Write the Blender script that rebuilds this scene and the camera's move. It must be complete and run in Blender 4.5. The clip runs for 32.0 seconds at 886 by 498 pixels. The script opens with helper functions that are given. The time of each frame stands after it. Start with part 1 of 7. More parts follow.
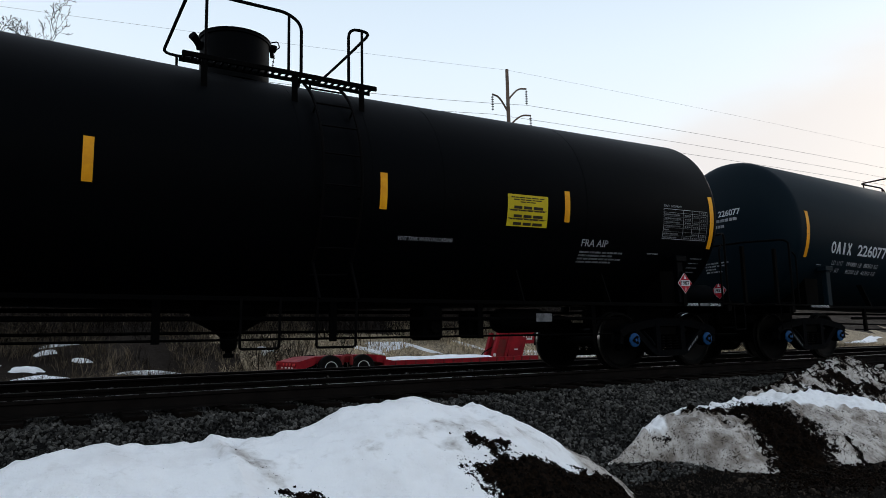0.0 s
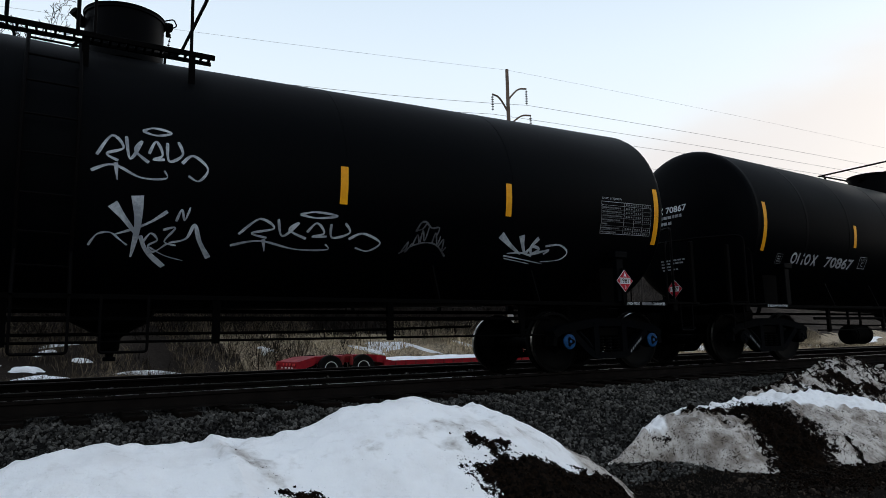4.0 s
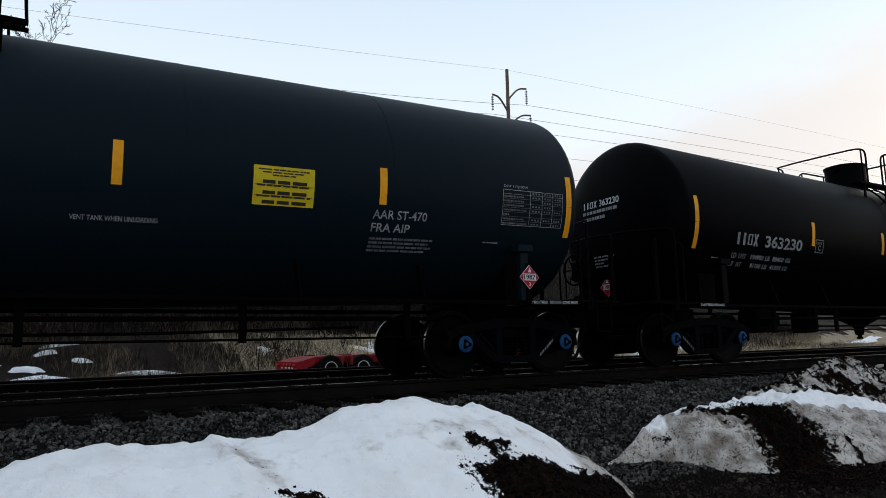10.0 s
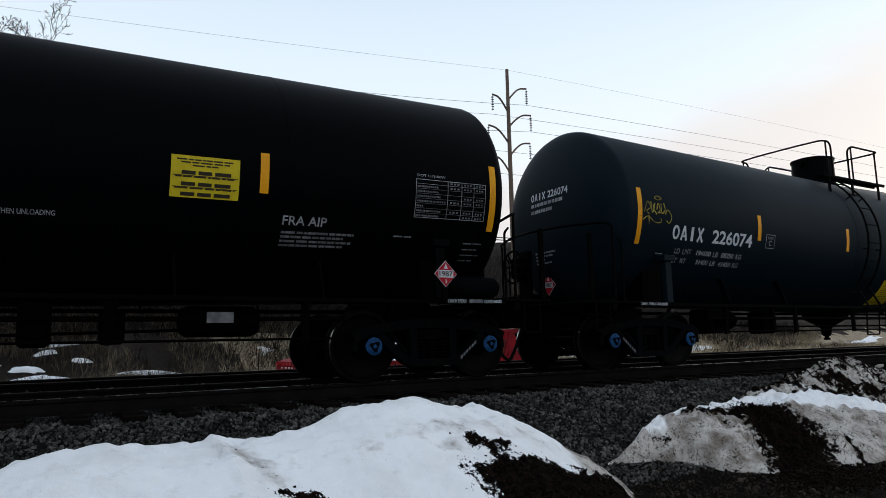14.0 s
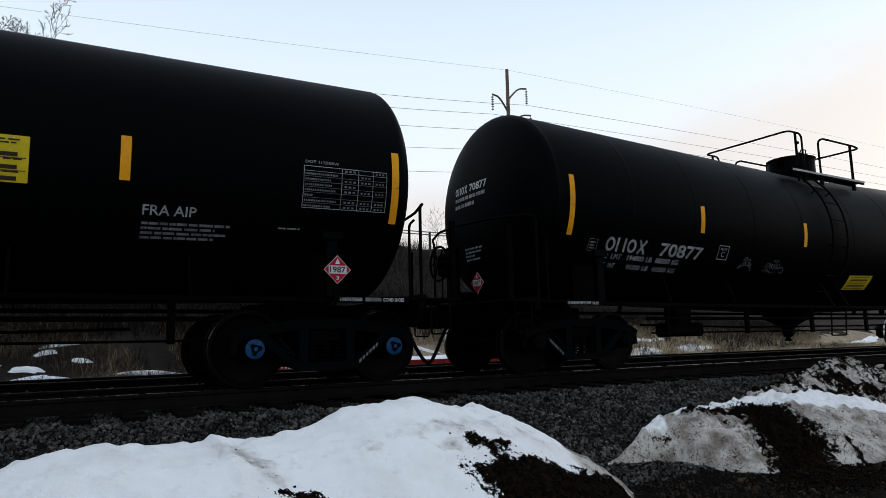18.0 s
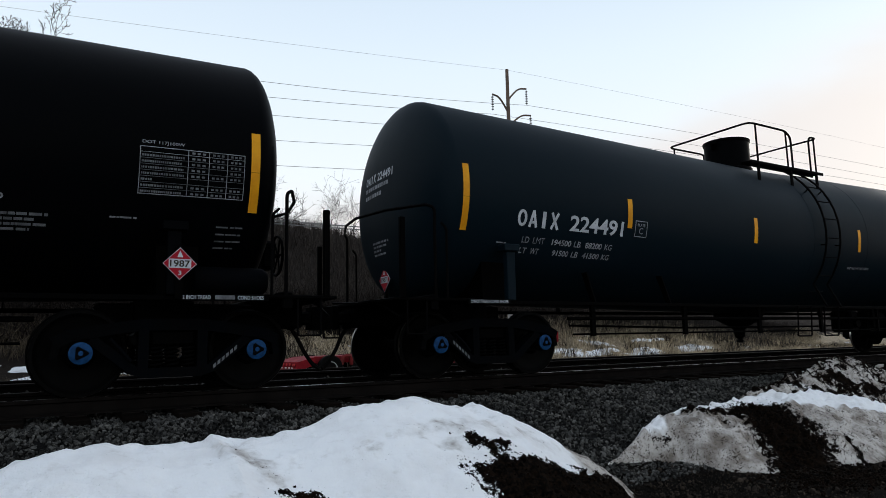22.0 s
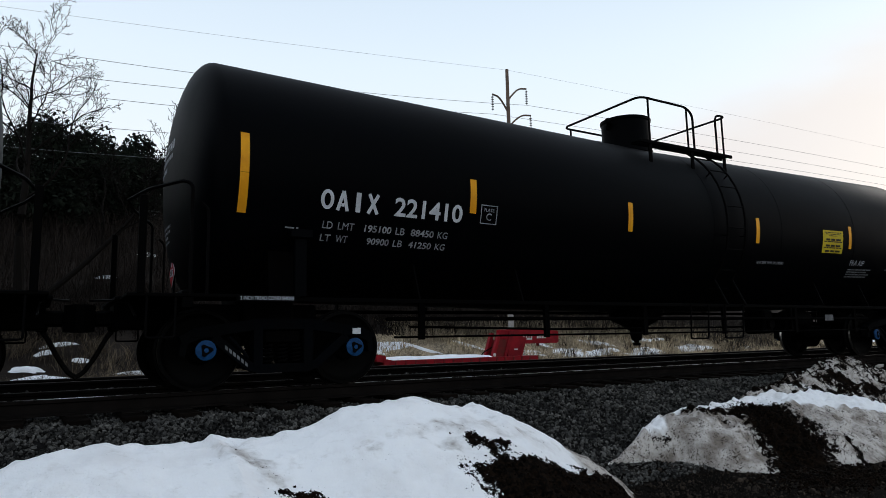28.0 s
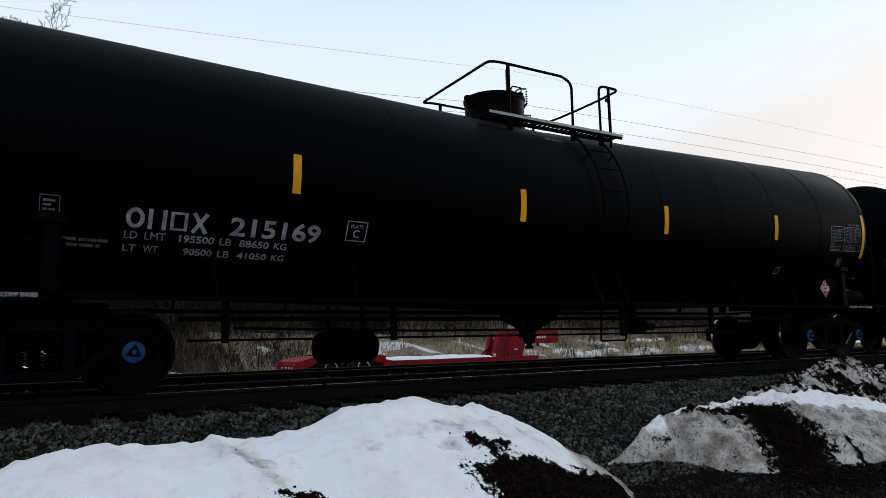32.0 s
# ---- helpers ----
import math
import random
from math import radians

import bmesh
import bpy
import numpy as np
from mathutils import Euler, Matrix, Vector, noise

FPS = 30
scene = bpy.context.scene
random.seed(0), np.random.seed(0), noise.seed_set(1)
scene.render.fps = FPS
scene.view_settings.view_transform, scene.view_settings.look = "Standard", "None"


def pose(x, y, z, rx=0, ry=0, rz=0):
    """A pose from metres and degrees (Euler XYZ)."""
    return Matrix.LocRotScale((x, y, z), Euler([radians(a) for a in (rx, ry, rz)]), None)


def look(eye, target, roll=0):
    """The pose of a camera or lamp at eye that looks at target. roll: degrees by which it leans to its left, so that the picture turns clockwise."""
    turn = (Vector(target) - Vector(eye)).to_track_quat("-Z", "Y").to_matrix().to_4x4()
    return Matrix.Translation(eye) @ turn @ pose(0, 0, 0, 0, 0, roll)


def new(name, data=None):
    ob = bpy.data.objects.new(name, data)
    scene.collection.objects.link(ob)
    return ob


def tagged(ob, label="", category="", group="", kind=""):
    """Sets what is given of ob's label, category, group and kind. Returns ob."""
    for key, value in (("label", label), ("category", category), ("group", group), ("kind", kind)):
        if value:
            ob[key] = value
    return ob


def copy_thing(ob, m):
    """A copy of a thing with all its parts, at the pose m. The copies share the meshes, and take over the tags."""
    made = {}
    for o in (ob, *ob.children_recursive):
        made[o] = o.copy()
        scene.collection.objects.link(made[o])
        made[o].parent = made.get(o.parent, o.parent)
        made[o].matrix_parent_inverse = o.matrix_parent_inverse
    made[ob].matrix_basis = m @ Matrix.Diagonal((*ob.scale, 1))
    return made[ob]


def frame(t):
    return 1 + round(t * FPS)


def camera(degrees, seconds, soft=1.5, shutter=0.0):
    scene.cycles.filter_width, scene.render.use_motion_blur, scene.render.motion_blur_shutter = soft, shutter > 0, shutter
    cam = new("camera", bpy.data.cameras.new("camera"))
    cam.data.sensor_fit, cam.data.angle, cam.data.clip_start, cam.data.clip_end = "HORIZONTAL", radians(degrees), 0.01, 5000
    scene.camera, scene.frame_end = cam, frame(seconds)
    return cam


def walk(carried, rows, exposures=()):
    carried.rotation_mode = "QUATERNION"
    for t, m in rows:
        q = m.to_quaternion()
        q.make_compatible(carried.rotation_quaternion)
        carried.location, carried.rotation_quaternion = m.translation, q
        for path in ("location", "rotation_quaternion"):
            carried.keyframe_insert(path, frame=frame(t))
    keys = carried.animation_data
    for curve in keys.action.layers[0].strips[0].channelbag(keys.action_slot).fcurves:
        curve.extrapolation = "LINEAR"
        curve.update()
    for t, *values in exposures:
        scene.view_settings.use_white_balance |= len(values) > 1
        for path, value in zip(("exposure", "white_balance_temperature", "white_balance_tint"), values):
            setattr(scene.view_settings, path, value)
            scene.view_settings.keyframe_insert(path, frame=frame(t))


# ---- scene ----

# ---------------------------------------------------------------- camera
def eye_pose(yaw, pitch, roll, x, y, z):
    """Yaw to the right of +y, pitch up, in degrees."""
    ahead = Vector((math.sin(radians(yaw)) * math.cos(radians(pitch)), math.cos(radians(yaw)) * math.cos(radians(pitch)), math.sin(radians(pitch))))
    return look((x, y, z), Vector((x, y, z)) + ahead, roll)


cam = camera(66.52, 32.0, soft=0.8)
EYE = eye_pose(31.212, 7.887, -1.273, 0, 0, 0.485)
walk(cam, [(0, EYE), (32, EYE)], exposures=[(0, 0.0), (32, 0.0)])

# ---------------------------------------------------------------- light
world = bpy.data.worlds.new("dusk_sky")
scene.world = world
world.use_nodes = True
wn, wl = world.node_tree.nodes, world.node_tree.links
wn.clear()
w_out, w_bg = wn.new("ShaderNodeOutputWorld"), wn.new("ShaderNodeBackground")
w_sky = wn.new("ShaderNodeTexSky")
w_sky.sky_type, w_sky.sun_disc = "NISHITA", False
SUN_AZ, SUN_EL = 75.0, 14.0
w_sky.sun_elevation, w_sky.sun_rotation = radians(SUN_EL), radians(SUN_AZ)
w_sky.altitude, w_sky.air_density, w_sky.dust_density, w_sky.ozone_density = 200, 1.0, 1.5, 1.5
w_co = wn.new("ShaderNodeTexCoord")
# thin high overcast that brightens towards the horizon, with a warmer bank of cloud low on one side
w_sep = wn.new("ShaderNodeSeparateXYZ")
wl.new(w_co.outputs["Generated"], w_sep.inputs[0])
w_high = wn.new("ShaderNodeMapRange")
w_high.inputs["From Min"].default_value, w_high.inputs["From Max"].default_value = 0.0, 0.75
wl.new(w_sep.outputs["Z"], w_high.inputs["Value"])
w_ramp = wn.new("ShaderNodeValToRGB")
w_ramp.color_ramp.elements[0].color = (0.92, 0.94, 0.95, 1)
w_ramp.color_ramp.elements[1].color = (0.57, 0.66, 0.79, 1)
for at, col in ((0.30, (0.86, 0.92, 0.965, 1)), (0.52, (0.74, 0.85, 0.95, 1)), (0.66, (0.64, 0.76, 0.89, 1))):
    w_ramp.color_ramp.elements.new(at).color = col
wl.new(w_high.outputs[0], w_ramp.inputs[0])
w_dot = wn.new("ShaderNodeVectorMath")
w_dot.operation = "DOT_PRODUCT"
wl.new(w_co.outputs["Generated"], w_dot.inputs[0])
w_dot.inputs[1].default_value = (0.332, 0.086, -0.939)
w_noise = wn.new("ShaderNodeTexNoise")
w_noise.inputs["Scale"].default_value, w_noise.inputs["Detail"].default_value = 2.2, 5
w_map = wn.new("ShaderNodeMapping")
w_map.inputs["Scale"].default_value = (1.0, 1.0, 2.6)
wl.new(w_co.outputs["Generated"], w_map.inputs[0])
wl.new(w_map.outputs[0], w_noise.inputs["Vector"])
w_add = wn.new("ShaderNodeMath")
w_add.operation = "MULTIPLY_ADD"
wl.new(w_noise.outputs[0], w_add.inputs[0])
w_add.inputs[1].default_value = 0.20
wl.new(w_dot.outputs["Value"], w_add.inputs[2])
w_mask = wn.new("ShaderNodeMapRange")
w_mask.interpolation_type = "SMOOTHSTEP"
w_mask.inputs["From Min"].default_value, w_mask.inputs["From Max"].default_value = 0.06, 0.16
w_mask.inputs["To Max"].default_value = 0.9
wl.new(w_add.outputs[0], w_mask.inputs["Value"])
w_cloud = wn.new("ShaderNodeMix")
w_cloud.data_type = "RGBA"
wl.new(w_mask.outputs[0], w_cloud.inputs["Factor"])
wl.new(w_ramp.outputs[0], w_cloud.inputs["A"])
w_cloud.inputs["B"].default_value = (0.775, 0.735, 0.72, 1)
w_scale = wn.new("ShaderNodeVectorMath")
w_scale.operation = "SCALE"
wl.new(w_sky.outputs[0], w_scale.inputs[0])
w_scale.inputs["Scale"].default_value = 0.05
w_veil = wn.new("ShaderNodeMix")
w_veil.data_type = "RGBA"
w_veil.inputs["Factor"].default_value = 0.88
wl.new(w_scale.outputs[0], w_veil.inputs["A"])
wl.new(w_cloud.outputs["Result"], w_veil.inputs["B"])
wl.new(w_veil.outputs["Result"], w_bg.inputs["Color"])
w_bg.inputs["Strength"].default_value = 1.2
wl.new(w_bg.outputs[0], w_out.inputs[0])

sun = new("sun", bpy.data.lights.new("sun", "SUN"))
sun.data.energy, sun.data.angle, sun.data.color = 0.5, radians(14), (1.0, 0.93, 0.86)
sun_from = Vector((math.sin(radians(SUN_AZ)) * math.cos(radians(SUN_EL)), math.cos(radians(SUN_AZ)) * math.cos(radians(SUN_EL)), math.sin(radians(SUN_EL))))
sun.matrix_world = look(sun_from * 100, (0, 0, 0))


# ---------------------------------------------------------------- materials
def shader(name, col, rough=0.6, metal=0.0, col2=None, scale=6.0, fine=60.0, amount=0.5, bump=0.0, bump_scale=40.0, spec=0.12, stretch=(1, 1, 1), random_tint=0.0, threshold=(0.35, 0.65)):
    """A principled surface whose colour wanders between two tones at two scales, with a little relief."""
    m = bpy.data.materials.new(name)
    m.use_nodes = True
    n, l = m.node_tree.nodes, m.node_tree.links
    p = n["Principled BSDF"]
    p.inputs["Roughness"].default_value, p.inputs["Metallic"].default_value = rough, metal
    p.inputs["Specular IOR Level"].default_value = spec
    co = n.new("ShaderNodeTexCoord")
    mp = n.new("ShaderNodeMapping")
    mp.inputs["Scale"].default_value = stretch
    l.new(co.outputs["Object"], mp.inputs[0])
    n1, n2 = n.new("ShaderNodeTexNoise"), n.new("ShaderNodeTexNoise")
    n1.inputs["Scale"].default_value, n1.inputs["Detail"].default_value = scale, 4
    n2.inputs["Scale"].default_value, n2.inputs["Detail"].default_value = fine, 3
    for k in (n1, n2):
        l.new(mp.outputs[0], k.inputs["Vector"])
    add = n.new("ShaderNodeMath")
    add.operation = "MULTIPLY_ADD"
    l.new(n2.outputs[0], add.inputs[0])
    add.inputs[1].default_value = 0.45
    l.new(n1.outputs[0], add.inputs[2])
    rng = n.new("ShaderNodeMapRange")
    rng.inputs["From Min"].default_value, rng.inputs["From Max"].default_value = threshold[0] + 0.22, threshold[1] + 0.22
    rng.inputs["To Max"].default_value = amount
    l.new(add.outputs[0], rng.inputs["Value"])
    mix = n.new("ShaderNodeMix")
    mix.data_type = "RGBA"
    mix.inputs["A"].default_value = (*col, 1)
    mix.inputs["B"].default_value = (*(col2 or [c * 0.55 for c in col]), 1)
    l.new(rng.outputs[0], mix.inputs["Factor"])
    out = mix.outputs["Result"]
    if random_tint:
        info, hsv = n.new("ShaderNodeObjectInfo"), n.new("ShaderNodeHueSaturation")
        geo = n.new("ShaderNodeNewGeometry")
        r = n.new("ShaderNodeMath")
        l.new(info.outputs["Random"], r.inputs[0])
        l.new(geo.outputs["Random Per Island"], r.inputs[1])
        fr = n.new("ShaderNodeMath")
        fr.operation = "FRACT"
        l.new(r.outputs[0], fr.inputs[0])
        mr = n.new("ShaderNodeMapRange")
        mr.inputs["To Min"].default_value, mr.inputs["To Max"].default_value = 1 - random_tint, 1 + random_tint
        l.new(fr.outputs[0], mr.inputs["Value"])
        l.new(mr.outputs[0], hsv.inputs["Value"])
        l.new(out, hsv.inputs["Color"])
        out = hsv.outputs[0]
    l.new(out, p.inputs["Base Color"])
    rr = n.new("ShaderNodeMapRange")
    rr.inputs["To Min"].default_value, rr.inputs["To Max"].default_value = max(0.05, rough - 0.12), min(1, rough + 0.12)
    l.new(n1.outputs[0], rr.inputs["Value"])
    l.new(rr.outputs[0], p.inputs["Roughness"])
    if bump:
        b, nb = n.new("ShaderNodeBump"), n.new("ShaderNodeTexNoise")
        nb.inputs["Scale"].default_value, nb.inputs["Detail"].default_value = bump_scale, 5
        l.new(co.outputs["Object"], nb.inputs["Vector"])
        b.inputs["Strength"].default_value, b.inputs["Distance"].default_value = 1.0, bump
        l.new(nb.outputs[0], b.inputs["Height"])
        l.new(b.outputs[0], p.inputs["Normal"])
    return m


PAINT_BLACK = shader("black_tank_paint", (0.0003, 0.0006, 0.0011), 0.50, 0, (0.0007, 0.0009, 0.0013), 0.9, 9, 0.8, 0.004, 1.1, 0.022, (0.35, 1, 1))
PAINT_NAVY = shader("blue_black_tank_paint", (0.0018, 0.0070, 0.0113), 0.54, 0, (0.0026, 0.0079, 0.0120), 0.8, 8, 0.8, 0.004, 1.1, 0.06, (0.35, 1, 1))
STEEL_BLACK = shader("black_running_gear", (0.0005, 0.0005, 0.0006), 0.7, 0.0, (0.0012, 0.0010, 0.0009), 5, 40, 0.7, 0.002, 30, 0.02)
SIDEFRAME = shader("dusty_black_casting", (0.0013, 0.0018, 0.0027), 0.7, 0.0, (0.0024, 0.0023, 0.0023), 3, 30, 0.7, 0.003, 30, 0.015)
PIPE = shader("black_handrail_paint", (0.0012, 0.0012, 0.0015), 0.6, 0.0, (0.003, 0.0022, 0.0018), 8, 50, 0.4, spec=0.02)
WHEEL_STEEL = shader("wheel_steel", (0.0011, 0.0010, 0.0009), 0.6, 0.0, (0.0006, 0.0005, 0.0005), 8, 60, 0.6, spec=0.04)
WHEEL_RIM = shader("polished_tread", (0.42, 0.40, 0.38), 0.3, 1.0, (0.25, 0.23, 0.2), 10, 60, 0.5)
CAP_BLUE = shader("blue_bearing_cap_paint", (0.006, 0.052, 0.150), 0.6, 0, (0.002, 0.016, 0.050), 14, 60, 0.6)
CAP_DARK = shader("greasy_bolt", (0.0012, 0.0018, 0.0035), 0.6, 0.0, (0.003, 0.003, 0.003), 30, 90, 0.5, spec=0.02)
GALV = shader("galvanised_grating", (0.30, 0.32, 0.34), 0.45, 0.8, (0.16, 0.16, 0.16), 8, 60, 0.6)
STRIPE = shader("amber_reflective_tape", (0.76, 0.335, 0.010), 0.35, 0, (0.55, 0.20, 0.007), 3, 20, 0.55)
PLACARD_YELLOW = shader("yellow_decal", (0.56, 0.43, 0.015), 0.5, 0, (0.40, 0.30, 0.012), 5, 30, 0.5)
PLACARD_ORANGE = shader("orange_decal", (0.52, 0.22, 0.012), 0.5, 0, (0.34, 0.13, 0.008), 5, 30, 0.5)
DECAL_INK = shader("black_decal_ink", (0.03, 0.025, 0.015), 0.6)
RED_PLACARD = shader("red_hazard_placard", (0.36, 0.006, 0.018), 0.5, 0, (0.24, 0.005, 0.012), 8, 40, 0.4)
WHITE_PAINT = shader("white_stencil_paint", (0.55, 0.57, 0.60), 0.6, 0, (0.30, 0.31, 0.33), 7, 50, 0.5)
GREY_STENCIL = shader("worn_grey_stencil", (0.33, 0.34, 0.36), 0.65, 0, (0.12, 0.12, 0.13), 9, 70, 0.8)
DIM_STENCIL = shader("faded_grey_stencil", (0.16, 0.165, 0.175), 0.65, 0, (0.06, 0.06, 0.065), 9, 70, 0.8)
TAG_WHITE = shader("white_spray_paint", (0.44, 0.48, 0.52), 0.7, 0, (0.20, 0.22, 0.25), 6, 40, 0.9)
TAG_DIM = shader("thin_grey_spray_paint", (0.10, 0.105, 0.115), 0.7, 0, (0.03, 0.03, 0.035), 6, 40, 0.9)
TAG_YELLOW = shader("thin_yellow_spray_paint", (0.30, 0.24, 0.05), 0.7, 0, (0.10, 0.08, 0.02), 6, 40, 0.9)
TAG_BLUE = shader("blue_spray_paint", (0.03, 0.17, 0.44), 0.7, 0, (0.02, 0.09, 0.26), 6, 40, 0.9)
RUBBER = shader("black_rubber", (0.004, 0.004, 0.004), 0.75, 0, (0.008, 0.007, 0.006), 10, 60, 0.5, spec=0.03)
RAIL_RUST = shader("rusty_rail_steel", (0.0085, 0.0068, 0.0060), 0.8, 0.0, (0.0036, 0.0030, 0.0028), 4, 60, 0.8, 0.002, 60, 0.03)
RAIL_DULL = shader("dull_rail_head", (0.03, 0.024, 0.02), 0.6, 0.3, (0.015, 0.012, 0.01), 6, 40, 0.6, spec=0.05)
RAIL_HEAD = shader("polished_rail_head", (0.45, 0.44, 0.43), 0.28, 1.0, (0.3, 0.28, 0.26), 6, 40, 0.5)
TIE_WOOD = shader("creosoted_wood", (0.004, 0.003, 0.0025), 0.85, 0, (0.010, 0.0075, 0.006), 3, 40, 0.7, 0.006, 25, 0.02, stretch=(1, 0.15, 1), random_tint=0.3)
STONE = shader("grey_ballast_stone", (0.078, 0.075, 0.069), 0.85, 0, (0.015, 0.015, 0.015), 3.5, 45, 0.8, 0.004, 60, spec=0.03, random_tint=0.85)
RED_PAINT = shader("faded_red_enamel", (0.24, 0.007, 0.013), 0.5, 0, (0.10, 0.005, 0.009), 2.5, 30, 0.7, 0.002, 20)
DARK_RED = shader("dirty_red_enamel", (0.16, 0.012, 0.014), 0.6, 0, (0.07, 0.02, 0.015), 3, 30, 0.7)
LENS_RED = shader("tail_lamp_lens", (0.55, 0.05, 0.05), 0.3)
WHITE_RIM = shader("white_wheel_paint", (0.62, 0.62, 0.60), 0.55, 0, (0.35, 0.34, 0.32), 8, 40, 0.5)
BARK = shader("bare_bark", (0.007, 0.006, 0.005), 0.9, 0, (0.006, 0.005, 0.005), 6, 40, 0.7, spec=0.03)
EVERGREEN = shader("evergreen_leaf", (0.010, 0.013, 0.009), 0.85, 0, (0.005, 0.007, 0.005), 1.5, 12, 0.7, spec=0.04, random_tint=0.5)
BRUSH = shader("winter_brush", (0.021, 0.0165, 0.0140), 0.9, 0, (0.006, 0.005, 0.0044), 0.4, 6, 0.8, spec=0.03, random_tint=0.6)
WEED = shader("brown_dead_weed", (0.125, 0.098, 0.068), 0.9, 0, (0.036, 0.028, 0.020), 0.5, 6, 0.8, spec=0.04, random_tint=0.6)
REED = shader("pale_dry_reed", (0.30, 0.245, 0.175), 0.9, 0, (0.10, 0.08, 0.058), 0.3, 6, 0.8, spec=0.04, random_tint=0.5)
# the same brush in a lighter tone, open-sky light put into its colour
TWIG = shader("skylit_bare_twigs", (0.046, 0.039, 0.034), 0.9, 0, (0.022, 0.018, 0.016), 0.4, 6, 0.8, spec=0.03, random_tint=0.6)
STRAW = shader("dry_grass", (0.52, 0.42, 0.28), 0.9, 0, (0.15, 0.117, 0.078), 0.5, 6, 0.8, spec=0.05, random_tint=0.6)
POLE_WOOD = shader("weathered_pole", (0.16, 0.115, 0.09), 0.85, 0, (0.10, 0.075, 0.06), 2, 30, 0.7, stretch=(1, 1, 0.2))
PORCELAIN = shader("glazed_insulator", (0.12, 0.10, 0.10), 0.3)
WIRE = shader("weathered_conductor", (0.13, 0.135, 0.14), 0.6, 0.0)
CONCRETE = shader("pale_concrete", (0.34, 0.33, 0.31), 0.85, 0, (0.22, 0.21, 0.2), 3, 40, 0.6)
WALL_BROWN = shader("dark_brown_cladding", (0.055, 0.045, 0.040), 0.85, 0, (0.016, 0.014, 0.013), 0.5, 8, 0.7)
ROOF_DARK = shader("dark_roofing", (0.040, 0.036, 0.034), 0.85, 0, (0.060, 0.055, 0.052), 0.5, 10, 0.6)
GLASS_DARK = shader("dark_window_glass", (0.02, 0.024, 0.03), 0.1, 0, spec=0.8)
CLEAN_SNOW = shader("fresh_snow", (0.80, 0.81, 0.83), 0.75, 0, (0.66, 0.67, 0.70), 2.5, 20, 0.5, 0.01, 14, 0.3)
PEBBLE = shader("brown_gravel_pebble", (0.040, 0.031, 0.024), 0.85, 0, (0.012, 0.010, 0.009), 5, 50, 0.8, 0.003, 70, spec=0.03, random_tint=0.85)
LITTER = shader("brown_woodland_litter", (0.027, 0.022, 0.0185), 0.95, 0, (0.012, 0.0095, 0.008), 0.5, 7, 0.9, 0.05, 9, 0.02)
SOIL = shader("dark_wet_soil", (0.0022, 0.0016, 0.0013), 0.9, 0, (0.014, 0.0085, 0.0058), 11, 70, 0.8, 0.03, 45, 0.03)


# ---------------------------------------------------------------- mesh tools
def join(*geoms):
    verts, faces = [], []
    for v, f in geoms:
        k = len(verts)
        verts.extend(v)
        faces.extend(tuple(i + k for i in q) for q in f)
    return verts, faces


def shifted(geom, dx=0, dy=0, dz=0):
    return [(x + dx, y + dy, z + dz) for x, y, z in geom[0]], geom[1]


def flip_x(geom):
    return [(-x, y, z) for x, y, z in geom[0]], [tuple(reversed(q)) for q in geom[1]]


def box(x0, x1, y0, y1, z0, z1, bev=0.0):
    """A box with its long edges chamfered by bev."""
    if not bev:
        v = [(x, y, z) for z in (z0, z1) for y in (y0, y1) for x in (x0, x1)]
        return v, [(0, 2, 3, 1), (4, 5, 7, 6), (0, 1, 5, 4), (2, 6, 7, 3), (0, 4, 6, 2), (1, 3, 7, 5)]
    b = min(bev, (x1 - x0) * 0.45, (y1 - y0) * 0.45, (z1 - z0) * 0.45)
    rings = []
    for z, i in ((z0, b), (z0 + b, 0), (z1 - b, 0), (z1, b)):
        a, c, d, e = x0 + i, x1 - i, y0 + i, y1 - i
        k = b if i == 0 else b * 0.6
        rings.append([(a + k, d, z), (c - k, d, z), (c, d + k, z), (c, e - k, z), (c - k, e, z), (a + k, e, z), (a, e - k, z), (a, d + k, z)])
    return loft(rings)


def loft(rings, caps=True, closed=True):
    n = len(rings[0])
    v = [p for r in rings for p in r]
    f = []
    for i in range(len(rings) - 1):
        for j in range(n if closed else n - 1):
            a, b = i * n + j, i * n + (j + 1) % n
            f.append((a, b, b + n, a + n))
    if caps:
        f.append(tuple(range(n - 1, -1, -1)))
        f.append(tuple(range((len(rings) - 1) * n, len(rings) * n)))
    return v, f


def ring_about(p, d, r, n, up=None):
    d = Vector(d).normalized()
    a = (up or Vector((0, 0, 1))).cross(d)
    if a.length < 1e-4:
        a = Vector((1, 0, 0)).cross(d)
        if a.length < 1e-4:
            a = Vector((0, 1, 0)).cross(d)
    a.normalize()
    b = d.cross(a)
    return [tuple(Vector(p) + a * (r * math.cos(2 * math.pi * k / n)) + b * (r * math.sin(2 * math.pi * k / n))) for k in range(n)]


def rod(p, q, r, n=8, r2=None):
    d = Vector(q) - Vector(p)
    return loft([ring_about(p, d, r, n), ring_about(q, d, r if r2 is None else r2, n)])


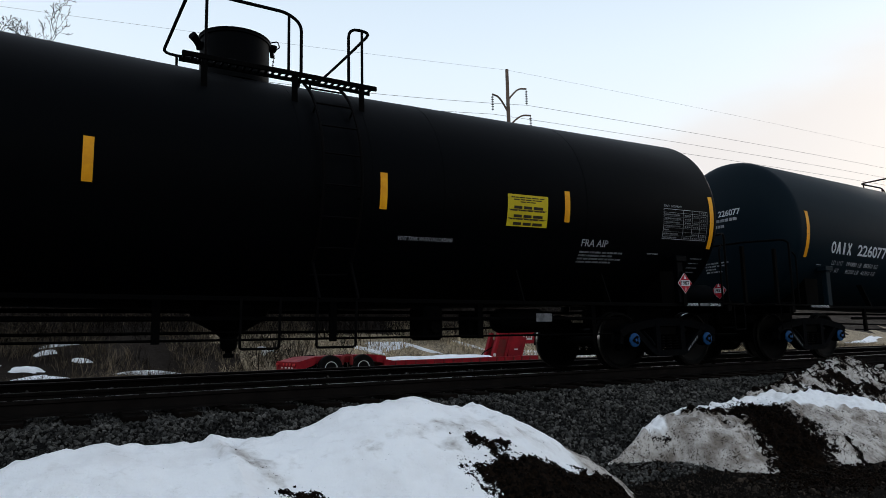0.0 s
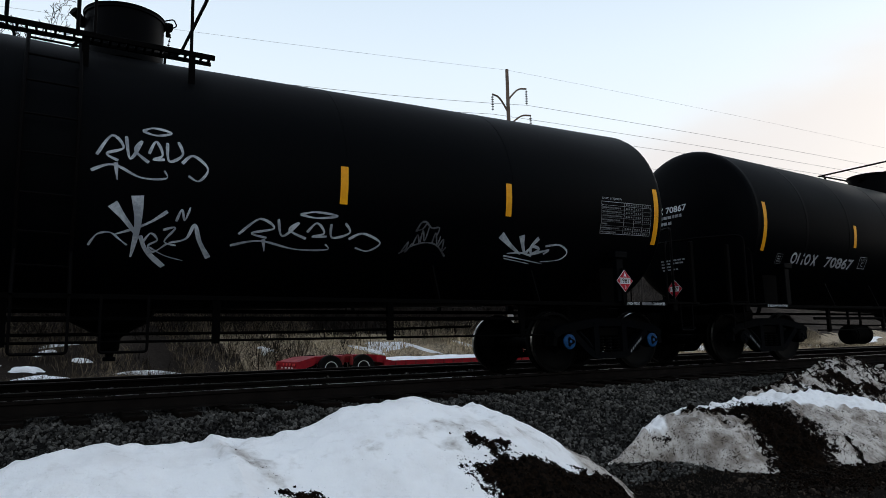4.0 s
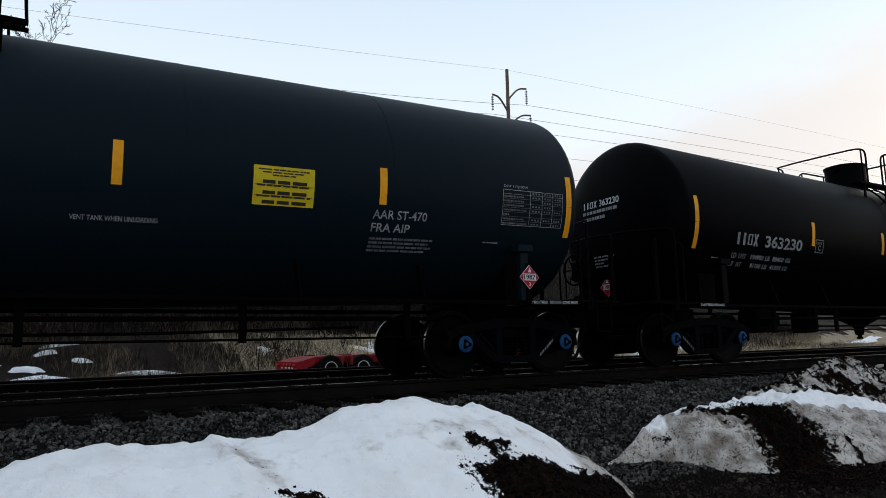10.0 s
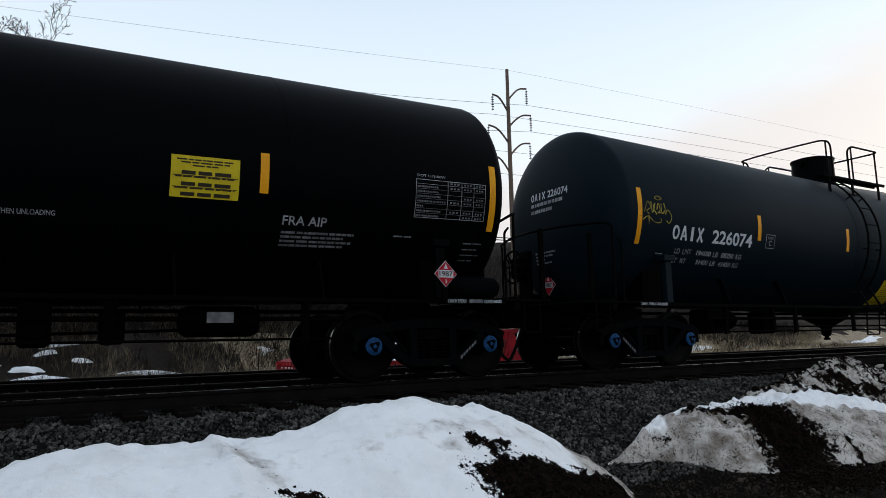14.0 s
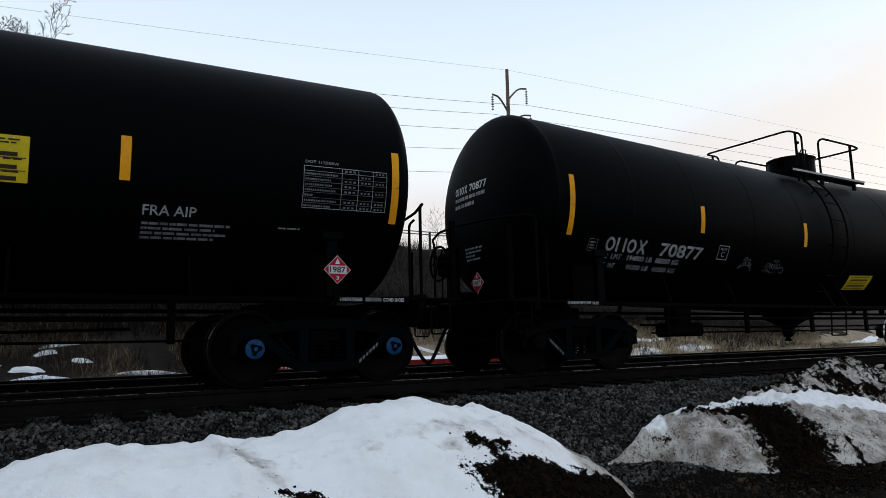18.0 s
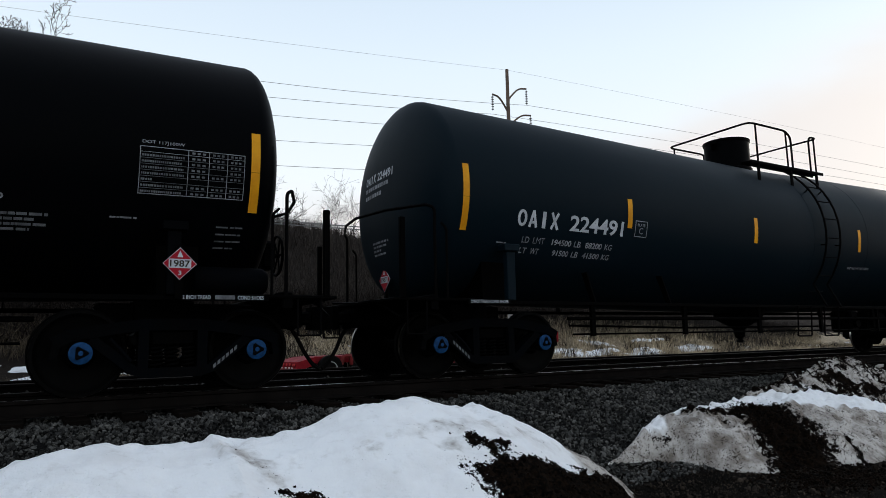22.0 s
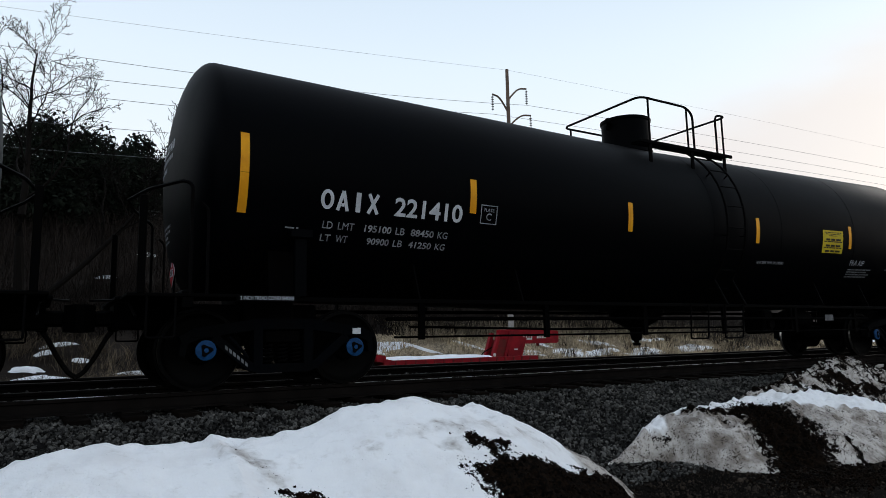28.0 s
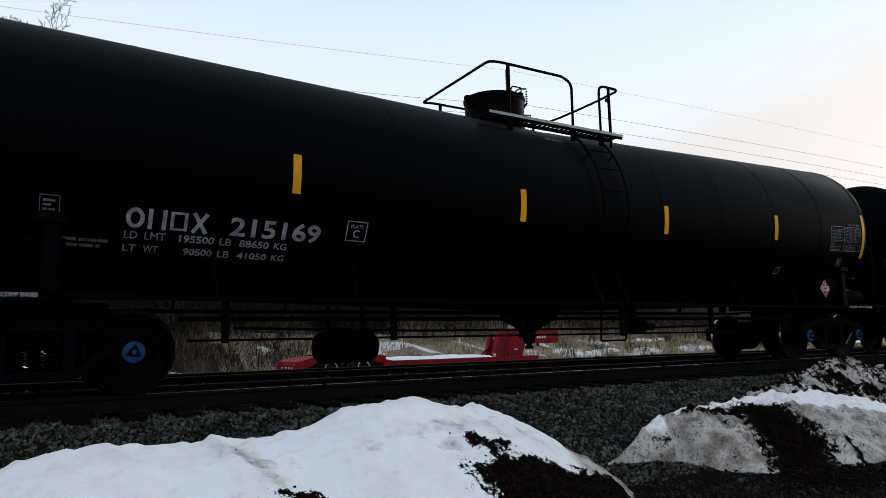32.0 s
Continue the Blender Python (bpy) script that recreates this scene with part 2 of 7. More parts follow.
def bent(points, r, n=7, bend=0.0):
    """A pipe along points, its corners rounded by bend."""
    pts = [Vector(p) for p in points]
    if bend:
        out = [pts[0]]
        for a, b, c in zip(pts, pts[1:], pts[2:]):
            i, o = (a - b), (c - b)
            k = min(bend, i.length * 0.48, o.length * 0.48)
            s, e = b + i.normalized() * k, b + o.normalized() * k
            out += [(1 - t) ** 2 * s + 2 * t * (1 - t) * b + t * t * e for t in (0, 0.25, 0.5, 0.75, 1)]
        pts = out + [pts[-1]]
    rings, up = [], None
    for i, p in enumerate(pts):
        d = (pts[min(i + 1, len(pts) - 1)] - pts[max(i - 1, 0)]).normalized()
        if up is None:
            up = Vector((0, 0, 1)) if abs(d.z) < 0.9 else Vector((1, 0, 0))
        a = up.cross(d)
        a.normalize()
        b = d.cross(a)
        up = b
        rings.append([tuple(p + a * (r * math.cos(2 * math.pi * k / n)) + b * (r * math.sin(2 * math.pi * k / n))) for k in range(n)])
    return loft(rings)


def bar(points, half_y, half_t, y):
    """A flat bar that follows (x, z) points, 2 half_t deep in the plane and 2 half_y thick about y."""
    rings = []
    for i, (x, z) in enumerate(points):
        x0, z0 = points[max(i - 1, 0)]
        x1, z1 = points[min(i + 1, len(points) - 1)]
        d = Vector((x1 - x0, z1 - z0)).normalized()
        nx, nz = -d.y * half_t, d.x * half_t
        rings.append([(x + nx, y - half_y, z + nz), (x + nx, y + half_y, z + nz), (x - nx, y + half_y, z - nz), (x - nx, y - half_y, z - nz)])
    return loft(rings)


def turned(profile, n=24, axis="z", origin=(0, 0, 0)):
    """A body of revolution from (radius, height) pairs."""
    rings = []
    for r, h in profile:
        ring = []
        for k in range(n):
            c, s = r * math.cos(2 * math.pi * k / n), r * math.sin(2 * math.pi * k / n)
            ring.append({"z": (c, s, h), "y": (s, h, c), "x": (h, c, s)}[axis])
        rings.append([(a + origin[0], b + origin[1], e + origin[2]) for a, b, e in ring])
    return loft(rings)


def mesh_of(name, geom, mat, sharp=35):
    me = bpy.data.meshes.new(name)
    me.from_pydata(geom[0], [], geom[1])
    me.materials.append(mat)
    if sharp:
        me.polygons.foreach_set("use_smooth", [True] * len(me.polygons))
        me.set_sharp_from_angle(angle=radians(sharp))
    me.update()
    return me


def part(name, geom, mat, parent=None, label="", sharp=35):
    """One mesh object, under a thing or a part of one where parent is given."""
    ob = new(name, geom if isinstance(geom, bpy.types.Mesh) else mesh_of(name, geom, mat, sharp))
    if parent:
        ob.parent = parent
    return tagged(ob, label)


def empty(name, m=None):
    ob = new(name)
    if m is not None:
        ob.matrix_world = m
    return ob


def np_mesh(name, verts, faces, mat, smooth=False):
    """A large mesh from arrays, all faces with the same number of corners."""
    me = bpy.data.meshes.new(name)
    nf, k = faces.shape
    me.vertices.add(len(verts))
    me.vertices.foreach_set("co", np.asarray(verts, np.float32).ravel())
    me.loops.add(nf * k)
    me.loops.foreach_set("vertex_index", faces.astype(np.int32).ravel())
    me.polygons.add(nf)
    me.polygons.foreach_set("loop_start", np.arange(0, nf * k, k, dtype=np.int32))
    me.polygons.foreach_set("use_smooth", np.full(nf, smooth))
    me.materials.append(mat)
    me.update(calc_edges=True)
    me.validate()
    return me


# ---------------------------------------------------------------- ground
RAIL_Y, GAUGE = 8.171, 1.505
TRACK_Y = RAIL_Y + GAUGE / 2
SECOND_Y = TRACK_Y + 4.30
Y_KEYS = (-900, 5.1, 5.6, 6.7, 7.35, 7.95, 8.15, 10.75, 11.15, 11.85, 12.2, 14.75, 15.2, 16.8, 29.5, 33.5, 38, 56, 63, 92, 130, 900)
Z_KEYS = (-1.0, -1.0, -0.95, -0.47, -0.262, -0.250, -0.235, -0.22, -0.135, -0.13, -0.22, -0.22, -0.30, -0.95, -0.95, 1.3, 2.2, 9.3, 10.0, 20.5, 24, 30)


def smooth_noise(x, y, s, seed=0.0):
    return noise.noise(Vector((x * s + seed, y * s - seed, seed * 0.37)))


def ground_z(x, y):
    """Height of the ground: yard, track bed, lower field, then a bank and a hillside."""
    far = max(0.0, x - 20) * 0.22
    yy = y if y < 17 else max(17.0, y - far * min(1.0, (y - 17) / 12))
    z = float(np.interp(yy, Y_KEYS, Z_KEYS))
    if y > 17:
        k = min(1.0, (y - 17) / 15)
        z += k * (0.5 * smooth_noise(x, y, 0.11, 3) + 0.16 * smooth_noise(x, y, 0.5, 5)) + (1.6 * smooth_noise(x, y, 0.03, 9) if y > 60 else 0)
        if y > 38:
            z -= min(7.0, max(0.0, x - 14) * 0.10) * min(1.0, (y - 38) / 30) * max(0.0, min(1.0, (88 - x) / 26))
    else:
        z += 0.025 * smooth_noise(x, y, 0.9, 1) + (0.02 * smooth_noise(x, y, 3.1, 2) if y < 7 else 0)
    return z


def field_shader():
    """Dry grass, bare soil and lying snow, told apart by noise at two scales."""
    m = bpy.data.materials.new("winter_field")
    m.use_nodes = True
    n, l = m.node_tree.nodes, m.node_tree.links
    p = n["Principled BSDF"]
    p.inputs["Roughness"].default_value = 0.9
    p.inputs["Specular IOR Level"].default_value = 0.2
    co = n.new("ShaderNodeTexCoord")

    def tone(scale, detail, lo, hi, a, b, at=None):
        t = n.new("ShaderNodeTexNoise")
        t.inputs["Scale"].default_value, t.inputs["Detail"].default_value = scale, detail
        l.new(at or co.outputs["Object"], t.inputs["Vector"])
        r = n.new("ShaderNodeMapRange")
        r.inputs["From Min"].default_value, r.inputs["From Max"].default_value = lo, hi
        l.new(t.outputs[0], r.inputs["Value"])
        x = n.new("ShaderNodeMix")
        x.data_type = "RGBA"
        l.new(r.outputs[0], x.inputs["Factor"])
        for key, c in (("A", a), ("B", b)):
            if isinstance(c, tuple):
                x.inputs[key].default_value = (*c, 1)
            else:
                l.new(c, x.inputs[key])
        return x.outputs["Result"]

    grass = tone(1.3, 6, 0.35, 0.65, (0.24, 0.190, 0.128), (0.050, 0.039, 0.029))
    blades = tone(14, 4, 0.42, 0.62, grass, (0.38, 0.30, 0.20))
    wide = n.new("ShaderNodeMapping")
    wide.inputs["Scale"].default_value = (0.35, 1.0, 1.0)
    l.new(co.outputs["Object"], wide.inputs[0])
    snow = tone(0.45, 7, 0.655, 0.672, blades, (0.70, 0.71, 0.74), wide.outputs[0])
    l.new(snow, p.inputs["Base Color"])
    b, nb = n.new("ShaderNodeBump"), n.new("ShaderNodeTexNoise")
    nb.inputs["Scale"].default_value, nb.inputs["Detail"].default_value = 12, 6
    l.new(co.outputs["Object"], nb.inputs["Vector"])
    b.inputs["Distance"].default_value = 0.08
    l.new(nb.outputs[0], b.inputs["Height"])
    l.new(b.outputs[0], p.inputs["Normal"])
    return m


FIELD = field_shader()
GRAVEL = shader("dark_wet_gravel", (0.0065, 0.0052, 0.0043), 0.85, 0, (0.0026, 0.0022, 0.0019), 3, 26, 0.9, 0.02, 38, 0.015)
BALLAST_BED = shader("ballast_bed", (0.013, 0.0125, 0.012), 0.85, 0, (0.006, 0.0057, 0.0055), 5, 30, 0.9, 0.03, 30, 0.03)


def grid_axis(stops):
    out = [stops[0][0]]
    for (a, step), (b, _) in zip(stops, stops[1:]):
        k = max(1, round((b - a) / step))
        out += [a + (b - a) * (i + 1) / k for i in range(k)]
    return out


def build_ground():
    xs = grid_axis([(-900, 120), (-180, 12), (-30, 1.5), (-6, 0.5), (34, 1.5), (90, 8), (300, 100), (1200, 1)])
    ys = grid_axis([(-300, 60), (-6, 1), (3, 0.25), (17, 0.8), (60, 3), (140, 40), (900, 1)])
    verts = [(x, y, ground_z(x, y)) for y in ys for x in xs]
    n = len(xs)
    faces = [(j * n + i, j * n + i + 1, (j + 1) * n + i + 1, (j + 1) * n + i) for j in range(len(ys) - 1) for i in range(n - 1)]
    me = mesh_of("ground", (verts, faces), GRAVEL, 80)
    me.materials.append(BALLAST_BED)
    me.materials.append(FIELD)
    me.materials.append(LITTER)
    for poly in me.polygons:
        y = poly.center.y
        poly.material_index = 0 if y < 5.7 else 1 if y < 16.4 else 2 if y - max(0.0, poly.center.x - 20) * 0.22 < 32.7 and poly.center.x + 1.5 * smooth_noise(poly.center.x, y, 0.3, 7) > 9.5 - 0.25 * (y - 24) else 3
    tagged(new("ground", me), "dark wet gravel, ballast bed and a dry grassy field with old snow", "ground", kind="structure")


build_ground()


# ---------------------------------------------------------------- tracks
def build_track(yc, near_first):
    track = tagged(empty("railway_track", Matrix.Translation((0, yc, 0))), "rusty steel rails with polished heads on dark wooden ties", "railway track", "tracks", "structure")
    foot = [(-0.070, -0.172), (0.070, -0.172), (0.070, -0.160), (0.012, -0.140), (0.009, -0.052), (0.034, -0.040), (0.037, -0.012), (0.026, -0.004), (-0.026, -0.004), (-0.037, -0.012), (-0.034, -0.040), (-0.009, -0.052), (-0.012, -0.140), (-0.070, -0.160)]
    for s in (-1, 1):
        rail = part("rail", loft([[(x, s * GAUGE / 2 + a, z) for a, z in foot] for x in (-200, 0, 60, 500)]), RAIL_RUST, track, "rust-brown rail", 25)
        part("rail_head", loft([[(x, s * GAUGE / 2 + a, z) for a, z in ((-0.026, -0.0045), (0.026, -0.0045), (0.020, 0.0), (-0.020, 0.0))] for x in (-200, 0, 60, 500)]), RAIL_HEAD if near_first and s < 0 else RAIL_DULL, rail, "polished running surface" if near_first and s < 0 else "dull running surface", 0)
    plank = mesh_of("tie", box(-0.115, 0.115, -1.30, 1.30, -0.36, -0.185, 0.012), TIE_WOOD, 0)
    plate = mesh_of("tie_plate", box(-0.09, 0.09, -0.17, 0.17, -0.186, -0.171, 0.004), RAIL_RUST, 0)
    for i in range(110):
        x = -6 + i * 0.533 + random.uniform(-0.02, 0.02)
        ob = part("tie", plank, TIE_WOOD, track)
        ob.matrix_local = pose(x, random.uniform(-0.03, 0.03), 0, 0, 0, random.uniform(-1, 1))
        if near_first and -4 < x < 26:
            part("tie_plate", plate, RAIL_RUST, ob).matrix_local = pose(0, -GAUGE / 2, 0)
    rest = [shifted(box(-0.115, 0.115, -1.30, 1.30, -0.36, -0.185), x) for x in list(np.arange(-60, -6.3, 0.533)) + list(np.arange(53, 200, 0.533))]
    tagged(part("ties", join(*rest), TIE_WOOD, track, "", 0), kind="stuff")


build_track(TRACK_Y, True)
build_track(SECOND_Y, False)


ICO_V = np.array([(0, 0, 1), (0.89, 0, 0.45), (0.28, 0.85, 0.45), (-0.72, 0.53, 0.45), (-0.72, -0.53, 0.45), (0.28, -0.85, 0.45), (0.72, 0.53, -0.45), (-0.28, 0.85, -0.45), (-0.89, 0, -0.45), (-0.28, -0.85, -0.45), (0.72, -0.53, -0.45), (0, 0, -1)])
ICO_F = np.array([(0, 1, 2), (0, 2, 3), (0, 3, 4), (0, 4, 5), (0, 5, 1), (1, 6, 2), (2, 7, 3), (3, 8, 4), (4, 9, 5), (5, 10, 1), (6, 7, 2), (7, 8, 3), (8, 9, 4), (9, 10, 5), (10, 6, 1)])


def scatter(name, x, y, z, r, mat, label, category, group, rng):
    """Angular broken pieces at the given spots, each turned and squashed by chance, as one loose layer."""
    n = len(x)
    shapes = np.array([ICO_V * rng.uniform(0.55, 1.2, (12, 1)) * rng.uniform(0.55, 1.2, 3) for _ in range(24)])
    q = rng.normal(size=(n, 4))
    q /= np.linalg.norm(q, axis=1, keepdims=True)
    w, a, b, c = q.T
    rot = np.stack([1 - 2 * (b * b + c * c), 2 * (a * b - c * w), 2 * (a * c + b * w), 2 * (a * b + c * w), 1 - 2 * (a * a + c * c), 2 * (b * c - a * w), 2 * (a * c - b * w), 2 * (b * c + a * w), 1 - 2 * (a * a + b * b)], -1).reshape(n, 3, 3)
    pts = np.einsum("nij,nkj->nki", rot, shapes[rng.integers(0, 24, n)]) * r[:, None, None]
    pts += np.stack([x, y, z + r * 0.45], -1)[:, None]
    faces = (ICO_F[None] + 12 * np.arange(n)[:, None, None]).reshape(-1, 3)
    return tagged(new(name, np_mesh(name, pts.reshape(-1, 3), faces, mat)), label, category, group, "stuff")


def build_stones():
    """Crushed stone over the shoulder and between the ties, and finer stone on the wet ground before it."""
    rng = np.random.default_rng(4)
    bands = ((-2.5, 20, 5.1, 7.95, 64000, 0.012, 0.034), (-4, 30, 7.9, 9.8, 9000, 0.014, 0.030), (-2, 36, 10.0, 15.4, 9000, 0.02, 0.042), (3.6, 13, 3.2, 5.5, 12000, 0.005, 0.017), (3.6, 12, 3.2, 5.6, 420, 0.016, 0.036))
    for x0, x1, y0, y1, n, r0, r1 in bands:
        x, y = x0 + (x1 - x0) * rng.random(n) ** 1.3, rng.uniform(y0, y1, n)
        z = np.array([ground_z(a, b) for a, b in zip(x, y)])
        scatter("ballast_stones", x, y, z, r0 + (r1 - r0) * rng.random(n) ** 1.3, PEBBLE if y1 < 5.8 else STONE, "loose grey crushed ballast stones beside the rails", "gravel", "ballast", rng)


build_stones()


# ---------------------------------------------------------------- snow banks
def snow_shader(name):
    """Old ploughed snow: white, then greyed and speckled by grit, then bare soil, by two fields that the mesh carries."""
    m = bpy.data.materials.new(name)
    m.use_nodes = True
    n, l = m.node_tree.nodes, m.node_tree.links
    p = n["Principled BSDF"]
    co = n.new("ShaderNodeTexCoord")

    def field(attr):
        a = n.new("ShaderNodeAttribute")
        a.attribute_name = attr
        return a.outputs["Fac"]

    def wave(scale, detail=5, rough=0.6):
        t = n.new("ShaderNodeTexNoise")
        t.inputs["Scale"].default_value, t.inputs["Detail"].default_value, t.inputs["Roughness"].default_value = scale, detail, rough
        l.new(co.outputs["Object"], t.inputs["Vector"])
        return t.outputs[0]

    def sums(a, k, b):
        x = n.new("ShaderNodeMath")
        x.operation = "MULTIPLY_ADD"
        l.new(a, x.inputs[0])
        x.inputs[1].default_value = k
        if isinstance(b, float):
            x.inputs[2].default_value = b
        else:
            l.new(b, x.inputs[2])
        return x.outputs[0]

    def ramp(v, lo, hi, top=1.0):
        r = n.new("ShaderNodeMapRange")
        r.interpolation_type = "SMOOTHSTEP"
        r.inputs["From Min"].default_value, r.inputs["From Max"].default_value, r.inputs["To Max"].default_value = lo, hi, top
        l.new(v, r.inputs["Value"])
        return r.outputs[0]

    def blend(fac, a, b):
        x = n.new("ShaderNodeMix")
        x.data_type = "RGBA"
        l.new(fac, x.inputs["Factor"])
        for key, c in (("A", a), ("B", b)):
            if isinstance(c, tuple):
                x.inputs[key].default_value = (*c, 1)
            else:
                l.new(c, x.inputs[key])
        return x.outputs["Result"]

    grime, soil = field("grime"), field("soil")
    clean = blend(ramp(wave(2.2), 0.42, 0.72), (0.90, 0.90, 0.905), (0.81, 0.80, 0.80))
    clean = blend(ramp(wave(7), 0.56, 0.78, 0.55), clean, (0.58, 0.55, 0.52))
    dusty = blend(ramp(wave(3.4, 6), 0.38, 0.66), (0.54, 0.50, 0.46), (0.20, 0.170, 0.145))
    dusty = blend(ramp(wave(12, 5, 0.55), 0.52, 0.74, 0.8), dusty, (0.15, 0.125, 0.100))
    tone = blend(ramp(sums(wave(6, 6), 0.9, grime), 0.70, 1.20), clean, dusty)
    grit = sums(wave(55, 3), 1.0, sums(wave(9, 4), 0.55, sums(grime, 0.20, 0.0)))
    tone = blend(ramp(grit, 1.055, 1.115), tone, (0.035, 0.026, 0.019))
    bare = ramp(sums(wave(60, 3), 1.1, sums(wave(17, 5), 1.5, soil)), 1.22, 1.36)
    earth = blend(ramp(wave(40, 4), 0.42, 0.66), (0.0016, 0.0012, 0.0010), (0.010, 0.0062, 0.0042))
    earth = blend(ramp(wave(8, 4), 0.5, 0.72), earth, (0.0085, 0.0050, 0.0032))
    l.new(blend(bare, tone, earth), p.inputs["Base Color"])
    p.inputs["Roughness"].default_value = 0.85
    gloss = n.new("ShaderNodeMapRange")
    gloss.inputs["To Min"].default_value, gloss.inputs["To Max"].default_value = 0.10, 0.012
    l.new(bare, gloss.inputs["Value"])
    l.new(gloss.outputs[0], p.inputs["Specular IOR Level"])
    b = n.new("ShaderNodeBump")
    b.inputs["Distance"].default_value = 0.02
    l.new(sums(wave(70, 4), 0.5, wave(17, 7)), b.inputs["Height"])
    l.new(b.outputs[0], p.inputs["Normal"])
    return m


OLD_SNOW = snow_shader("old_ploughed_snow")


def snow_bank(name, label, x0, x1, y0, y1, step, height, soil, grime, rough, clods, seed):
    """A ploughed heap: a height over the ground and fields of bare soil and grit, sampled on a fine grid, with clods of earth lying on it."""
    nx, ny = int((x1 - x0) / step) + 1, int((y1 - y0) / step) + 1
    verts, bare, gritty, keep = [], [], [], []
    for j in range(ny):
        for i in range(nx):
            x, y = x0 + i * step, y0 + j * step
            h = height(x, y)
            s = max(-1.5, min(1.0, soil(x, y))) if h > -0.05 else -1.0
            edge = max(0.0, min(1.0, (h + 0.02) / 0.2))
            lump = rough * edge * (0.05 * abs(smooth_noise(x, y, 5.5, 17)) + 0.09 * smooth_noise(x, y, 1.7, 4) + 0.070 * smooth_noise(x, y, 4.3, 6) + 0.060 * smooth_noise(x, y, 9, 8) + 0.026 * smooth_noise(x, y, 20, 9))
            if s > -0.3:
                k = min(1.0, (s + 0.3) * 2)
                lump += edge * k * (0.045 * smooth_noise(x, y, 9, 2) + 0.034 * smooth_noise(x, y, 25, 3) + 0.01)
            verts.append((x, y, ground_z(x, y) + (h + lump if h > -0.02 else h)))
            bare.append(s)
            gritty.append(max(0.0, min(1.0, grime(x, y))) if h > -0.05 else 0.0)
            keep.append(h > -0.03)
    faces = [(j * nx + i, j * nx + i + 1, (j + 1) * nx + i + 1, (j + 1) * nx + i) for j in range(ny - 1) for i in range(nx - 1)]
    faces = [f for f in faces if any(keep[k] for k in f)]
    me = mesh_of(name, (verts, faces), OLD_SNOW, 0)
    me.polygons.foreach_set("use_smooth", [True] * len(me.polygons))
    for attr, values in (("soil", bare), ("grime", gritty)):
        me.attributes.new(attr, "FLOAT", "POINT").data.foreach_set("value", values)
    rng = np.random.default_rng(seed)
    v, s, g, up = np.array(verts), np.array(bare), np.array(gritty), np.array(keep)
    chance = np.clip(s + 0.45 + 0.28 * rng.normal(size=len(s)), 0, 1) * (s > -0.7) + 0.010 * g * (g > 0.4)
    pick = np.nonzero(up & (rng.random(len(s)) < chance * clods))[0]
    at = v[pick] + rng.uniform(-0.5, 0.5, (len(pick), 3)) * (step, step, 0.0)
    scatter("soil_clods", at[:, 0], at[:, 1], at[:, 2], 0.004 + 0.020 * rng.random(len(pick)) ** 3 * (0.5 + 0.5 * (s[pick] > 0)), SOIL, "crumbs and clods of dark earth on the snow", "soil", "earth on the snow", rng)
    return tagged(new(name, me), label, "snow pile", "ploughed snow", "stuff")


def berm(x, y, ridge, base, crest_x, crest_z, front_x, front_w, power, back):
    """A ploughed bank: a crest line, a face that falls to its foot on one side and a back slope on the other; height over the ground."""
    top = float(np.interp(x, crest_x, crest_z))
    if top < base + 0.02:
        return -0.06
    if y <= ridge:
        z = top - (top - base) * ((ridge - y) / float(np.interp(x, front_x, front_w))) ** power
    else:
        z = top - (y - ridge) * back
    return max(z - ground_z(x, y), -0.06)


def near_path(x, y, path):
    """Distance from a broken line."""
    best, p = 9.0, Vector((x, y))
    for a, b in zip(path, path[1:]):
        a, b = Vector(a), Vector(b)
        t = max(0.0, min(1.0, (p - a).dot(b - a) / (b - a).length_squared))
        best = min(best, (p - a - (b - a) * t).length)
    return best


def ragged(x, y, seed):
    return 0.45 * smooth_noise(x, y, 3.7, seed) + 0.4 * smooth_noise(x, y, 9, seed + 2) + 0.3 * smooth_noise(x, y, 22, seed + 4)


def bank_1(x, y):
    return berm(x, y, 5.0, -1.05, (-2.5, -1.7, -0.8, -0.13, 0.12, 0.45, 0.98, 1.06, 1.10, 1.14, 1.20, 1.32, 1.53, 1.87, 2.06, 2.37, 2.76, 3.0, 3.20, 3.29, 3.36, 3.58, 4.05, 4.31, 4.48, 4.66, 4.95, 5.14), (-1.08, -0.66, -0.31, -0.21, -0.16, -0.13, -0.145, -0.130, -0.098, -0.125, -0.155, -0.16, -0.17, -0.10, -0.03, 0.01, 0.01, -0.035, -0.065, -0.042, -0.088, -0.19, -0.40, -0.52, -0.61, -0.70, -0.86, -1.06), (-2, 3, 3.8, 4.3, 4.7, 5.0), (2.2, 2.0, 1.5, 1.0, 0.55, 0.2), 1.7, 1.3)


def soil_1(x, y):
    a = min((x - 2.58 - 0.25 * (y - 4.0)) / 0.25, (4.62 - x) / 0.15, (4.03 + 0.06 * (x - 3.1) + max(0.0, x - 3.5) * 0.50 - y) / 0.16, 1.0)
    b = 0.45 - near_path(x, y, ((1.33, 4.10), (1.45, 4.03), (1.55, 3.94))) / 0.10
    c = 0.5 - near_path(x, y, ((2.76, 4.22), (2.84, 4.10), (2.92, 3.92), (2.84, 4.10), (3.05, 4.16))) / 0.15
    d = 0.05 - near_path(x, y, ((1.13, 4.66), (1.16, 4.58))) / 0.08
    return max(a, b, c, d) + 0.7 * ragged(x, y, 21) - 0.12


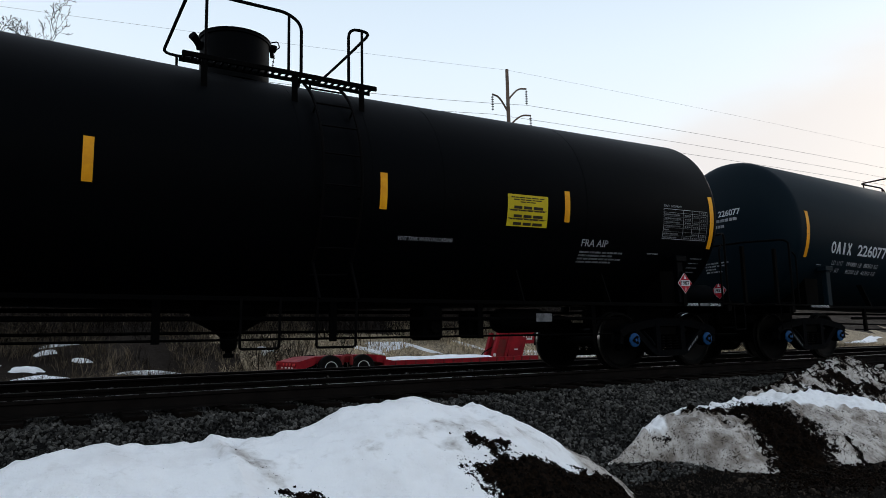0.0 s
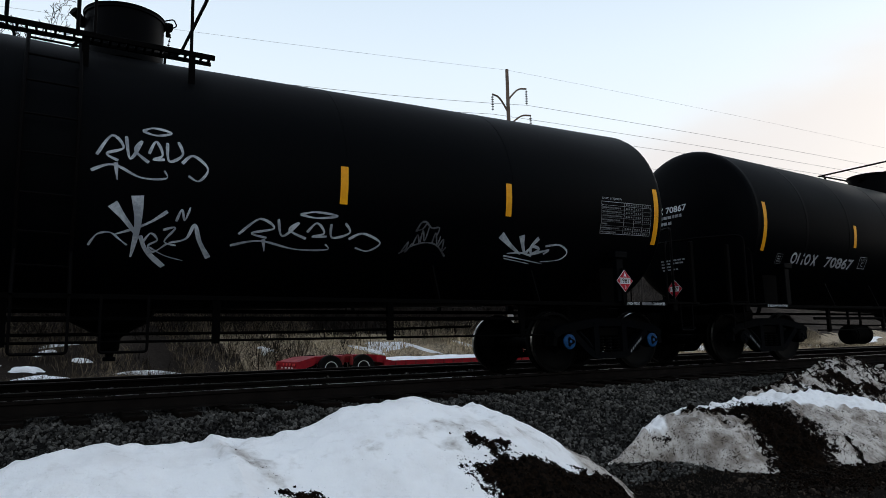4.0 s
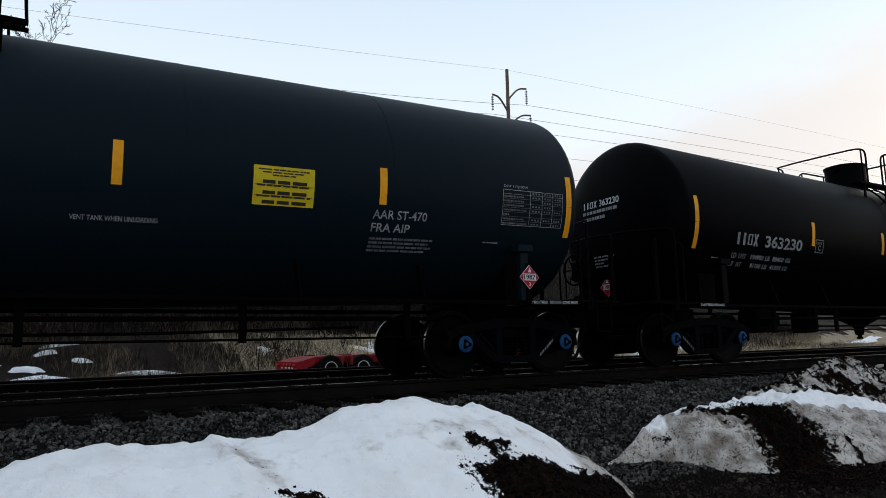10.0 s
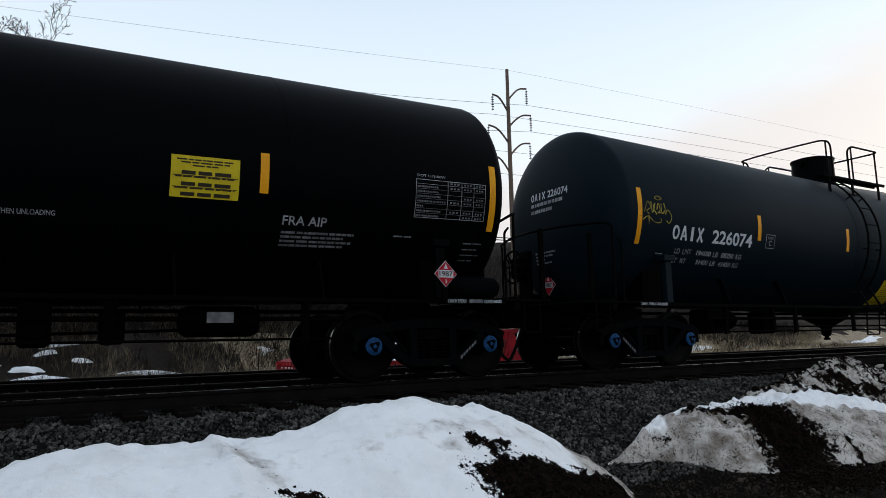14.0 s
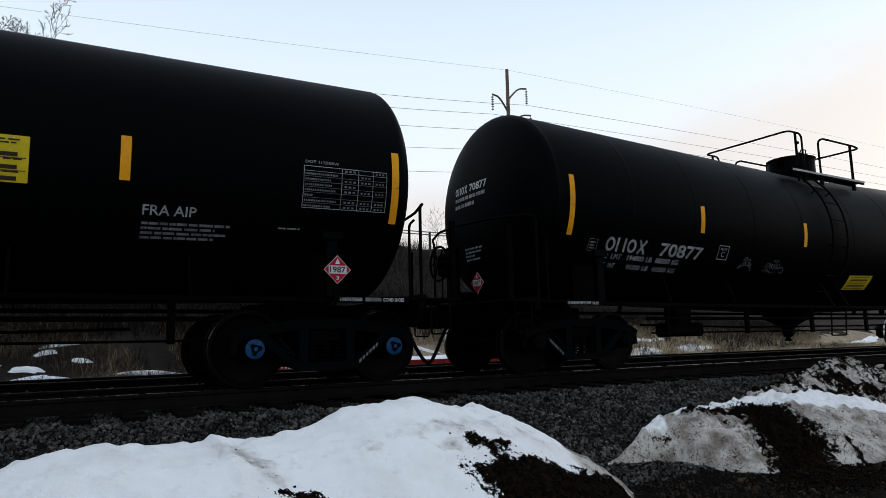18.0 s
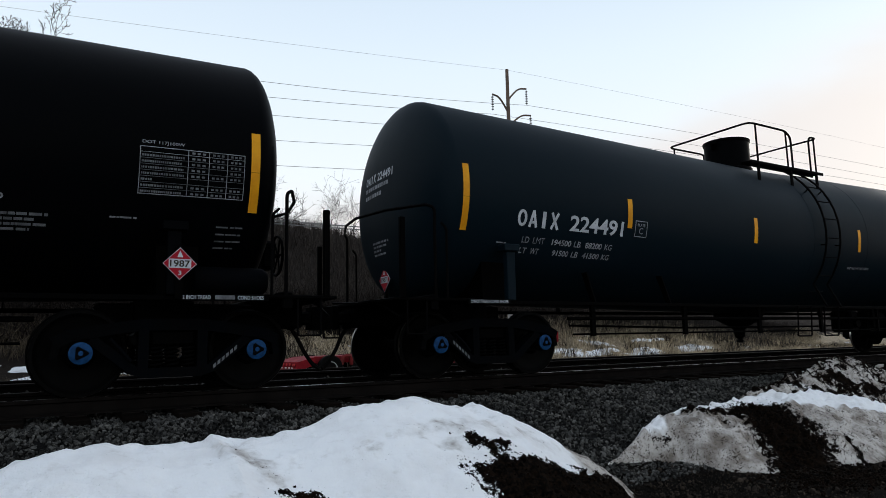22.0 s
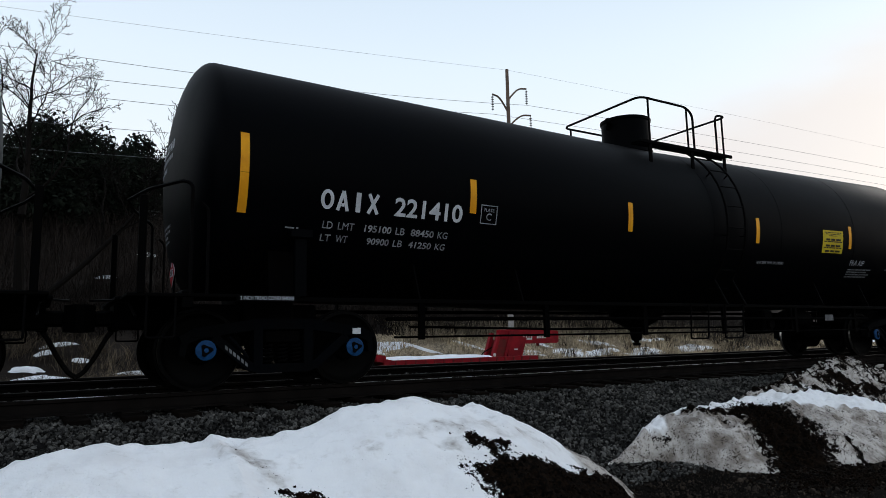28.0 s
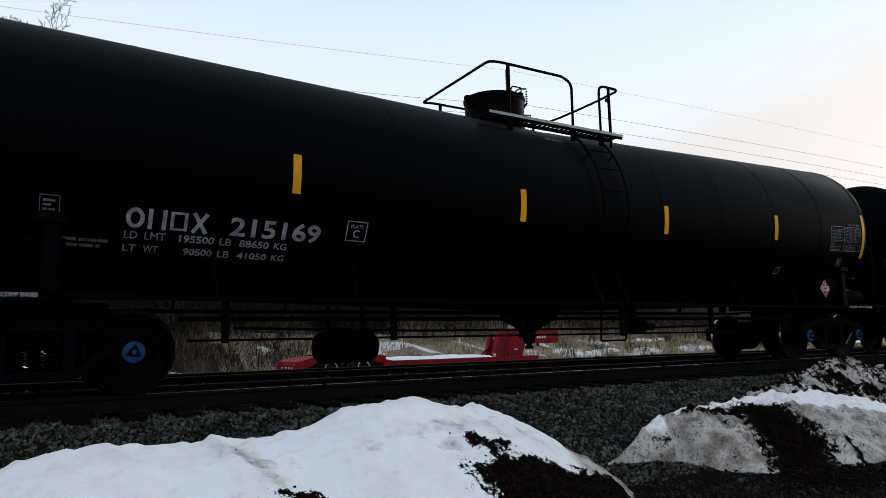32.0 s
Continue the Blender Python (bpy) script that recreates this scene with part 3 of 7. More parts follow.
def grime_1(x, y):
    return 0.10 + 0.5 * max(0.0, 1 - near_path(x, y, ((1.2, 4.75), (1.22, 4.5), (1.3, 4.25))) / 0.22) + 0.25 * max(0.0, 1 - near_path(x, y, ((1.9, 4.25), (2.6, 4.45))) / 0.15) + 0.85 * max(0.0, (x - 3.80) / 0.35) + 0.3 * max(0.0, 1 - near_path(x, y, ((2.6, 4.2), (2.9, 4.4), (3.5, 4.5))) / 0.3) + 0.2 * ragged(x, y, 27)


def bank_2(x, y):
    return berm(x, y, float(np.interp(x, (5.6, 6.6, 7.3), (5.72, 5.86, 6.05))), -1.12, (5.6, 5.9, 6.25, 6.42, 6.52, 6.64, 6.95, 7.4, 8.04, 8.78, 9.4, 10.3, 11.2, 12.4), (-0.86, -0.71, -0.60, -0.52, -0.48, -0.51, -0.46, -0.45, -0.41, -0.37, -0.36, -0.44, -0.6, -0.9), (5.6, 5.75, 6.25, 6.45, 6.62, 7, 8.2, 9.5, 11), (0.05, 0.08, 0.24, 0.52, 1.05, 1.5, 1.9, 1.75, 1.4), 1.9, 1.2)


def soil_2(x, y):
    a = 1.0 - near_path(x, y, ((7.95, 5.38), (7.75, 5.02), (7.52, 4.72), (7.40, 4.4), (7.36, 4.0))) / 0.50
    b = 0.92 - near_path(x, y, ((7.08, 5.74), (7.6, 5.54), (7.9, 5.45))) / 0.17
    c = 0.45 - near_path(x, y, ((8.5, 4.70), (8.2, 4.36), (8.12, 4.1))) / 0.12
    d = 0.40 - near_path(x, y, ((7.18, 5.5), (7.26, 5.42))) / 0.10
    e = 0.3 - near_path(x, y, ((6.25, 5.72), (6.4, 5.6))) / 0.10
    return max(a, b, c, d, e) + 0.7 * ragged(x, y, 31) - 0.12


def grime_2(x, y):
    crest = float(np.interp(x, (5.8, 6.2, 6.36, 6.46, 6.6, 6.9, 7.2, 8.2, 8.6, 9.5, 11), (5.9, 5.74, 5.62, 5.62, 5.86, 5.84, 5.78, 5.55, 5.30, 5.15, 5.1)))
    return 0.70 + (0.35 if x > 8.1 else 0.0) + (crest - y) / 0.10 * 0.55 + 0.35 * ragged(x, y, 35)


def bank_3(x, y):
    return berm(x, y, 6.6, -1.1, (8.9, 9.04, 9.6, 9.9, 10.13, 10.3, 10.6, 11.0, 11.34, 11.87, 12.3, 12.73, 13.41, 14.2), (-0.75, -0.46, -0.36, -0.27, -0.23, -0.26, -0.18, -0.06, 0.01, 0.09, 0.0, -0.12, -0.37, -0.7), (9, 10, 12, 14), (0.9, 1.3, 1.6, 1.5), 1.5, 1.3)


def soil_3(x, y):
    a = 0.55 - near_path(x, y, ((10.7, 6.35), (11.2, 5.9), (11.9, 5.5))) / 0.26
    b = 0.3 - near_path(x, y, ((12.1, 6.5), (12.7, 6.2))) / 0.3
    return max(a, b, 0.08) + 1.1 * ragged(x, y, 41) - 0.05


def grime_3(x, y):
    return 1.2 + 0.3 * ragged(x, y, 45) - 0.9 * max(0.0, 1 - near_path(x, y, ((10.2, 6.35), (10.5, 6.1), (10.7, 5.85))) / 0.2) - 0.5 * max(0.0, 1 - near_path(x, y, ((12.0, 6.6), (12.8, 6.6))) / 0.1)


def bank_4(x, y):
    return berm(x, y, 6.9, -1.1, (12.4, 13.4, 14.6, 15.6, 16.8), (-0.8, -0.25, 0.05, 0.12, -0.5), (12, 17), (1.5, 1.6), 1.6, 1.3)


def soil_4(x, y):
    return 0.75 + 0.9 * ragged(x, y, 51) - (0.9 if y > 6.75 else 0.0)


def grime_4(x, y):
    return 0.9 + 0.4 * ragged(x, y, 55)


snow_bank("snow_bank", "long heap of white ploughed snow with a patch of bare soil", -2.6, 5.2, 2.8, 5.9, 0.022, bank_1, soil_1, grime_1, 0.36, 0.30, 71)
snow_bank("snow_bank", "grimy snow heap streaked with dark soil beside the track", 5.5, 12.0, 4.0, 6.8, 0.024, bank_2, soil_2, grime_2, 1.0, 0.5, 72)
snow_bank("snow_bank", "tall grey heap of gritty old snow", 8.8, 14.2, 4.9, 7.3, 0.033, bank_3, soil_3, grime_3, 1.0, 0.35, 73)
snow_bank("snow_bank", "dark heap of soil and old snow", 12.2, 17.0, 5.2, 7.5, 0.05, bank_4, soil_4, grime_4, 1.2, 0.3, 74)
slump = np.random.default_rng(77)
slump_x, slump_y = slump.normal(7.35, 0.42, 3200), slump.normal(4.15, 0.28, 3200)
scatter("soil_clods", slump_x, slump_y, np.array([ground_z(a, b) for a, b in zip(slump_x, slump_y)]), 0.006 + 0.022 * slump.random(3200) ** 2, SOIL, "dark earth spilled on the gravel below the heap", "soil", "earth on the snow", slump)


def snow_patch(x, y, rx, ry, turn=0.0, seed=0):
    """A thin drift of snow lying on the field, with a ragged rim."""
    rng = random.Random(seed)
    c, s, n, m = math.cos(radians(turn)), math.sin(radians(turn)), 40, 6
    rim = [0.72 + 0.5 * noise.noise(Vector((math.cos(6.283 * k / n) * 2.3, math.sin(6.283 * k / n) * 2.3, seed * 1.7))) + rng.uniform(-0.1, 0.1) for k in range(n)]
    rings = []
    for j in range(m + 1):
        q = 1 - j / m * 0.98
        ring = []
        for k in range(n):
            a, b = rx * q * rim[k] * math.cos(6.283 * k / n), ry * q * rim[k] * math.sin(6.283 * k / n)
            px, py = x + a * c - b * s, y + a * s + b * c
            ring.append((px, py, ground_z(px, py) + 0.16 * (1 - q ** 3) - 0.03))
        rings.append(ring)
    tagged(part("snow_patch", loft(rings), CLEAN_SNOW, None, "", 60), "thin patch of old snow lying in dry grass", "snow", "snow patches", "stuff")


PATCHES = ((-0.1, 30.0, 1.5, 0.42, 2), (1.0, 29.9, 0.9, 0.20, -8), (-0.2, 30.7, 0.9, 0.22, -14), (0.5, 31.6, 0.55, 0.16, 4), (0.9, 32.1, 0.9, 0.10, 6), (1.7, 31.0, 0.5, 0.12, -12), (-1.6, 31.2, 0.8, 0.3, 0), (24.5, 31.7, 2.2, 0.34, 10), (28.5, 32.5, 2.4, 0.36, 12), (33, 33.5, 2.6, 0.36, 12), (38, 34.6, 3.0, 0.40, 12), (44, 35.9, 3.2, 0.42, 12), (4.2, 30.05, 1.7, 0.10, 2), (20.5, 29.9, 2.6, 0.42, 4), (25.5, 28.6, 2.6, 0.34, -5), (24.0, 31.15, 2.8, 0.30, 12), (30, 32.5, 3.4, 0.34, 12), (37, 34.0, 4.0, 0.36, 12), (45, 35.8, 5.0, 0.45, 12), (56, 38.2, 7, 0.5, 12), (70, 41.5, 8, 0.6, 12), (88, 45.5, 9, 0.8, 12), (17.6, 31.6, 1.5, 0.09, -26), (20.8, 31.9, 1.5, 0.09, -22), (14.4, 31.3, 1.3, 0.09, -24), (33, 34.3, 3.0, 0.22, 6), (40, 36.2, 4, 0.22, 14), (26.5, 33.2, 1.8, 0.14, -20), (9.4, 31.5, 0.6, 0.08, -20), (3.4, 44, 0.9, 0.5, 10), (6.5, 50, 1.0, 0.5, -8), (10, 55, 1.2, 0.7, 0))
for i, (px, py, prx, pry, ptn) in enumerate(PATCHES):
    snow_patch(px, py, prx, pry, ptn, i)


# ---------------------------------------------------------------- hillside plants
def blades(name, n, area, size, mat, label, spread, seed, width, clumps=5, keep=lambda x, y: True, sort="stuff"):
    """Tufts of thin upright slivers, as one loose cover."""
    rng = np.random.default_rng(seed)
    base = []
    while len(base) < n:
        x, y = rng.uniform(area[0], area[1]), rng.uniform(area[2], area[3])
        if keep(x, y):
            base.append((x, y, ground_z(x, y)))
    base = np.repeat(np.array(base), clumps, 0)
    k = len(base)
    base[:, :2] += rng.normal(0, spread * 0.25, (k, 2))
    h = rng.uniform(size[0], size[1], k)
    lean = rng.normal(0, 0.28 if width > 0.019 else 0.6, (k, 2)) * h[:, None]
    ang = rng.uniform(0, math.pi, k)
    side = np.stack([np.cos(ang), np.sin(ang), 0 * ang], -1) * (width * rng.uniform(0.5, 1.3, k))[:, None]
    top = base + np.stack([lean[:, 0], lean[:, 1], h], -1)
    mid = base + np.stack([lean[:, 0] * 0.35, lean[:, 1] * 0.35, h * 0.55], -1)
    base[:, 2] -= 0.05
    v = np.stack([base - side, base + side, mid - side * 0.8, mid + side * 0.8, top], 1).reshape(-1, 3)
    o = 5 * np.arange(k)[:, None]
    f = np.concatenate([o + np.array([[0, 1, 3]]), o + np.array([[0, 3, 2]]), o + np.array([[2, 3, 4]])])
    return tagged(new(name, np_mesh(name, v, f, mat)), label, "grass" if "grass" in name else "brush", kind=sort)


blades("dry_grass", 9000, (6, 75, 28.5, 46), (0.15, 0.55), STRAW, "tall dry straw-coloured grass on the bank", 0.5, 11, 0.018, 4, lambda x, y: y - max(0, x - 20) * 0.22 < 32.6 and noise.noise(Vector((x * 0.25, y * 0.25, 3))) > -0.3 + max(0, 11 - x) * 0.15)
blades("dead_weeds", 3200, (-12, 13, 25, 36), (0.15, 0.7), WEED, "brown dead weeds below the wooded slope", 0.5, 18, 0.014, 6, lambda x, y: noise.noise(Vector((x * 0.35, y * 0.35, 2))) > -0.25)
blades("dead_weeds", 1100, (-12, 70, 29, 45), (0.2, 0.8), BRUSH, "dark dead weeds among the dry grass", 0.5, 15, 0.016, 7, lambda x, y: y - max(0, x - 20) * 0.22 < 33.2 and noise.noise(Vector((x * 0.4, y * 0.4, 6))) > 0.05)
blades("bare_brush", 6500, (-25, 75, 32.2, 52), (0.4, 1.7), BRUSH, "low leafless brush at the foot of the hillside", 1.0, 16, 0.018, 6, lambda x, y: 32.5 < y - max(0, x - 20) * 0.22 < 40)
blades("dry_reeds", 3600, (17, 78, 31.6, 50), (0.25, 0.75), REED, "pale dry reeds along the foot of the slope", 0.8, 19, 0.016, 6, lambda x, y: 32.0 < y - max(0, x - 20) * 0.22 < 34.4)
blades("dry_grass", 2600, (4, 44, 16.6, 28), (0.10, 0.35), STRAW, "sparse dry grass in the yard", 0.4, 12, 0.012, 4, lambda x, y: noise.noise(Vector((x * 0.3, y * 0.3, 8))) > 0.0)
# the dark tone here paints in shade from the evergreens; TWIG is the lit counterpart
blades("bare_brush", 2200, (-25, 8, 37, 62), (0.8, 3.0), BRUSH, "leafless brush darkened for the shade below the evergreens", 1.4, 13, 0.022, 6)
blades("bare_brush", 3600, (7, 60, 37, 62), (0.6, 2.4), TWIG, "leafless grey-brown brush on the hillside", 1.4, 17, 0.018, 7)
blades("bare_brush", 4200, (-30, 95, 60, 100), (0.8, 2.6), TWIG, "leafless brush on the upper hillside", 2.2, 14, 0.022, 7)


def limb(out, p, d, length, r, depth, rng, bias, least):
    """One limb and, from it, its twigs."""
    n = 3 if depth > 1 else 2
    pts, rad = [p.copy()], [max(r, least)]
    for i in range(n):
        d = (d + Vector((rng.gauss(0, 0.16), rng.gauss(0, 0.16), rng.gauss(0.05, 0.1))) + bias * 0.05).normalized()
        p = p + d * (length / n)
        pts.append(p.copy())
        rad.append(max(least, r * (1 - 0.34 * (i + 1) / n)))
    sides = 6 if r > 0.06 else 4 if r > 0.02 else 3
    out[0 if r > 0.05 else 1].append(loft([ring_about(q, (pts[min(i + 1, n)] - pts[max(i - 1, 0)]), rr, sides) for i, (q, rr) in enumerate(zip(pts, rad))], caps=r > 0.03))
    if depth == 0:
        return
    for k in range(rng.choice((2, 3, 3)) if depth > 1 else 3):
        i = n if k == 0 else rng.randint(1, n)
        tilt = rng.uniform(0.2, 0.5) if k == 0 else rng.uniform(0.45, 0.95)
        side = d.orthogonal()
        side.rotate(Matrix.Rotation(rng.uniform(0, 6.283), 3, d))
        limb(out, pts[i], (d * math.cos(tilt) + side * math.sin(tilt)).normalized(), length * rng.uniform(0.6, 0.84), rad[i] * rng.uniform(0.55, 0.75), depth - 1, rng, bias, least)


def bare_tree(x, y, stems, depth, seed, label, least=0.02):
    rng = random.Random(seed)
    z = ground_z(x, y) - 0.2
    tree = tagged(empty("bare_tree", Matrix.Translation((x, y, z))), label, "tree", "bare trees")
    out = ([], [])
    for d, length, r in stems:
        limb(out, Vector((rng.uniform(-0.2, 0.2), rng.uniform(-0.2, 0.2), 0)), Vector(d).normalized(), length, r, depth, rng, Vector((0, 0, 1)), least)
    part("trunk", join(*out[0]), BARK, tree)
    if out[1]:
        part("crown", join(*out[1]), BARK, tree, "fine leafless twigs")


def branch(out, p, d, length, r, level, rng):
    """One crooked bough with side shoots along its outer part, each shorter and thinner than the last."""
    n = (14, 9, 6, 4, 3)[level]
    pts, rad = [p.copy()], [r]
    for i in range(n):
        sway = 0.07 if level == 0 else 0.19
        d = (d + Vector((rng.gauss(0, sway), rng.gauss(0, sway), rng.gauss(0.035, sway * 0.8)))).normalized()
        p = p + d * (length / n)
        pts.append(p.copy())
        rad.append(max(0.010, r * (1 - 0.86 * (i + 1) / n)))
    out[0 if level < 2 else 1].append(loft([ring_about(q, pts[min(i + 1, n)] - pts[max(i - 1, 0)], rr, 7 if level == 0 else 4 if level < 3 else 3) for i, (q, rr) in enumerate(zip(pts, rad))], caps=level < 2))
    if level == 4:
        return
    spin = rng.uniform(0, 6.283)
    first = n * (0.40 if level == 0 else 0.15)
    shoots = (13, 9, 5, 3)[level]
    for k in range(shoots):
        at = first + (n - first) * (k + rng.uniform(0.2, 0.8)) / shoots
        i = min(n - 1, int(at))
        q = pts[i].lerp(pts[i + 1], at - i)
        ahead = (pts[i + 1] - pts[i]).normalized()
        spin += 2.4 + rng.uniform(-0.5, 0.5)
        side = ahead.orthogonal().normalized()
        side.rotate(Matrix.Rotation(spin, 3, ahead))
        tilt = rng.uniform(0.65, 1.10) if level == 0 else rng.uniform(0.5, 0.95)
        left = 1 - at / n
        branch(out, q, (ahead * math.cos(tilt) + side * math.sin(tilt) + Vector((0, 0, 0.12))).normalized(), length * (0.18 + 0.40 * left) * rng.uniform(0.8, 1.25), max(0.010, rad[i] * rng.uniform(0.36, 0.52)), level + 1, rng)


def large_tree(x, y, stems, seed):
    rng = random.Random(seed)
    tree = tagged(empty("bare_tree", Matrix.Translation((x, y, ground_z(x, y) - 0.2))), "large leafless tree with spreading forked limbs", "tree", "bare trees")
    out = ([], [])
    for d, length, r in stems:
        branch(out, Vector((rng.uniform(-0.15, 0.15), rng.uniform(-0.15, 0.15), 0)), Vector(d).normalized(), length, r, 0, rng)
    part("trunk", join(*out[0]), BARK, tree)
    part("crown", join(*out[1]), BARK, tree, "fine leafless twigs")


large_tree(-0.7, 36, (((0.03, 0, 1), 14.3, 0.25), ((0.62, -0.05, 1), 12.2, 0.17)), 12)
for i, (tx, ty, th) in enumerate(((17.5, 76, 2.6), (20.2, 78, 3.4), (23.0, 80, 2.6), (25.5, 78, 2.2), (31, 80, 3.4), (34, 84, 3.0), (12.5, 72, 2.0), (9, 64, 1.5), (5.5, 58, 1.7), (2.5, 52, 1.4), (-4, 52, 2.6), (38, 88, 3.2), (54, 92, 3.0), (62, 96, 3.0))):
    bare_tree(tx, ty, (((0.05, 0, 1), th, 0.085), ((0.2, 0.1, 1), th * 0.9, 0.06)), 4, 40 + i, "small leafless tree on the hillside", 0.013)


def evergreen(x, y, h, w, n, seed):
    """A dark bushy evergreen: trunk, limbs and a ragged crown of small leaf clumps."""
    rng = np.random.default_rng(seed)
    z = ground_z(x, y) - 0.2
    tree = tagged(empty("evergreen_tree", Matrix.Translation((x, y, z))), "dark bushy evergreen tree on the hillside", "tree", "evergreen trees")
    stems = [rod((0, 0, 0), (0.2, 0.1, h * 0.8), 0.16, 7, 0.05)]
    heads = []
    for k in range(22):
        a, q = rng.uniform(0, 6.283), rng.uniform(0.25, 0.97)
        rr = w * 0.5 * math.sin(min(1.0, q * 1.05) * math.pi) ** 0.6 * rng.uniform(0.55, 1.05)
        tip = (rr * math.cos(a), rr * math.sin(a), h * q)
        stems.append(rod((0.1 * q, 0, h * q * 0.8), tip, 0.05, 5, 0.015))
        heads.append((*tip, rng.uniform(0.5, 1.1) * w * 0.27))
    part("trunk", join(*stems), BARK, tree)
    heads = np.array(heads)
    pick = heads[rng.integers(0, len(heads), n)]
    d = rng.normal(size=(n, 3))
    d /= np.linalg.norm(d, axis=1, keepdims=True)
    c = pick[:, :3] + d * (pick[:, 3] * rng.random(n) ** 0.4)[:, None]
    a, b = rng.normal(size=(n, 3)) * 0.09, rng.normal(size=(n, 3)) * 0.09
    v = np.stack([c - a, c + b, c + a, c - b], 1).reshape(-1, 3)
    f = 4 * np.arange(n)[:, None] + np.array([[0, 1, 2, 3]])
    crown = new("crown", np_mesh("crown", v, f, EVERGREEN))
    crown.parent = tree


for i, (ex, ey, eh, ew) in enumerate(((-5.5, 58, 7.6, 7), (0.2, 60, 8.5, 7), (3.6, 62, 8.6, 6.5), (7.2, 64, 8.2, 6.5), (10.6, 66, 7.4, 6), (13.4, 68, 6.4, 5), (-1.8, 54, 5.4, 6), (2.8, 55, 6.2, 6), (6.2, 57, 6.5, 6))):
    evergreen(ex, ey, eh, ew, 6500, 60 + i)


# ---------------------------------------------------------------- road rail and house on the hill
def guard_rail():
    gr = tagged(empty("guard_rail", Matrix.Translation((0, 59, 0))), "grey steel road guard rail along the hillside", "guard rail")
    z0 = 11.0
    for k in range(-6, 22):
        x = k * 3.8
        part("post", box(x - 0.08, x + 0.08, -0.1, 0.1, ground_z(x, 59) - 0.3, z0 + 0.75), WALL_BROWN, gr, "", 0)
    for z in (z0 + 0.35, z0 + 0.62):
        part("rail", loft([[(x, -0.14, z), (x, -0.10, z), (x, -0.10, z + 0.10), (x, -0.14, z + 0.10)] for x in (-24, 20, 82)]), WIRE, gr, "", 0)


def hill_house():
    hx, hy, hz, w, d, h = 13.9, 88.0, 17.6, 7.0, 7.0, 3.5
    house = tagged(empty("house", Matrix.Translation((hx, hy, hz))), "dark brown low house with a shallow roof on the hilltop", "house")
    part("wall", box(0, w, 0, d, -3, h), WALL_BROWN, house, "", 0)
    part("roof", (lambda e: ([(-e, -e, h), (w + e, -e, h), (w + e, d + e, h), (-e, d + e, h), (w * 0.25, d / 2, h + 1.1), (w * 0.75, d / 2, h + 1.1)], [(3, 2, 1, 0), (0, 1, 5, 4), (1, 2, 5), (2, 3, 4, 5), (3, 0, 4)]))(0.5), ROOF_DARK, house, "", 0)
    for k in range(3):
        win = part("window", box(0.8 + k * 2.3, 2.0 + k * 2.3, -0.06, 0.02, 1.2, 2.6), ROOF_DARK, house, "", 0)
        part("pane", box(0.88 + k * 2.3, 1.92 + k * 2.3, -0.075, -0.062, 1.28, 2.52), GLASS_DARK, win, "", 0)
    annex = tagged(empty("house", Matrix.Translation((hx + 7.6, hy + 1, hz - 0.6))), "low dark outbuilding beside the hilltop house", "house")
    part("wall", box(0, 4.2, 0, 5, -3, 3.0), WALL_BROWN, annex, "", 0)
    part("roof", ([(-0.3, -0.3, 3.0), (4.5, -0.3, 3.0), (4.5, 5.3, 3.0), (-0.3, 5.3, 3.0), (-0.3, 2.5, 4.0), (4.5, 2.5, 3.6)], [(3, 2, 1, 0), (0, 1, 5, 4), (1, 2, 5), (2, 3, 4, 5), (3, 0, 4)]), ROOF_DARK, annex, "", 0)


guard_rail()
hill_house()


# ---------------------------------------------------------------- power line
POLE_X, POLE_Y = 36.6, 48.2


def power_line():
    zb = ground_z(POLE_X, POLE_Y) - 0.5
    pole = tagged(empty("utility_pole", Matrix.Translation((POLE_X, POLE_Y, 0))), "tall weathered power pole with curved arms and hanging insulators", "utility pole")
    part("shaft", rod((0, 0, zb), (0, 0, 25.6), 0.26, 12, 0.15), POLE_WOOD, pole)
    for sx, z in ((2.2, 24.1), (-1.75, 22.9), (2.6, 21.55), (-2.3, 19.9), (-1.9, 17.1), (2.4, 18.8)):
        arm = part("arm", bent([(0, 0, z - 1.5), (sx * 0.28, 0, z - 0.75), (sx * 0.6, 0, z - 0.12), (sx, 0, z)], 0.085, 6, 0.5), POLE_WOOD, pole, "curved arm")
        part("insulator", join(rod((sx, 0, z), (sx, 0, z - 1.55), 0.02, 5), *[turned([(0.02, 0.05), (0.12, 0.02), (0.125, -0.02), (0.03, -0.05)], 8, "z", (sx, 0, z - 0.28 - 0.23 * k)) for k in range(6)]), PORCELAIN, arm, "string of disc insulators")
    spans = ((0.0, 25.55, 0.009, 0.1016, 0.00027), (2.2, 22.5, 0.017, 0.124, 0.0012), (-1.75, 21.0, 0.017, 0.115, 0.0009), (2.6, 19.95, 0.017, 0.118, 0.0010), (-2.3, 17.6, 0.016, 0.115, 0.0010), (-1.9, 15.5, 0.016, 0.105, 0.0010))
    for dx, z, r, slope, curve in spans:
        pts = [(dx - 88 * (1 - k / 24), 0, z - slope * 88 * (1 - k / 24) + curve * (88 * (1 - k / 24)) ** 2) for k in range(25)]
        pts += [(dx + 5 * k, 0, z + 0.035 * 5 * k - 0.00018 * (5 * k) ** 2) for k in range(1, 31)]
        part("wire", bent(pts, r, 4), WIRE, pole)


power_line()


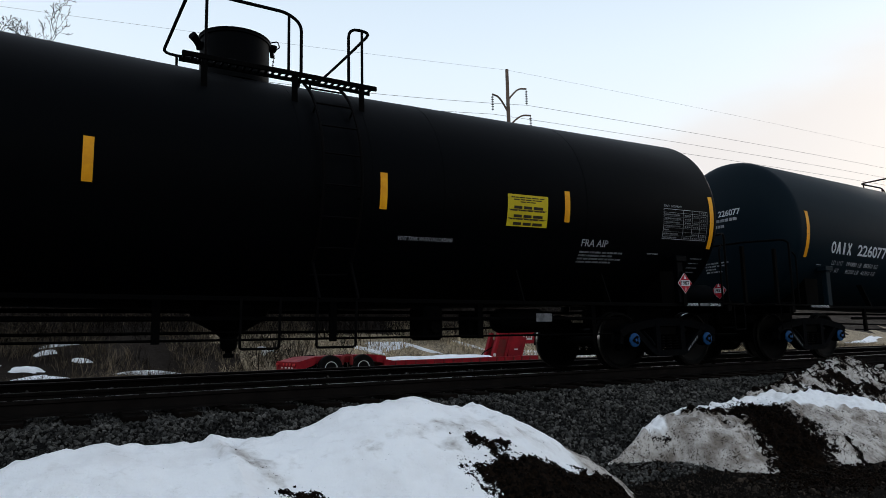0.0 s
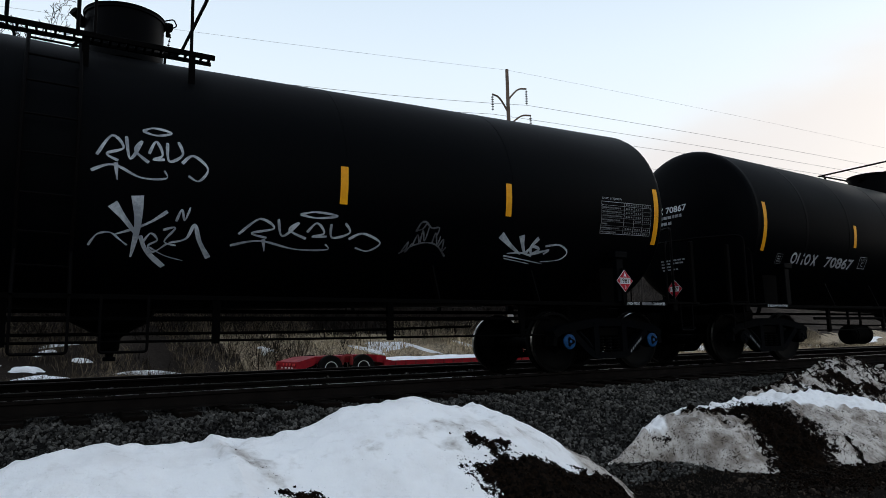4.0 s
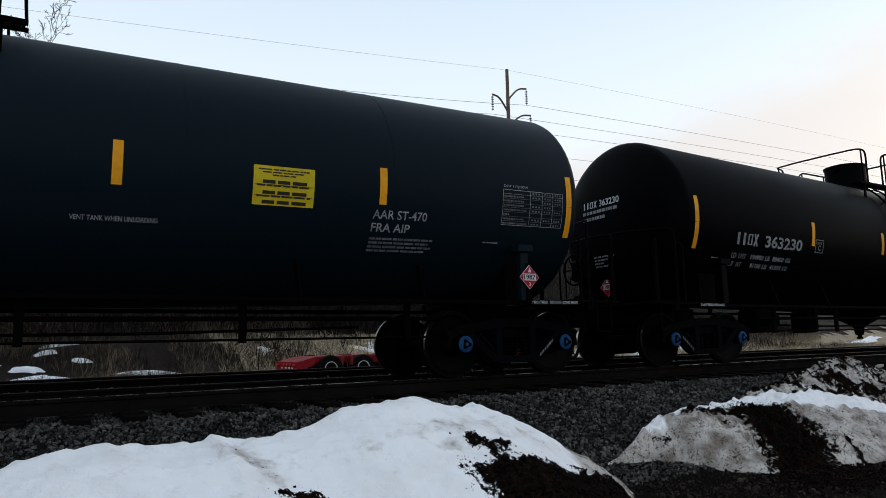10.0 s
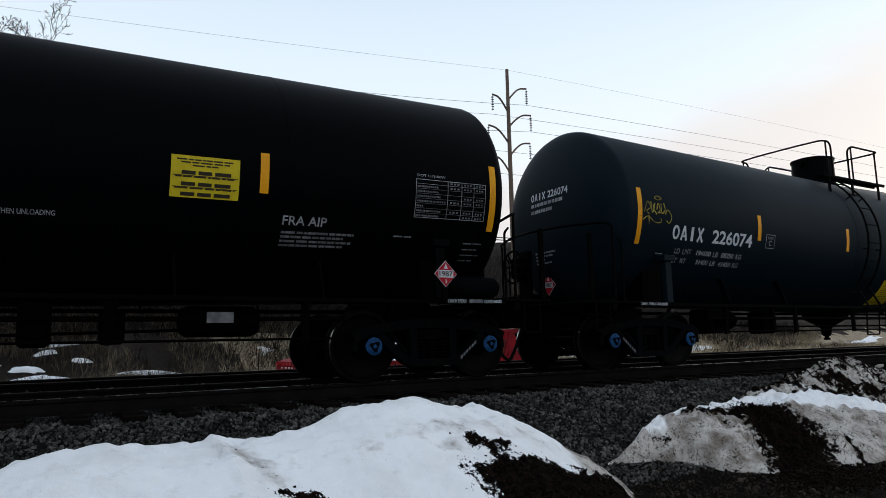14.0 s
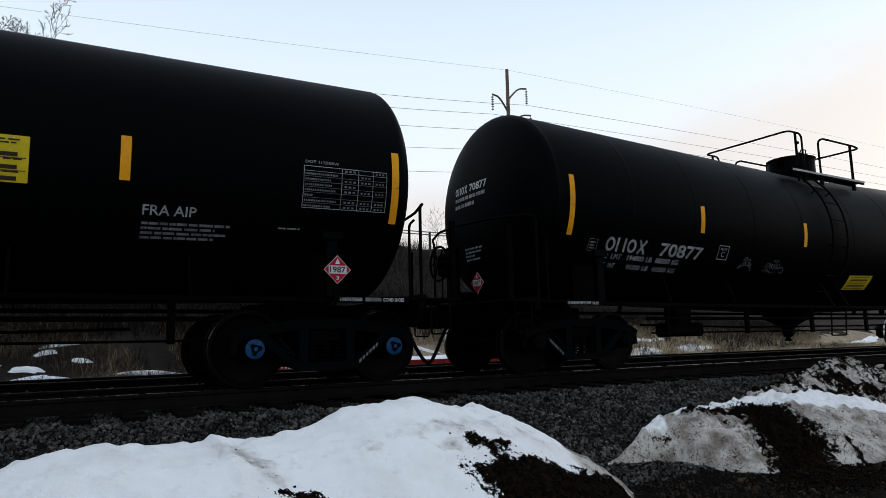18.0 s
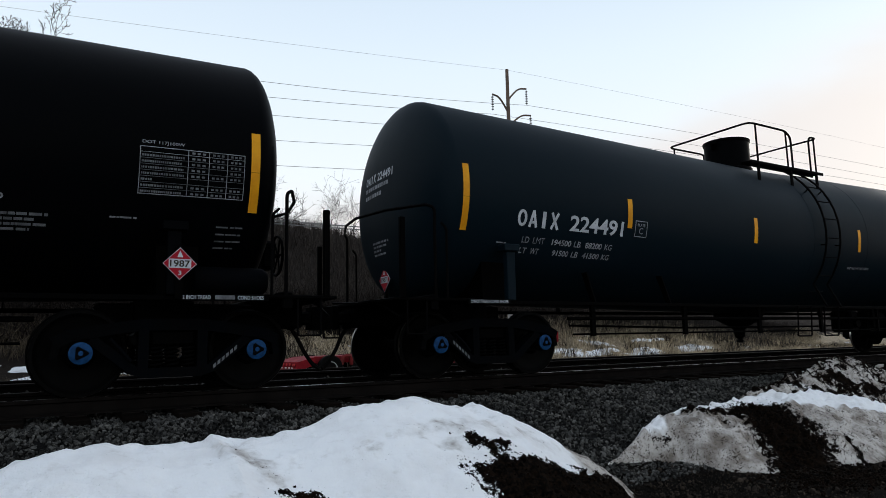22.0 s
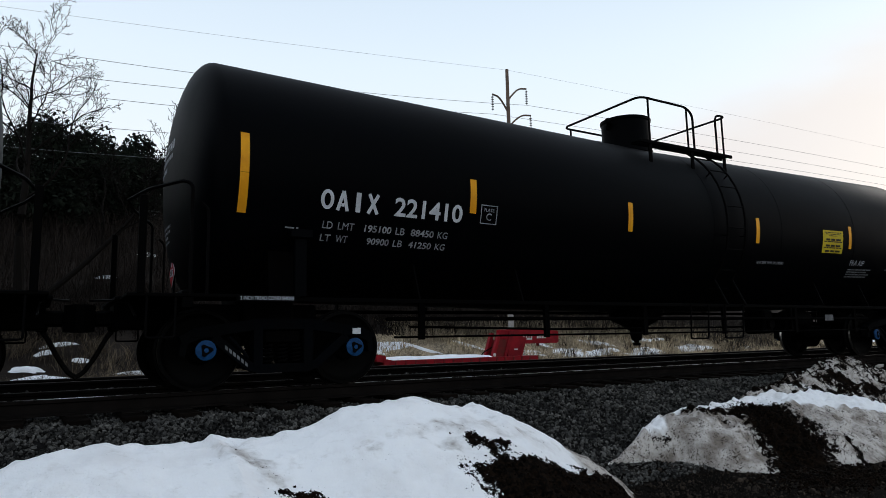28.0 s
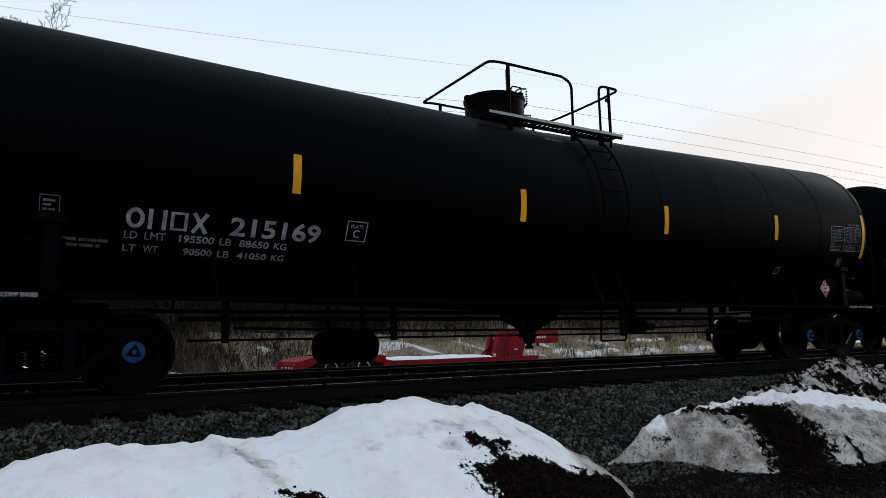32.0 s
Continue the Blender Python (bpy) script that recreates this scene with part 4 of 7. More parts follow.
# ---------------------------------------------------------------- lowboy trailer
def trailer():
    y0, TAIL = 26.8, 8.75
    tr = tagged(empty("lowboy_trailer", Matrix.Translation((0, y0, -0.93))), "faded red lowboy trailer parked with snow on its deck", "trailer")
    # the tail: a sloping deck over the wheels
    part("rear_deck", loft([[(x, -w, z), (x, w, z), (x, w, z + t), (x, -w, z + t)] for x, z, t, w in ((TAIL + 0.1, 0.50, 0.30, 1.25), (TAIL + 0.35, 0.52, 0.34, 1.25), (9.50, 0.66, 0.30, 1.25), (9.58, 0.67, 0.30, 0.92), (12.10, 0.74, 0.26, 0.92), (12.18, 0.70, 0.28, 1.25), (12.6, 0.62, 0.30, 1.25))]), RED_PAINT, tr, "", 20)
    bumper = part("bumper", box(TAIL, TAIL + 0.13, -1.25, 1.25, 0.36, 0.80, 0.02), RED_PAINT, tr)
    for yy in (-1.12, -0.95, -0.6, -0.2, 0.2, 0.95, 1.12):
        part("tail_lamp", turned([(0.0, 0.0), (0.055, 0.0), (0.055, 0.03), (0.03, 0.045), (0.0, 0.048)], 10, "x", (TAIL - 0.05, yy, 0.68)), LENS_RED, bumper, "red tail lamp")
    for yy in (-0.78, -0.4, 0.0, 0.5):
        part("reflector", box(TAIL - 0.012, TAIL - 0.001, yy - 0.09, yy + 0.09, 0.52, 0.58), WHITE_RIM, bumper, "pale reflector strip", 0)
    part("fender", bent([(10.66, -1.15, 0.62), (10.72, -1.15, 0.95), (11.06, -1.15, 0.98), (11.12, -1.15, 0.62)], 0.09, 6, 0.1), DARK_RED, tr)
    for wx in (10.19, 11.59):
        for wy in (-1.11, 1.11):
            wheel = part("wheel", turned([(0.26, -0.13), (0.47, -0.14), (0.51, -0.10), (0.51, 0.10), (0.47, 0.14), (0.26, 0.13)], 28, "y", (wx, wy, 0.51)), RUBBER, tr, "black tyre")
            part("rim", turned([(0.05, -0.06), (0.14, -0.06), (0.20, -0.09), (0.245, -0.15), (0.262, -0.15), (0.262, 0.1), (0.1, 0.1)], 24, "y", (wx, wy, 0.51)), WHITE_RIM, wheel, "white steel rim")
    part("main_deck", loft([[(x, -1.3, z), (x, 1.3, z), (x, 1.3, z + t), (x, -1.3, z + t)] for x, z, t in ((12.5, 0.50, 0.30), (12.9, 0.42, 0.30), (20.1, 0.42, 0.30), (20.6, 0.40, 0.32))]), RED_PAINT, tr, "", 20)
    for k in range(16):
        part("side_post", box(13.0 + k * 0.47, 13.07 + k * 0.47, -1.335, -1.303, 0.44, 0.70), DARK_RED, tr, "", 0)
    part("neck_base", box(18.05, 20.25, -1.15, -0.1, 0.36, 0.70, 0.03), DARK_RED, tr)
    for yy in (-0.95, -0.35):
        for x0, z1 in ((18.12, 1.80), (18.78, 1.90)):
            part("upright", loft([[(x, yy - 0.10, 0.66), (x, yy + 0.10, 0.66), (x + 0.42, yy + 0.10, z1), (x + 0.42, yy - 0.10, z1)] for x in (x0, x0 + 0.15)]), RED_PAINT, tr, "leaning red upright", 20)
        part("web", loft([[(18.27, yy - 0.04, 0.68), (18.27, yy + 0.04, 0.68), (18.6, yy + 0.04, 1.5), (18.6, yy - 0.04, 1.5)], [(18.9, yy - 0.04, 0.68), (18.9, yy + 0.04, 0.68), (19.2, yy + 0.04, 1.5), (19.2, yy - 0.04, 1.5)]]), DARK_RED, tr, "", 20)
        part("cheek_plate", loft([[(19.02, yy - 0.06, 0.66), (19.02, yy + 0.06, 0.66), (19.25, yy + 0.06, 1.75), (19.25, yy - 0.06, 1.75)], [(19.86, yy - 0.06, 0.66), (19.86, yy + 0.06, 0.66), (20.2, yy + 0.06, 1.55), (20.2, yy - 0.06, 1.55)]]), RED_PAINT, tr, "", 20)
    part("maker_plate", box(19.42, 19.62, -1.016, -1.011, 1.0, 1.06), WHITE_RIM, tr, "small pale plate", 0)
    neck = part("gooseneck", loft([[(x, -0.95, z), (x, -0.15, z), (x, -0.15, z + t), (x, -0.95, z + t)] for x, z, t in ((19.05, 1.50, 0.46), (19.5, 1.36, 0.62), (20.2, 1.28, 0.70), (22.1, 1.28, 0.60), (22.2, 1.34, 0.50))]), RED_PAINT, tr, "", 20)
    sign = part("number_panel", box(20.03, 20.55, -0.962, -0.953, 1.46, 1.72), WHITE_RIM, neck, "white panel", 0)
    for k in range(3):
        part("bar", box(20.09 + k * 0.15, 20.19 + k * 0.15, -0.968, -0.963, 1.53, 1.66), DARK_RED, sign, "", 0)
    for k in range(4):
        part("letter_bar", box(20.85 + k * 0.15, 20.95 + k * 0.15, -0.962, -0.952, 1.52, 1.68), WHITE_RIM, neck, "", 0)
    part("kingpin_leg", box(21.6, 21.7, -0.05, 0.05, 1.15, 1.40), DARK_RED, neck)
    part("chain", bent([(18.3, -0.8, 1.15), (17.85, -0.8, 0.95), (17.6, -0.8, 0.74)], 0.025, 5), RUBBER, tr)
    part("strap_ring", turned([(0.06, -0.012), (0.085, 0), (0.06, 0.012)], 12, "y", (18.25, -1.06, 0.80)), WHITE_RIM, tr)
    rng = random.Random(5)
    rings = []
    for k in range(40):
        x = 12.55 + 5.5 * k / 39
        top = 0.77 + 0.05 * noise.noise(Vector((x * 1.3, 0, 4))) + (0.04 if 0 < k < 39 else -0.03)
        rings.append([(x, -1.22 + rng.uniform(-0.04, 0.04), y0 * 0 + 0.722), (x, 1.2, 0.722), (x, 1.1, top), (x, 0, top + 0.03), (x, -1.1, top)])
    tagged(new("snow_layer", mesh_of("snow_layer", loft(rings), CLEAN_SNOW, 60)), "white snow lying on the trailer deck", "snow").matrix_world = Matrix.Translation((0, y0, -0.93))


trailer()
gz = ground_z(21.3, 28.5)
post = tagged(part("concrete_post", box(-0.12, 0.12, -0.12, 0.12, 0, 2.7, 0.03), CONCRETE), "pale concrete marker post behind the trailer", "post")
post.matrix_world = Matrix.Translation((21.3, 28.5, gz - 0.05))

block = tagged(part("marker_block", join(box(-0.14, 0.14, -0.10, 0.10, 0, 0.30, 0.03), box(-0.10, 0.10, -0.07, 0.07, 0.298, 0.36, 0.02)), WHITE_RIM), "small white marker block in the dry grass", "marker")
block.matrix_world = Matrix.Translation((9.15, 31.1, ground_z(9.15, 31.1) - 0.03))


# ---------------------------------------------------------------- tank cars
TANK_R, SEAM, HEAD = 1.525, 7.76, 0.41
TRUCK_U, AXLE, WHEEL_R = 7.01, 0.889, 0.457


SLOPE = {"now": 0.018}


def axis_z(u):
    """The shell slopes a little towards its middle, the older ones more."""
    return 2.47 + SLOPE["now"] * min(abs(u), SEAM)


def on_tank(u, s, lift=0.004):
    """A point of the shell's flank, s metres of arc above its widest line."""
    a, r = s / TANK_R, TANK_R + lift
    return (u, -r * math.cos(a), axis_z(u) + r * math.sin(a))


def tank_shell():
    us = [SEAM + HEAD * math.sin(k * math.pi / 24) for k in range(12, -1, -1)]
    stations = [-u for u in us] + [-4, -2, -0.7, 0, 0.7, 2, 4] + [u + 0.07 for u in us[::-1]]
    rings = []
    for u in stations:
        over = min(1.0, max(0.0, abs(u) - SEAM - (0.07 if u > 0 else 0.0)) / HEAD)
        r = max(TANK_R * math.sqrt(max(0.0, 1 - over ** 2.1)), 0.02)
        rings.append([(u, r * math.cos(6.28319 * k / 72), axis_z(u) + r * math.sin(6.28319 * k / 72)) for k in range(72)])
    return loft(rings)


def hoop(u, width, lift, r=TANK_R):
    rings = []
    for du, q in ((-width, 0.0005), (-width, lift), (width, lift), (width, 0.0005)):
        rings.append([(u + du, (r + q) * math.cos(6.28319 * k / 72), axis_z(u + du) + (r + q) * math.sin(6.28319 * k / 72)) for k in range(72)])
    return loft(rings, caps=False)


def decal(u0, u1, s0, s1, lift=0.004, skew=0.0):
    n = max(2, int(abs(s1 - s0) / 0.08) + 1)
    v, f = [], []
    for j in range(n):
        s = s0 + (s1 - s0) * j / (n - 1)
        v += [on_tank(u0 + skew * j / (n - 1), s, lift), on_tank(u1 + skew * j / (n - 1), s, lift)]
    for j in range(n - 1):
        f.append((2 * j, 2 * j + 1, 2 * j + 3, 2 * j + 2))
    return v, f


WORDS = {}


def prepare_words(words):
    """Outlines of all the lettering, each scaled to a height of one."""
    obs = []
    for w in sorted(set(words)):
        cu = bpy.data.curves.new("lettering", "FONT")
        cu.body, cu.resolution_u, cu.offset = w, 3, 0.022 if w.isdigit() else 0.0 if "M" in w else 0.010
        obs.append((w, new("lettering", cu)))
    deps = bpy.context.evaluated_depsgraph_get()
    for w, ob in obs:
        me = bpy.data.meshes.new_from_object(ob.evaluated_get(deps))
        v = np.array([p.co[:2] for p in me.vertices])
        lo, hi = v.min(0), v.max(0)
        v = (v - lo) / (hi[1] - lo[1])
        WORDS[w] = (v, [tuple(p.vertices) for p in me.polygons], (hi[0] - lo[0]) / (hi[1] - lo[1]))
        cu = ob.data
        bpy.data.objects.remove(ob)
        bpy.data.curves.remove(cu)
        bpy.data.meshes.remove(me)


def word_on_tank(w, u0, u1, s0, s1, lift=0.006):
    v, f, ratio = WORDS[w]
    return [on_tank(u0 + (u1 - u0) * x / ratio, s0 + (s1 - s0) * y, lift) for x, y in v], f


def word_flat(w, x0, x1, z0, z1, y):
    v, f, ratio = WORDS[w]
    return [(x0 + (x1 - x0) * a / ratio, y, z0 + (z1 - z0) * b) for a, b in v], f


def ribbon(pts, width, place, closed=False):
    """A painted stroke along (u, s) points; width a number or one for each point."""
    n, v = len(pts), []
    for i, (u, t) in enumerate(pts):
        a = pts[(i - 1) % n] if closed or i else pts[0]
        b = pts[(i + 1) % n] if closed or i < n - 1 else pts[-1]
        d = Vector((b[0] - a[0], b[1] - a[1]))
        d = d.normalized() if d.length > 1e-6 else Vector((1, 0))
        w = (width[i] if isinstance(width, (list, tuple)) else width) / 2
        v += [place(u - d.y * w, t + d.x * w), place(u + d.y * w, t - d.x * w)]
    f = [(2 * i, 2 * i + 1, (2 * i + 3) % (2 * n), (2 * i + 2) % (2 * n)) for i in range(n if closed else n - 1)]
    return v, f


# plain shapes that stand for the owners' marks
OWNER = {"2": ("ring", "peak", "bar", "cross"), "73": ("ring", "square", "bar", "cross"), "36": ("bar", "bar", "square", "cross"), "7": ("ring", "twin", "ring", "cross"), "215": ("ring", "twin", "square", "cross")}


def owner_mark(car, number, u0, u1, s0, s1, place, mat, label, stroke=0.043):
    kinds = OWNER[max((k for k in OWNER if number.startswith(k)), key=len)]
    ob, pitch, h = None, (u1 - u0) / len(kinds), stroke / 2
    for k, kind in enumerate(kinds):
        a, b, m = u0 + k * pitch, u0 + k * pitch + pitch * 0.84, (s0 + s1) / 2
        c, out = (a + b) / 2, []
        if kind == "ring":
            out.append(ribbon([(c + ((b - a) / 2 - h) * math.cos(q * 0.3927), m + ((s1 - s0) / 2 - h) * math.sin(q * 0.3927)) for q in range(16)], stroke, place, True))
        elif kind == "peak":
            out += [ribbon([(a + h, s0), (c, s1)], stroke, place), ribbon([(b - h, s0), (c, s1)], stroke, place), ribbon([(a + h * 3, s0 + (s1 - s0) * 0.3), (b - h * 3, s0 + (s1 - s0) * 0.3)], stroke * 0.9, place)]
        elif kind == "bar":
            out.append(ribbon([(c, s0), (c, s1)], stroke * 1.5, place))
        elif kind == "cross":
            out += [ribbon([(a + h, s0), (b - h, s1)], stroke, place), ribbon([(a + h, s1), (b - h, s0)], stroke, place)]
        elif kind == "twin":
            out += [ribbon([(a + h, s0), (a + h, s1)], stroke, place), ribbon([(b - h, s0), (b - h, s1)], stroke, place)]
        else:
            out.append(ribbon([(a + h, s0 + h), (b - h, s0 + h), (b - h, s1 - h), (a + h, s1 - h)], stroke, place, True))
        shape = part("owner_mark" if ob is None else "mark_shape", join(*out), mat, ob or car, "" if ob else label, 0)
        ob = ob or shape


def lines_of_bars(u0, u1, s0, s1, rows, rng, fill=0.9, lift=0.006):
    """Small unreadable print as rows of broken bars."""
    out, h = [], (s1 - s0) / rows
    for k in range(rows):
        s = s1 - (k + 1) * h
        u, end = u0, u1 - (u1 - u0) * rng.uniform(0, 0.25) * (k % 2)
        while u < end - 0.02:
            w = min(end - u, rng.uniform(0.03, 0.16))
            out.append(decal(u, u + w * 0.86, s + h * 0.18, s + h * fill * 0.8, lift))
            u += w
    return join(*out)


def wheelset(car, u, blue):
    """Two wheels on an axle with roller bearing caps; it turns as one."""
    ws = empty("wheelset")
    ws.parent = car
    ws.matrix_local = pose(u, 0, WHEEL_R)
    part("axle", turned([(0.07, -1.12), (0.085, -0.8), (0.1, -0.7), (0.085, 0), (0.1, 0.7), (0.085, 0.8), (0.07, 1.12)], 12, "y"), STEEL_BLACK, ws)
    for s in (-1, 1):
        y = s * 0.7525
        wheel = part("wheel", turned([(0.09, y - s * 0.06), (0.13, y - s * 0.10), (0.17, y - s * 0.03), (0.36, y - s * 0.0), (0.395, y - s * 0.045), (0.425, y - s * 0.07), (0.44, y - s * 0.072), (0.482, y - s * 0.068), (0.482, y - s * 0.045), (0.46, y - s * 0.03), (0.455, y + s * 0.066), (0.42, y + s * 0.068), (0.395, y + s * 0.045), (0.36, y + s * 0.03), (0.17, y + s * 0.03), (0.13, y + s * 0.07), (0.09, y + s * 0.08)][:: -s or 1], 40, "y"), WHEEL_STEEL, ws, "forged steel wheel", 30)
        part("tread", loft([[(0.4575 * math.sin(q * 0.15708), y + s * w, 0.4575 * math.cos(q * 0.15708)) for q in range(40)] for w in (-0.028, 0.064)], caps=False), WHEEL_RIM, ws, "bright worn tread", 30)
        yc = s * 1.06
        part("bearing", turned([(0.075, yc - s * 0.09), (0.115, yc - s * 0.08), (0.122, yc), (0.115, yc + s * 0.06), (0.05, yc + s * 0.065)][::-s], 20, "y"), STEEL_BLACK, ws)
        cap = part("end_cap", turned([(0.03, yc + s * 0.06), (0.112, yc + s * 0.066), (0.112, yc + s * 0.088), (0.085, yc + s * 0.102), (0.0, yc + s * 0.104)][::-s], 20, "y"), CAP_BLUE if blue else SIDEFRAME, ws, "blue bearing end cap" if blue else "dark bearing end cap")
        lock = [(0.070 * math.sin(2.0944 * k + 0.5 + e), 0.070 * math.cos(2.0944 * k + 0.5 + e)) for k in range(3) for e in (-0.22, 0.22)]
        plate = part("locking_plate", loft([[(x, yc + s * q, z) for x, z in lock] for q in ((0.103, 0.110) if s > 0 else (0.110, 0.103))]), CAP_DARK, ws, "dark three-cornered locking plate", 0)
        for k in range(3 if s < 0 else 0):
            a = 2.0944 * k + 0.5
            part("cap_bolt", turned([(0.024, yc + s * 0.108), (0.023, yc + s * 0.124), (0.012, yc + s * 0.128), (0.0, yc + s * 0.128)][::-s], 6, "y", (0.052 * math.sin(a), 0, 0.052 * math.cos(a))), CAP_DARK, plate)
        part("cap_centre", turned([(0.026, yc + s * 0.109), (0.024, yc + s * 0.116), (0.0, yc + s * 0.117)][::-s], 12, "y"), CAP_BLUE if blue else SIDEFRAME, plate)
    return ws


def truck_frames(car, u):
    for s in (-1, 1):
        y = s * 1.02
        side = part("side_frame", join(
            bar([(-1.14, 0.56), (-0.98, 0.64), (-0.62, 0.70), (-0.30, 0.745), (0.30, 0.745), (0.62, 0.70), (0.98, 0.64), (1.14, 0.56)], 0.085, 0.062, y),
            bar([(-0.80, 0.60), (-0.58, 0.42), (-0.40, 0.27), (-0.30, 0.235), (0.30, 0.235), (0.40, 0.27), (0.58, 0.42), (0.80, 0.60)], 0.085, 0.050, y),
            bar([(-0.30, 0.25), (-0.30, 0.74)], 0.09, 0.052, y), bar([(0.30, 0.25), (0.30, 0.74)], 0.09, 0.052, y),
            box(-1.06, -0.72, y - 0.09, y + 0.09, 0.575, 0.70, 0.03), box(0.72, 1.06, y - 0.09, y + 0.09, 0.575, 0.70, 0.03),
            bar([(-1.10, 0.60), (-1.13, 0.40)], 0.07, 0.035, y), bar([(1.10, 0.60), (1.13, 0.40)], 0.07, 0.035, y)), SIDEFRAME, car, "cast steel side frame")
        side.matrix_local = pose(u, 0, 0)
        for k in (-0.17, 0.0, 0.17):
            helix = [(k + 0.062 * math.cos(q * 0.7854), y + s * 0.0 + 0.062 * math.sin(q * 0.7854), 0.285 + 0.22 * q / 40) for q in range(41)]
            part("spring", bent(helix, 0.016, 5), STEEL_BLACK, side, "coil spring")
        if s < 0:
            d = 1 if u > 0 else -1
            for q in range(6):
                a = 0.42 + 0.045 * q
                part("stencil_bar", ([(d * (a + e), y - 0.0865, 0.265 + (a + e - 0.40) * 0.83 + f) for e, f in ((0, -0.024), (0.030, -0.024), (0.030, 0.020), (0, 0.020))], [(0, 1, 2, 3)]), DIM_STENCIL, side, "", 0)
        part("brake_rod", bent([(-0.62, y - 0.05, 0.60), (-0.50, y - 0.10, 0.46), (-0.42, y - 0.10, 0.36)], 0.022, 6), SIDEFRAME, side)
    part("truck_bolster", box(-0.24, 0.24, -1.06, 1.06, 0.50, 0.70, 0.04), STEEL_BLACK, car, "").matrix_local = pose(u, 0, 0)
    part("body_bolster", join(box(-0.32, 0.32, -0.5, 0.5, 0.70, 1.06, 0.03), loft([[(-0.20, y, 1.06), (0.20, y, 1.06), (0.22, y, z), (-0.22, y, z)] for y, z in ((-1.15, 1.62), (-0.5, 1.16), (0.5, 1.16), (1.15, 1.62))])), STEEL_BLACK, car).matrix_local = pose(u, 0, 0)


def end_gear(car, d, brake, paint):
    """The platform, rails, coupler, hose and, on one end, the hand brake; d is -1 or 1 along the car."""
    g = (lambda k: k) if d > 0 else flip_x
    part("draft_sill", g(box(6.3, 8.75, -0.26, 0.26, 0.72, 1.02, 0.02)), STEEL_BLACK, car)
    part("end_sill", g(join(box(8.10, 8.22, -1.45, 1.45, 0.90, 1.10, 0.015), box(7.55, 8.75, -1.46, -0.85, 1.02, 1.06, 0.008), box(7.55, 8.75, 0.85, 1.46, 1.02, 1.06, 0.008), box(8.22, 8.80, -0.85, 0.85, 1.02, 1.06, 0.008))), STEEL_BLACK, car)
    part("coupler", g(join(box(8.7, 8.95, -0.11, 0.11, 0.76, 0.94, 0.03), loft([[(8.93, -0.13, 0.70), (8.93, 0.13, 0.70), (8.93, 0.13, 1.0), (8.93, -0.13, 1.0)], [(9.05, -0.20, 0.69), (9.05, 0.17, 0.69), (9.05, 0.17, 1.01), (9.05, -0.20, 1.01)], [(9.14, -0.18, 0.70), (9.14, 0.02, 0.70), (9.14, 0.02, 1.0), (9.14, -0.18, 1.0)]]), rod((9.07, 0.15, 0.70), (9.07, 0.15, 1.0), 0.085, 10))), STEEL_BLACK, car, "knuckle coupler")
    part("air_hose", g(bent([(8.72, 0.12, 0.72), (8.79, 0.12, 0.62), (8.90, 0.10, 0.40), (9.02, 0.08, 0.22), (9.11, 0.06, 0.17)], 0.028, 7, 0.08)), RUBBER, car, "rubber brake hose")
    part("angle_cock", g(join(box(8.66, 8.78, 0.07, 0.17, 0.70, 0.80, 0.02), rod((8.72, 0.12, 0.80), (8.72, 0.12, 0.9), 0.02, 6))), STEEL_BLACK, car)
    part("uncoupling_lever", g(bent([(8.66, -1.42, 0.82), (8.68, -1.0, 0.98), (8.80, -0.45, 1.04), (8.98, 0.0, 1.06)], 0.014, 5, 0.06)), PIPE, car)
    for y in (-1.44, 1.44):
        part("corner_rail", g(bent([(8.14, y, 1.05), (8.14, y, 2.24), (8.22, y * 0.95, 2.29), (8.48, y * 0.48, 2.31), (8.62, 0, 2.30)], 0.021, 7, 0.09)), PIPE, car, "bent pipe handrail round the tank end")
        part("grab_rail", g(bent([(7.97, y * 1.01, 1.05), (7.97, y * 1.01, 1.98), (8.05, y, 2.05)], 0.017, 6, 0.05)), PIPE, car)
        part("sill_step", g(bent([(8.56, y, 1.04), (8.56, y, 0.60), (8.28, y, 0.60), (8.28, y, 1.04)], 0.013, 6, 0.03)), PIPE, car, "stirrup step")
        part("stanchion", g(box(8.585, 8.66, y - 0.028, y + 0.028, 1.05, 2.08, 0.008)), STEEL_BLACK, car, "flat upright")
        part("jack_post", g(join(box(6.86, 7.00, (y * 0.98) - 0.05, (y * 0.98) + 0.05, 1.04, 1.72, 0.01), box(6.80, 7.06, (y * 0.98) - 0.09, (y * 0.98) + 0.09, 1.72, 1.82, 0.01))), paint, car, "lifting bracket")
    if brake:
        part("brake_cylinder", g(turned([(0.02, 7.16), (0.12, 7.18), (0.155, 7.24), (0.155, 7.92), (0.12, 7.98), (0.02, 8.0)], 18, "x", (0, -1.16 * d, 1.225))), SIDEFRAME, car, "brake air drum on the end platform")
        part("brake_stand", g(join(box(8.30, 8.40, 0.34, 0.62, 1.06, 2.05, 0.01), box(8.36, 8.56, 0.30, 0.66, 1.55, 1.95, 0.04))), STEEL_BLACK, car)
        rim = [(8.62, 0.48 + 0.28 * math.cos(k * 0.2618), 1.76 + 0.28 * math.sin(k * 0.2618)) for k in range(25)]
        wheel = part("brake_wheel", g(bent(rim, 0.02, 6)), STEEL_BLACK, car, "hand brake wheel")
        part("hub", g(rod((8.52, 0.48, 1.76), (8.66, 0.48, 1.76), 0.035, 8)), STEEL_BLACK, wheel)
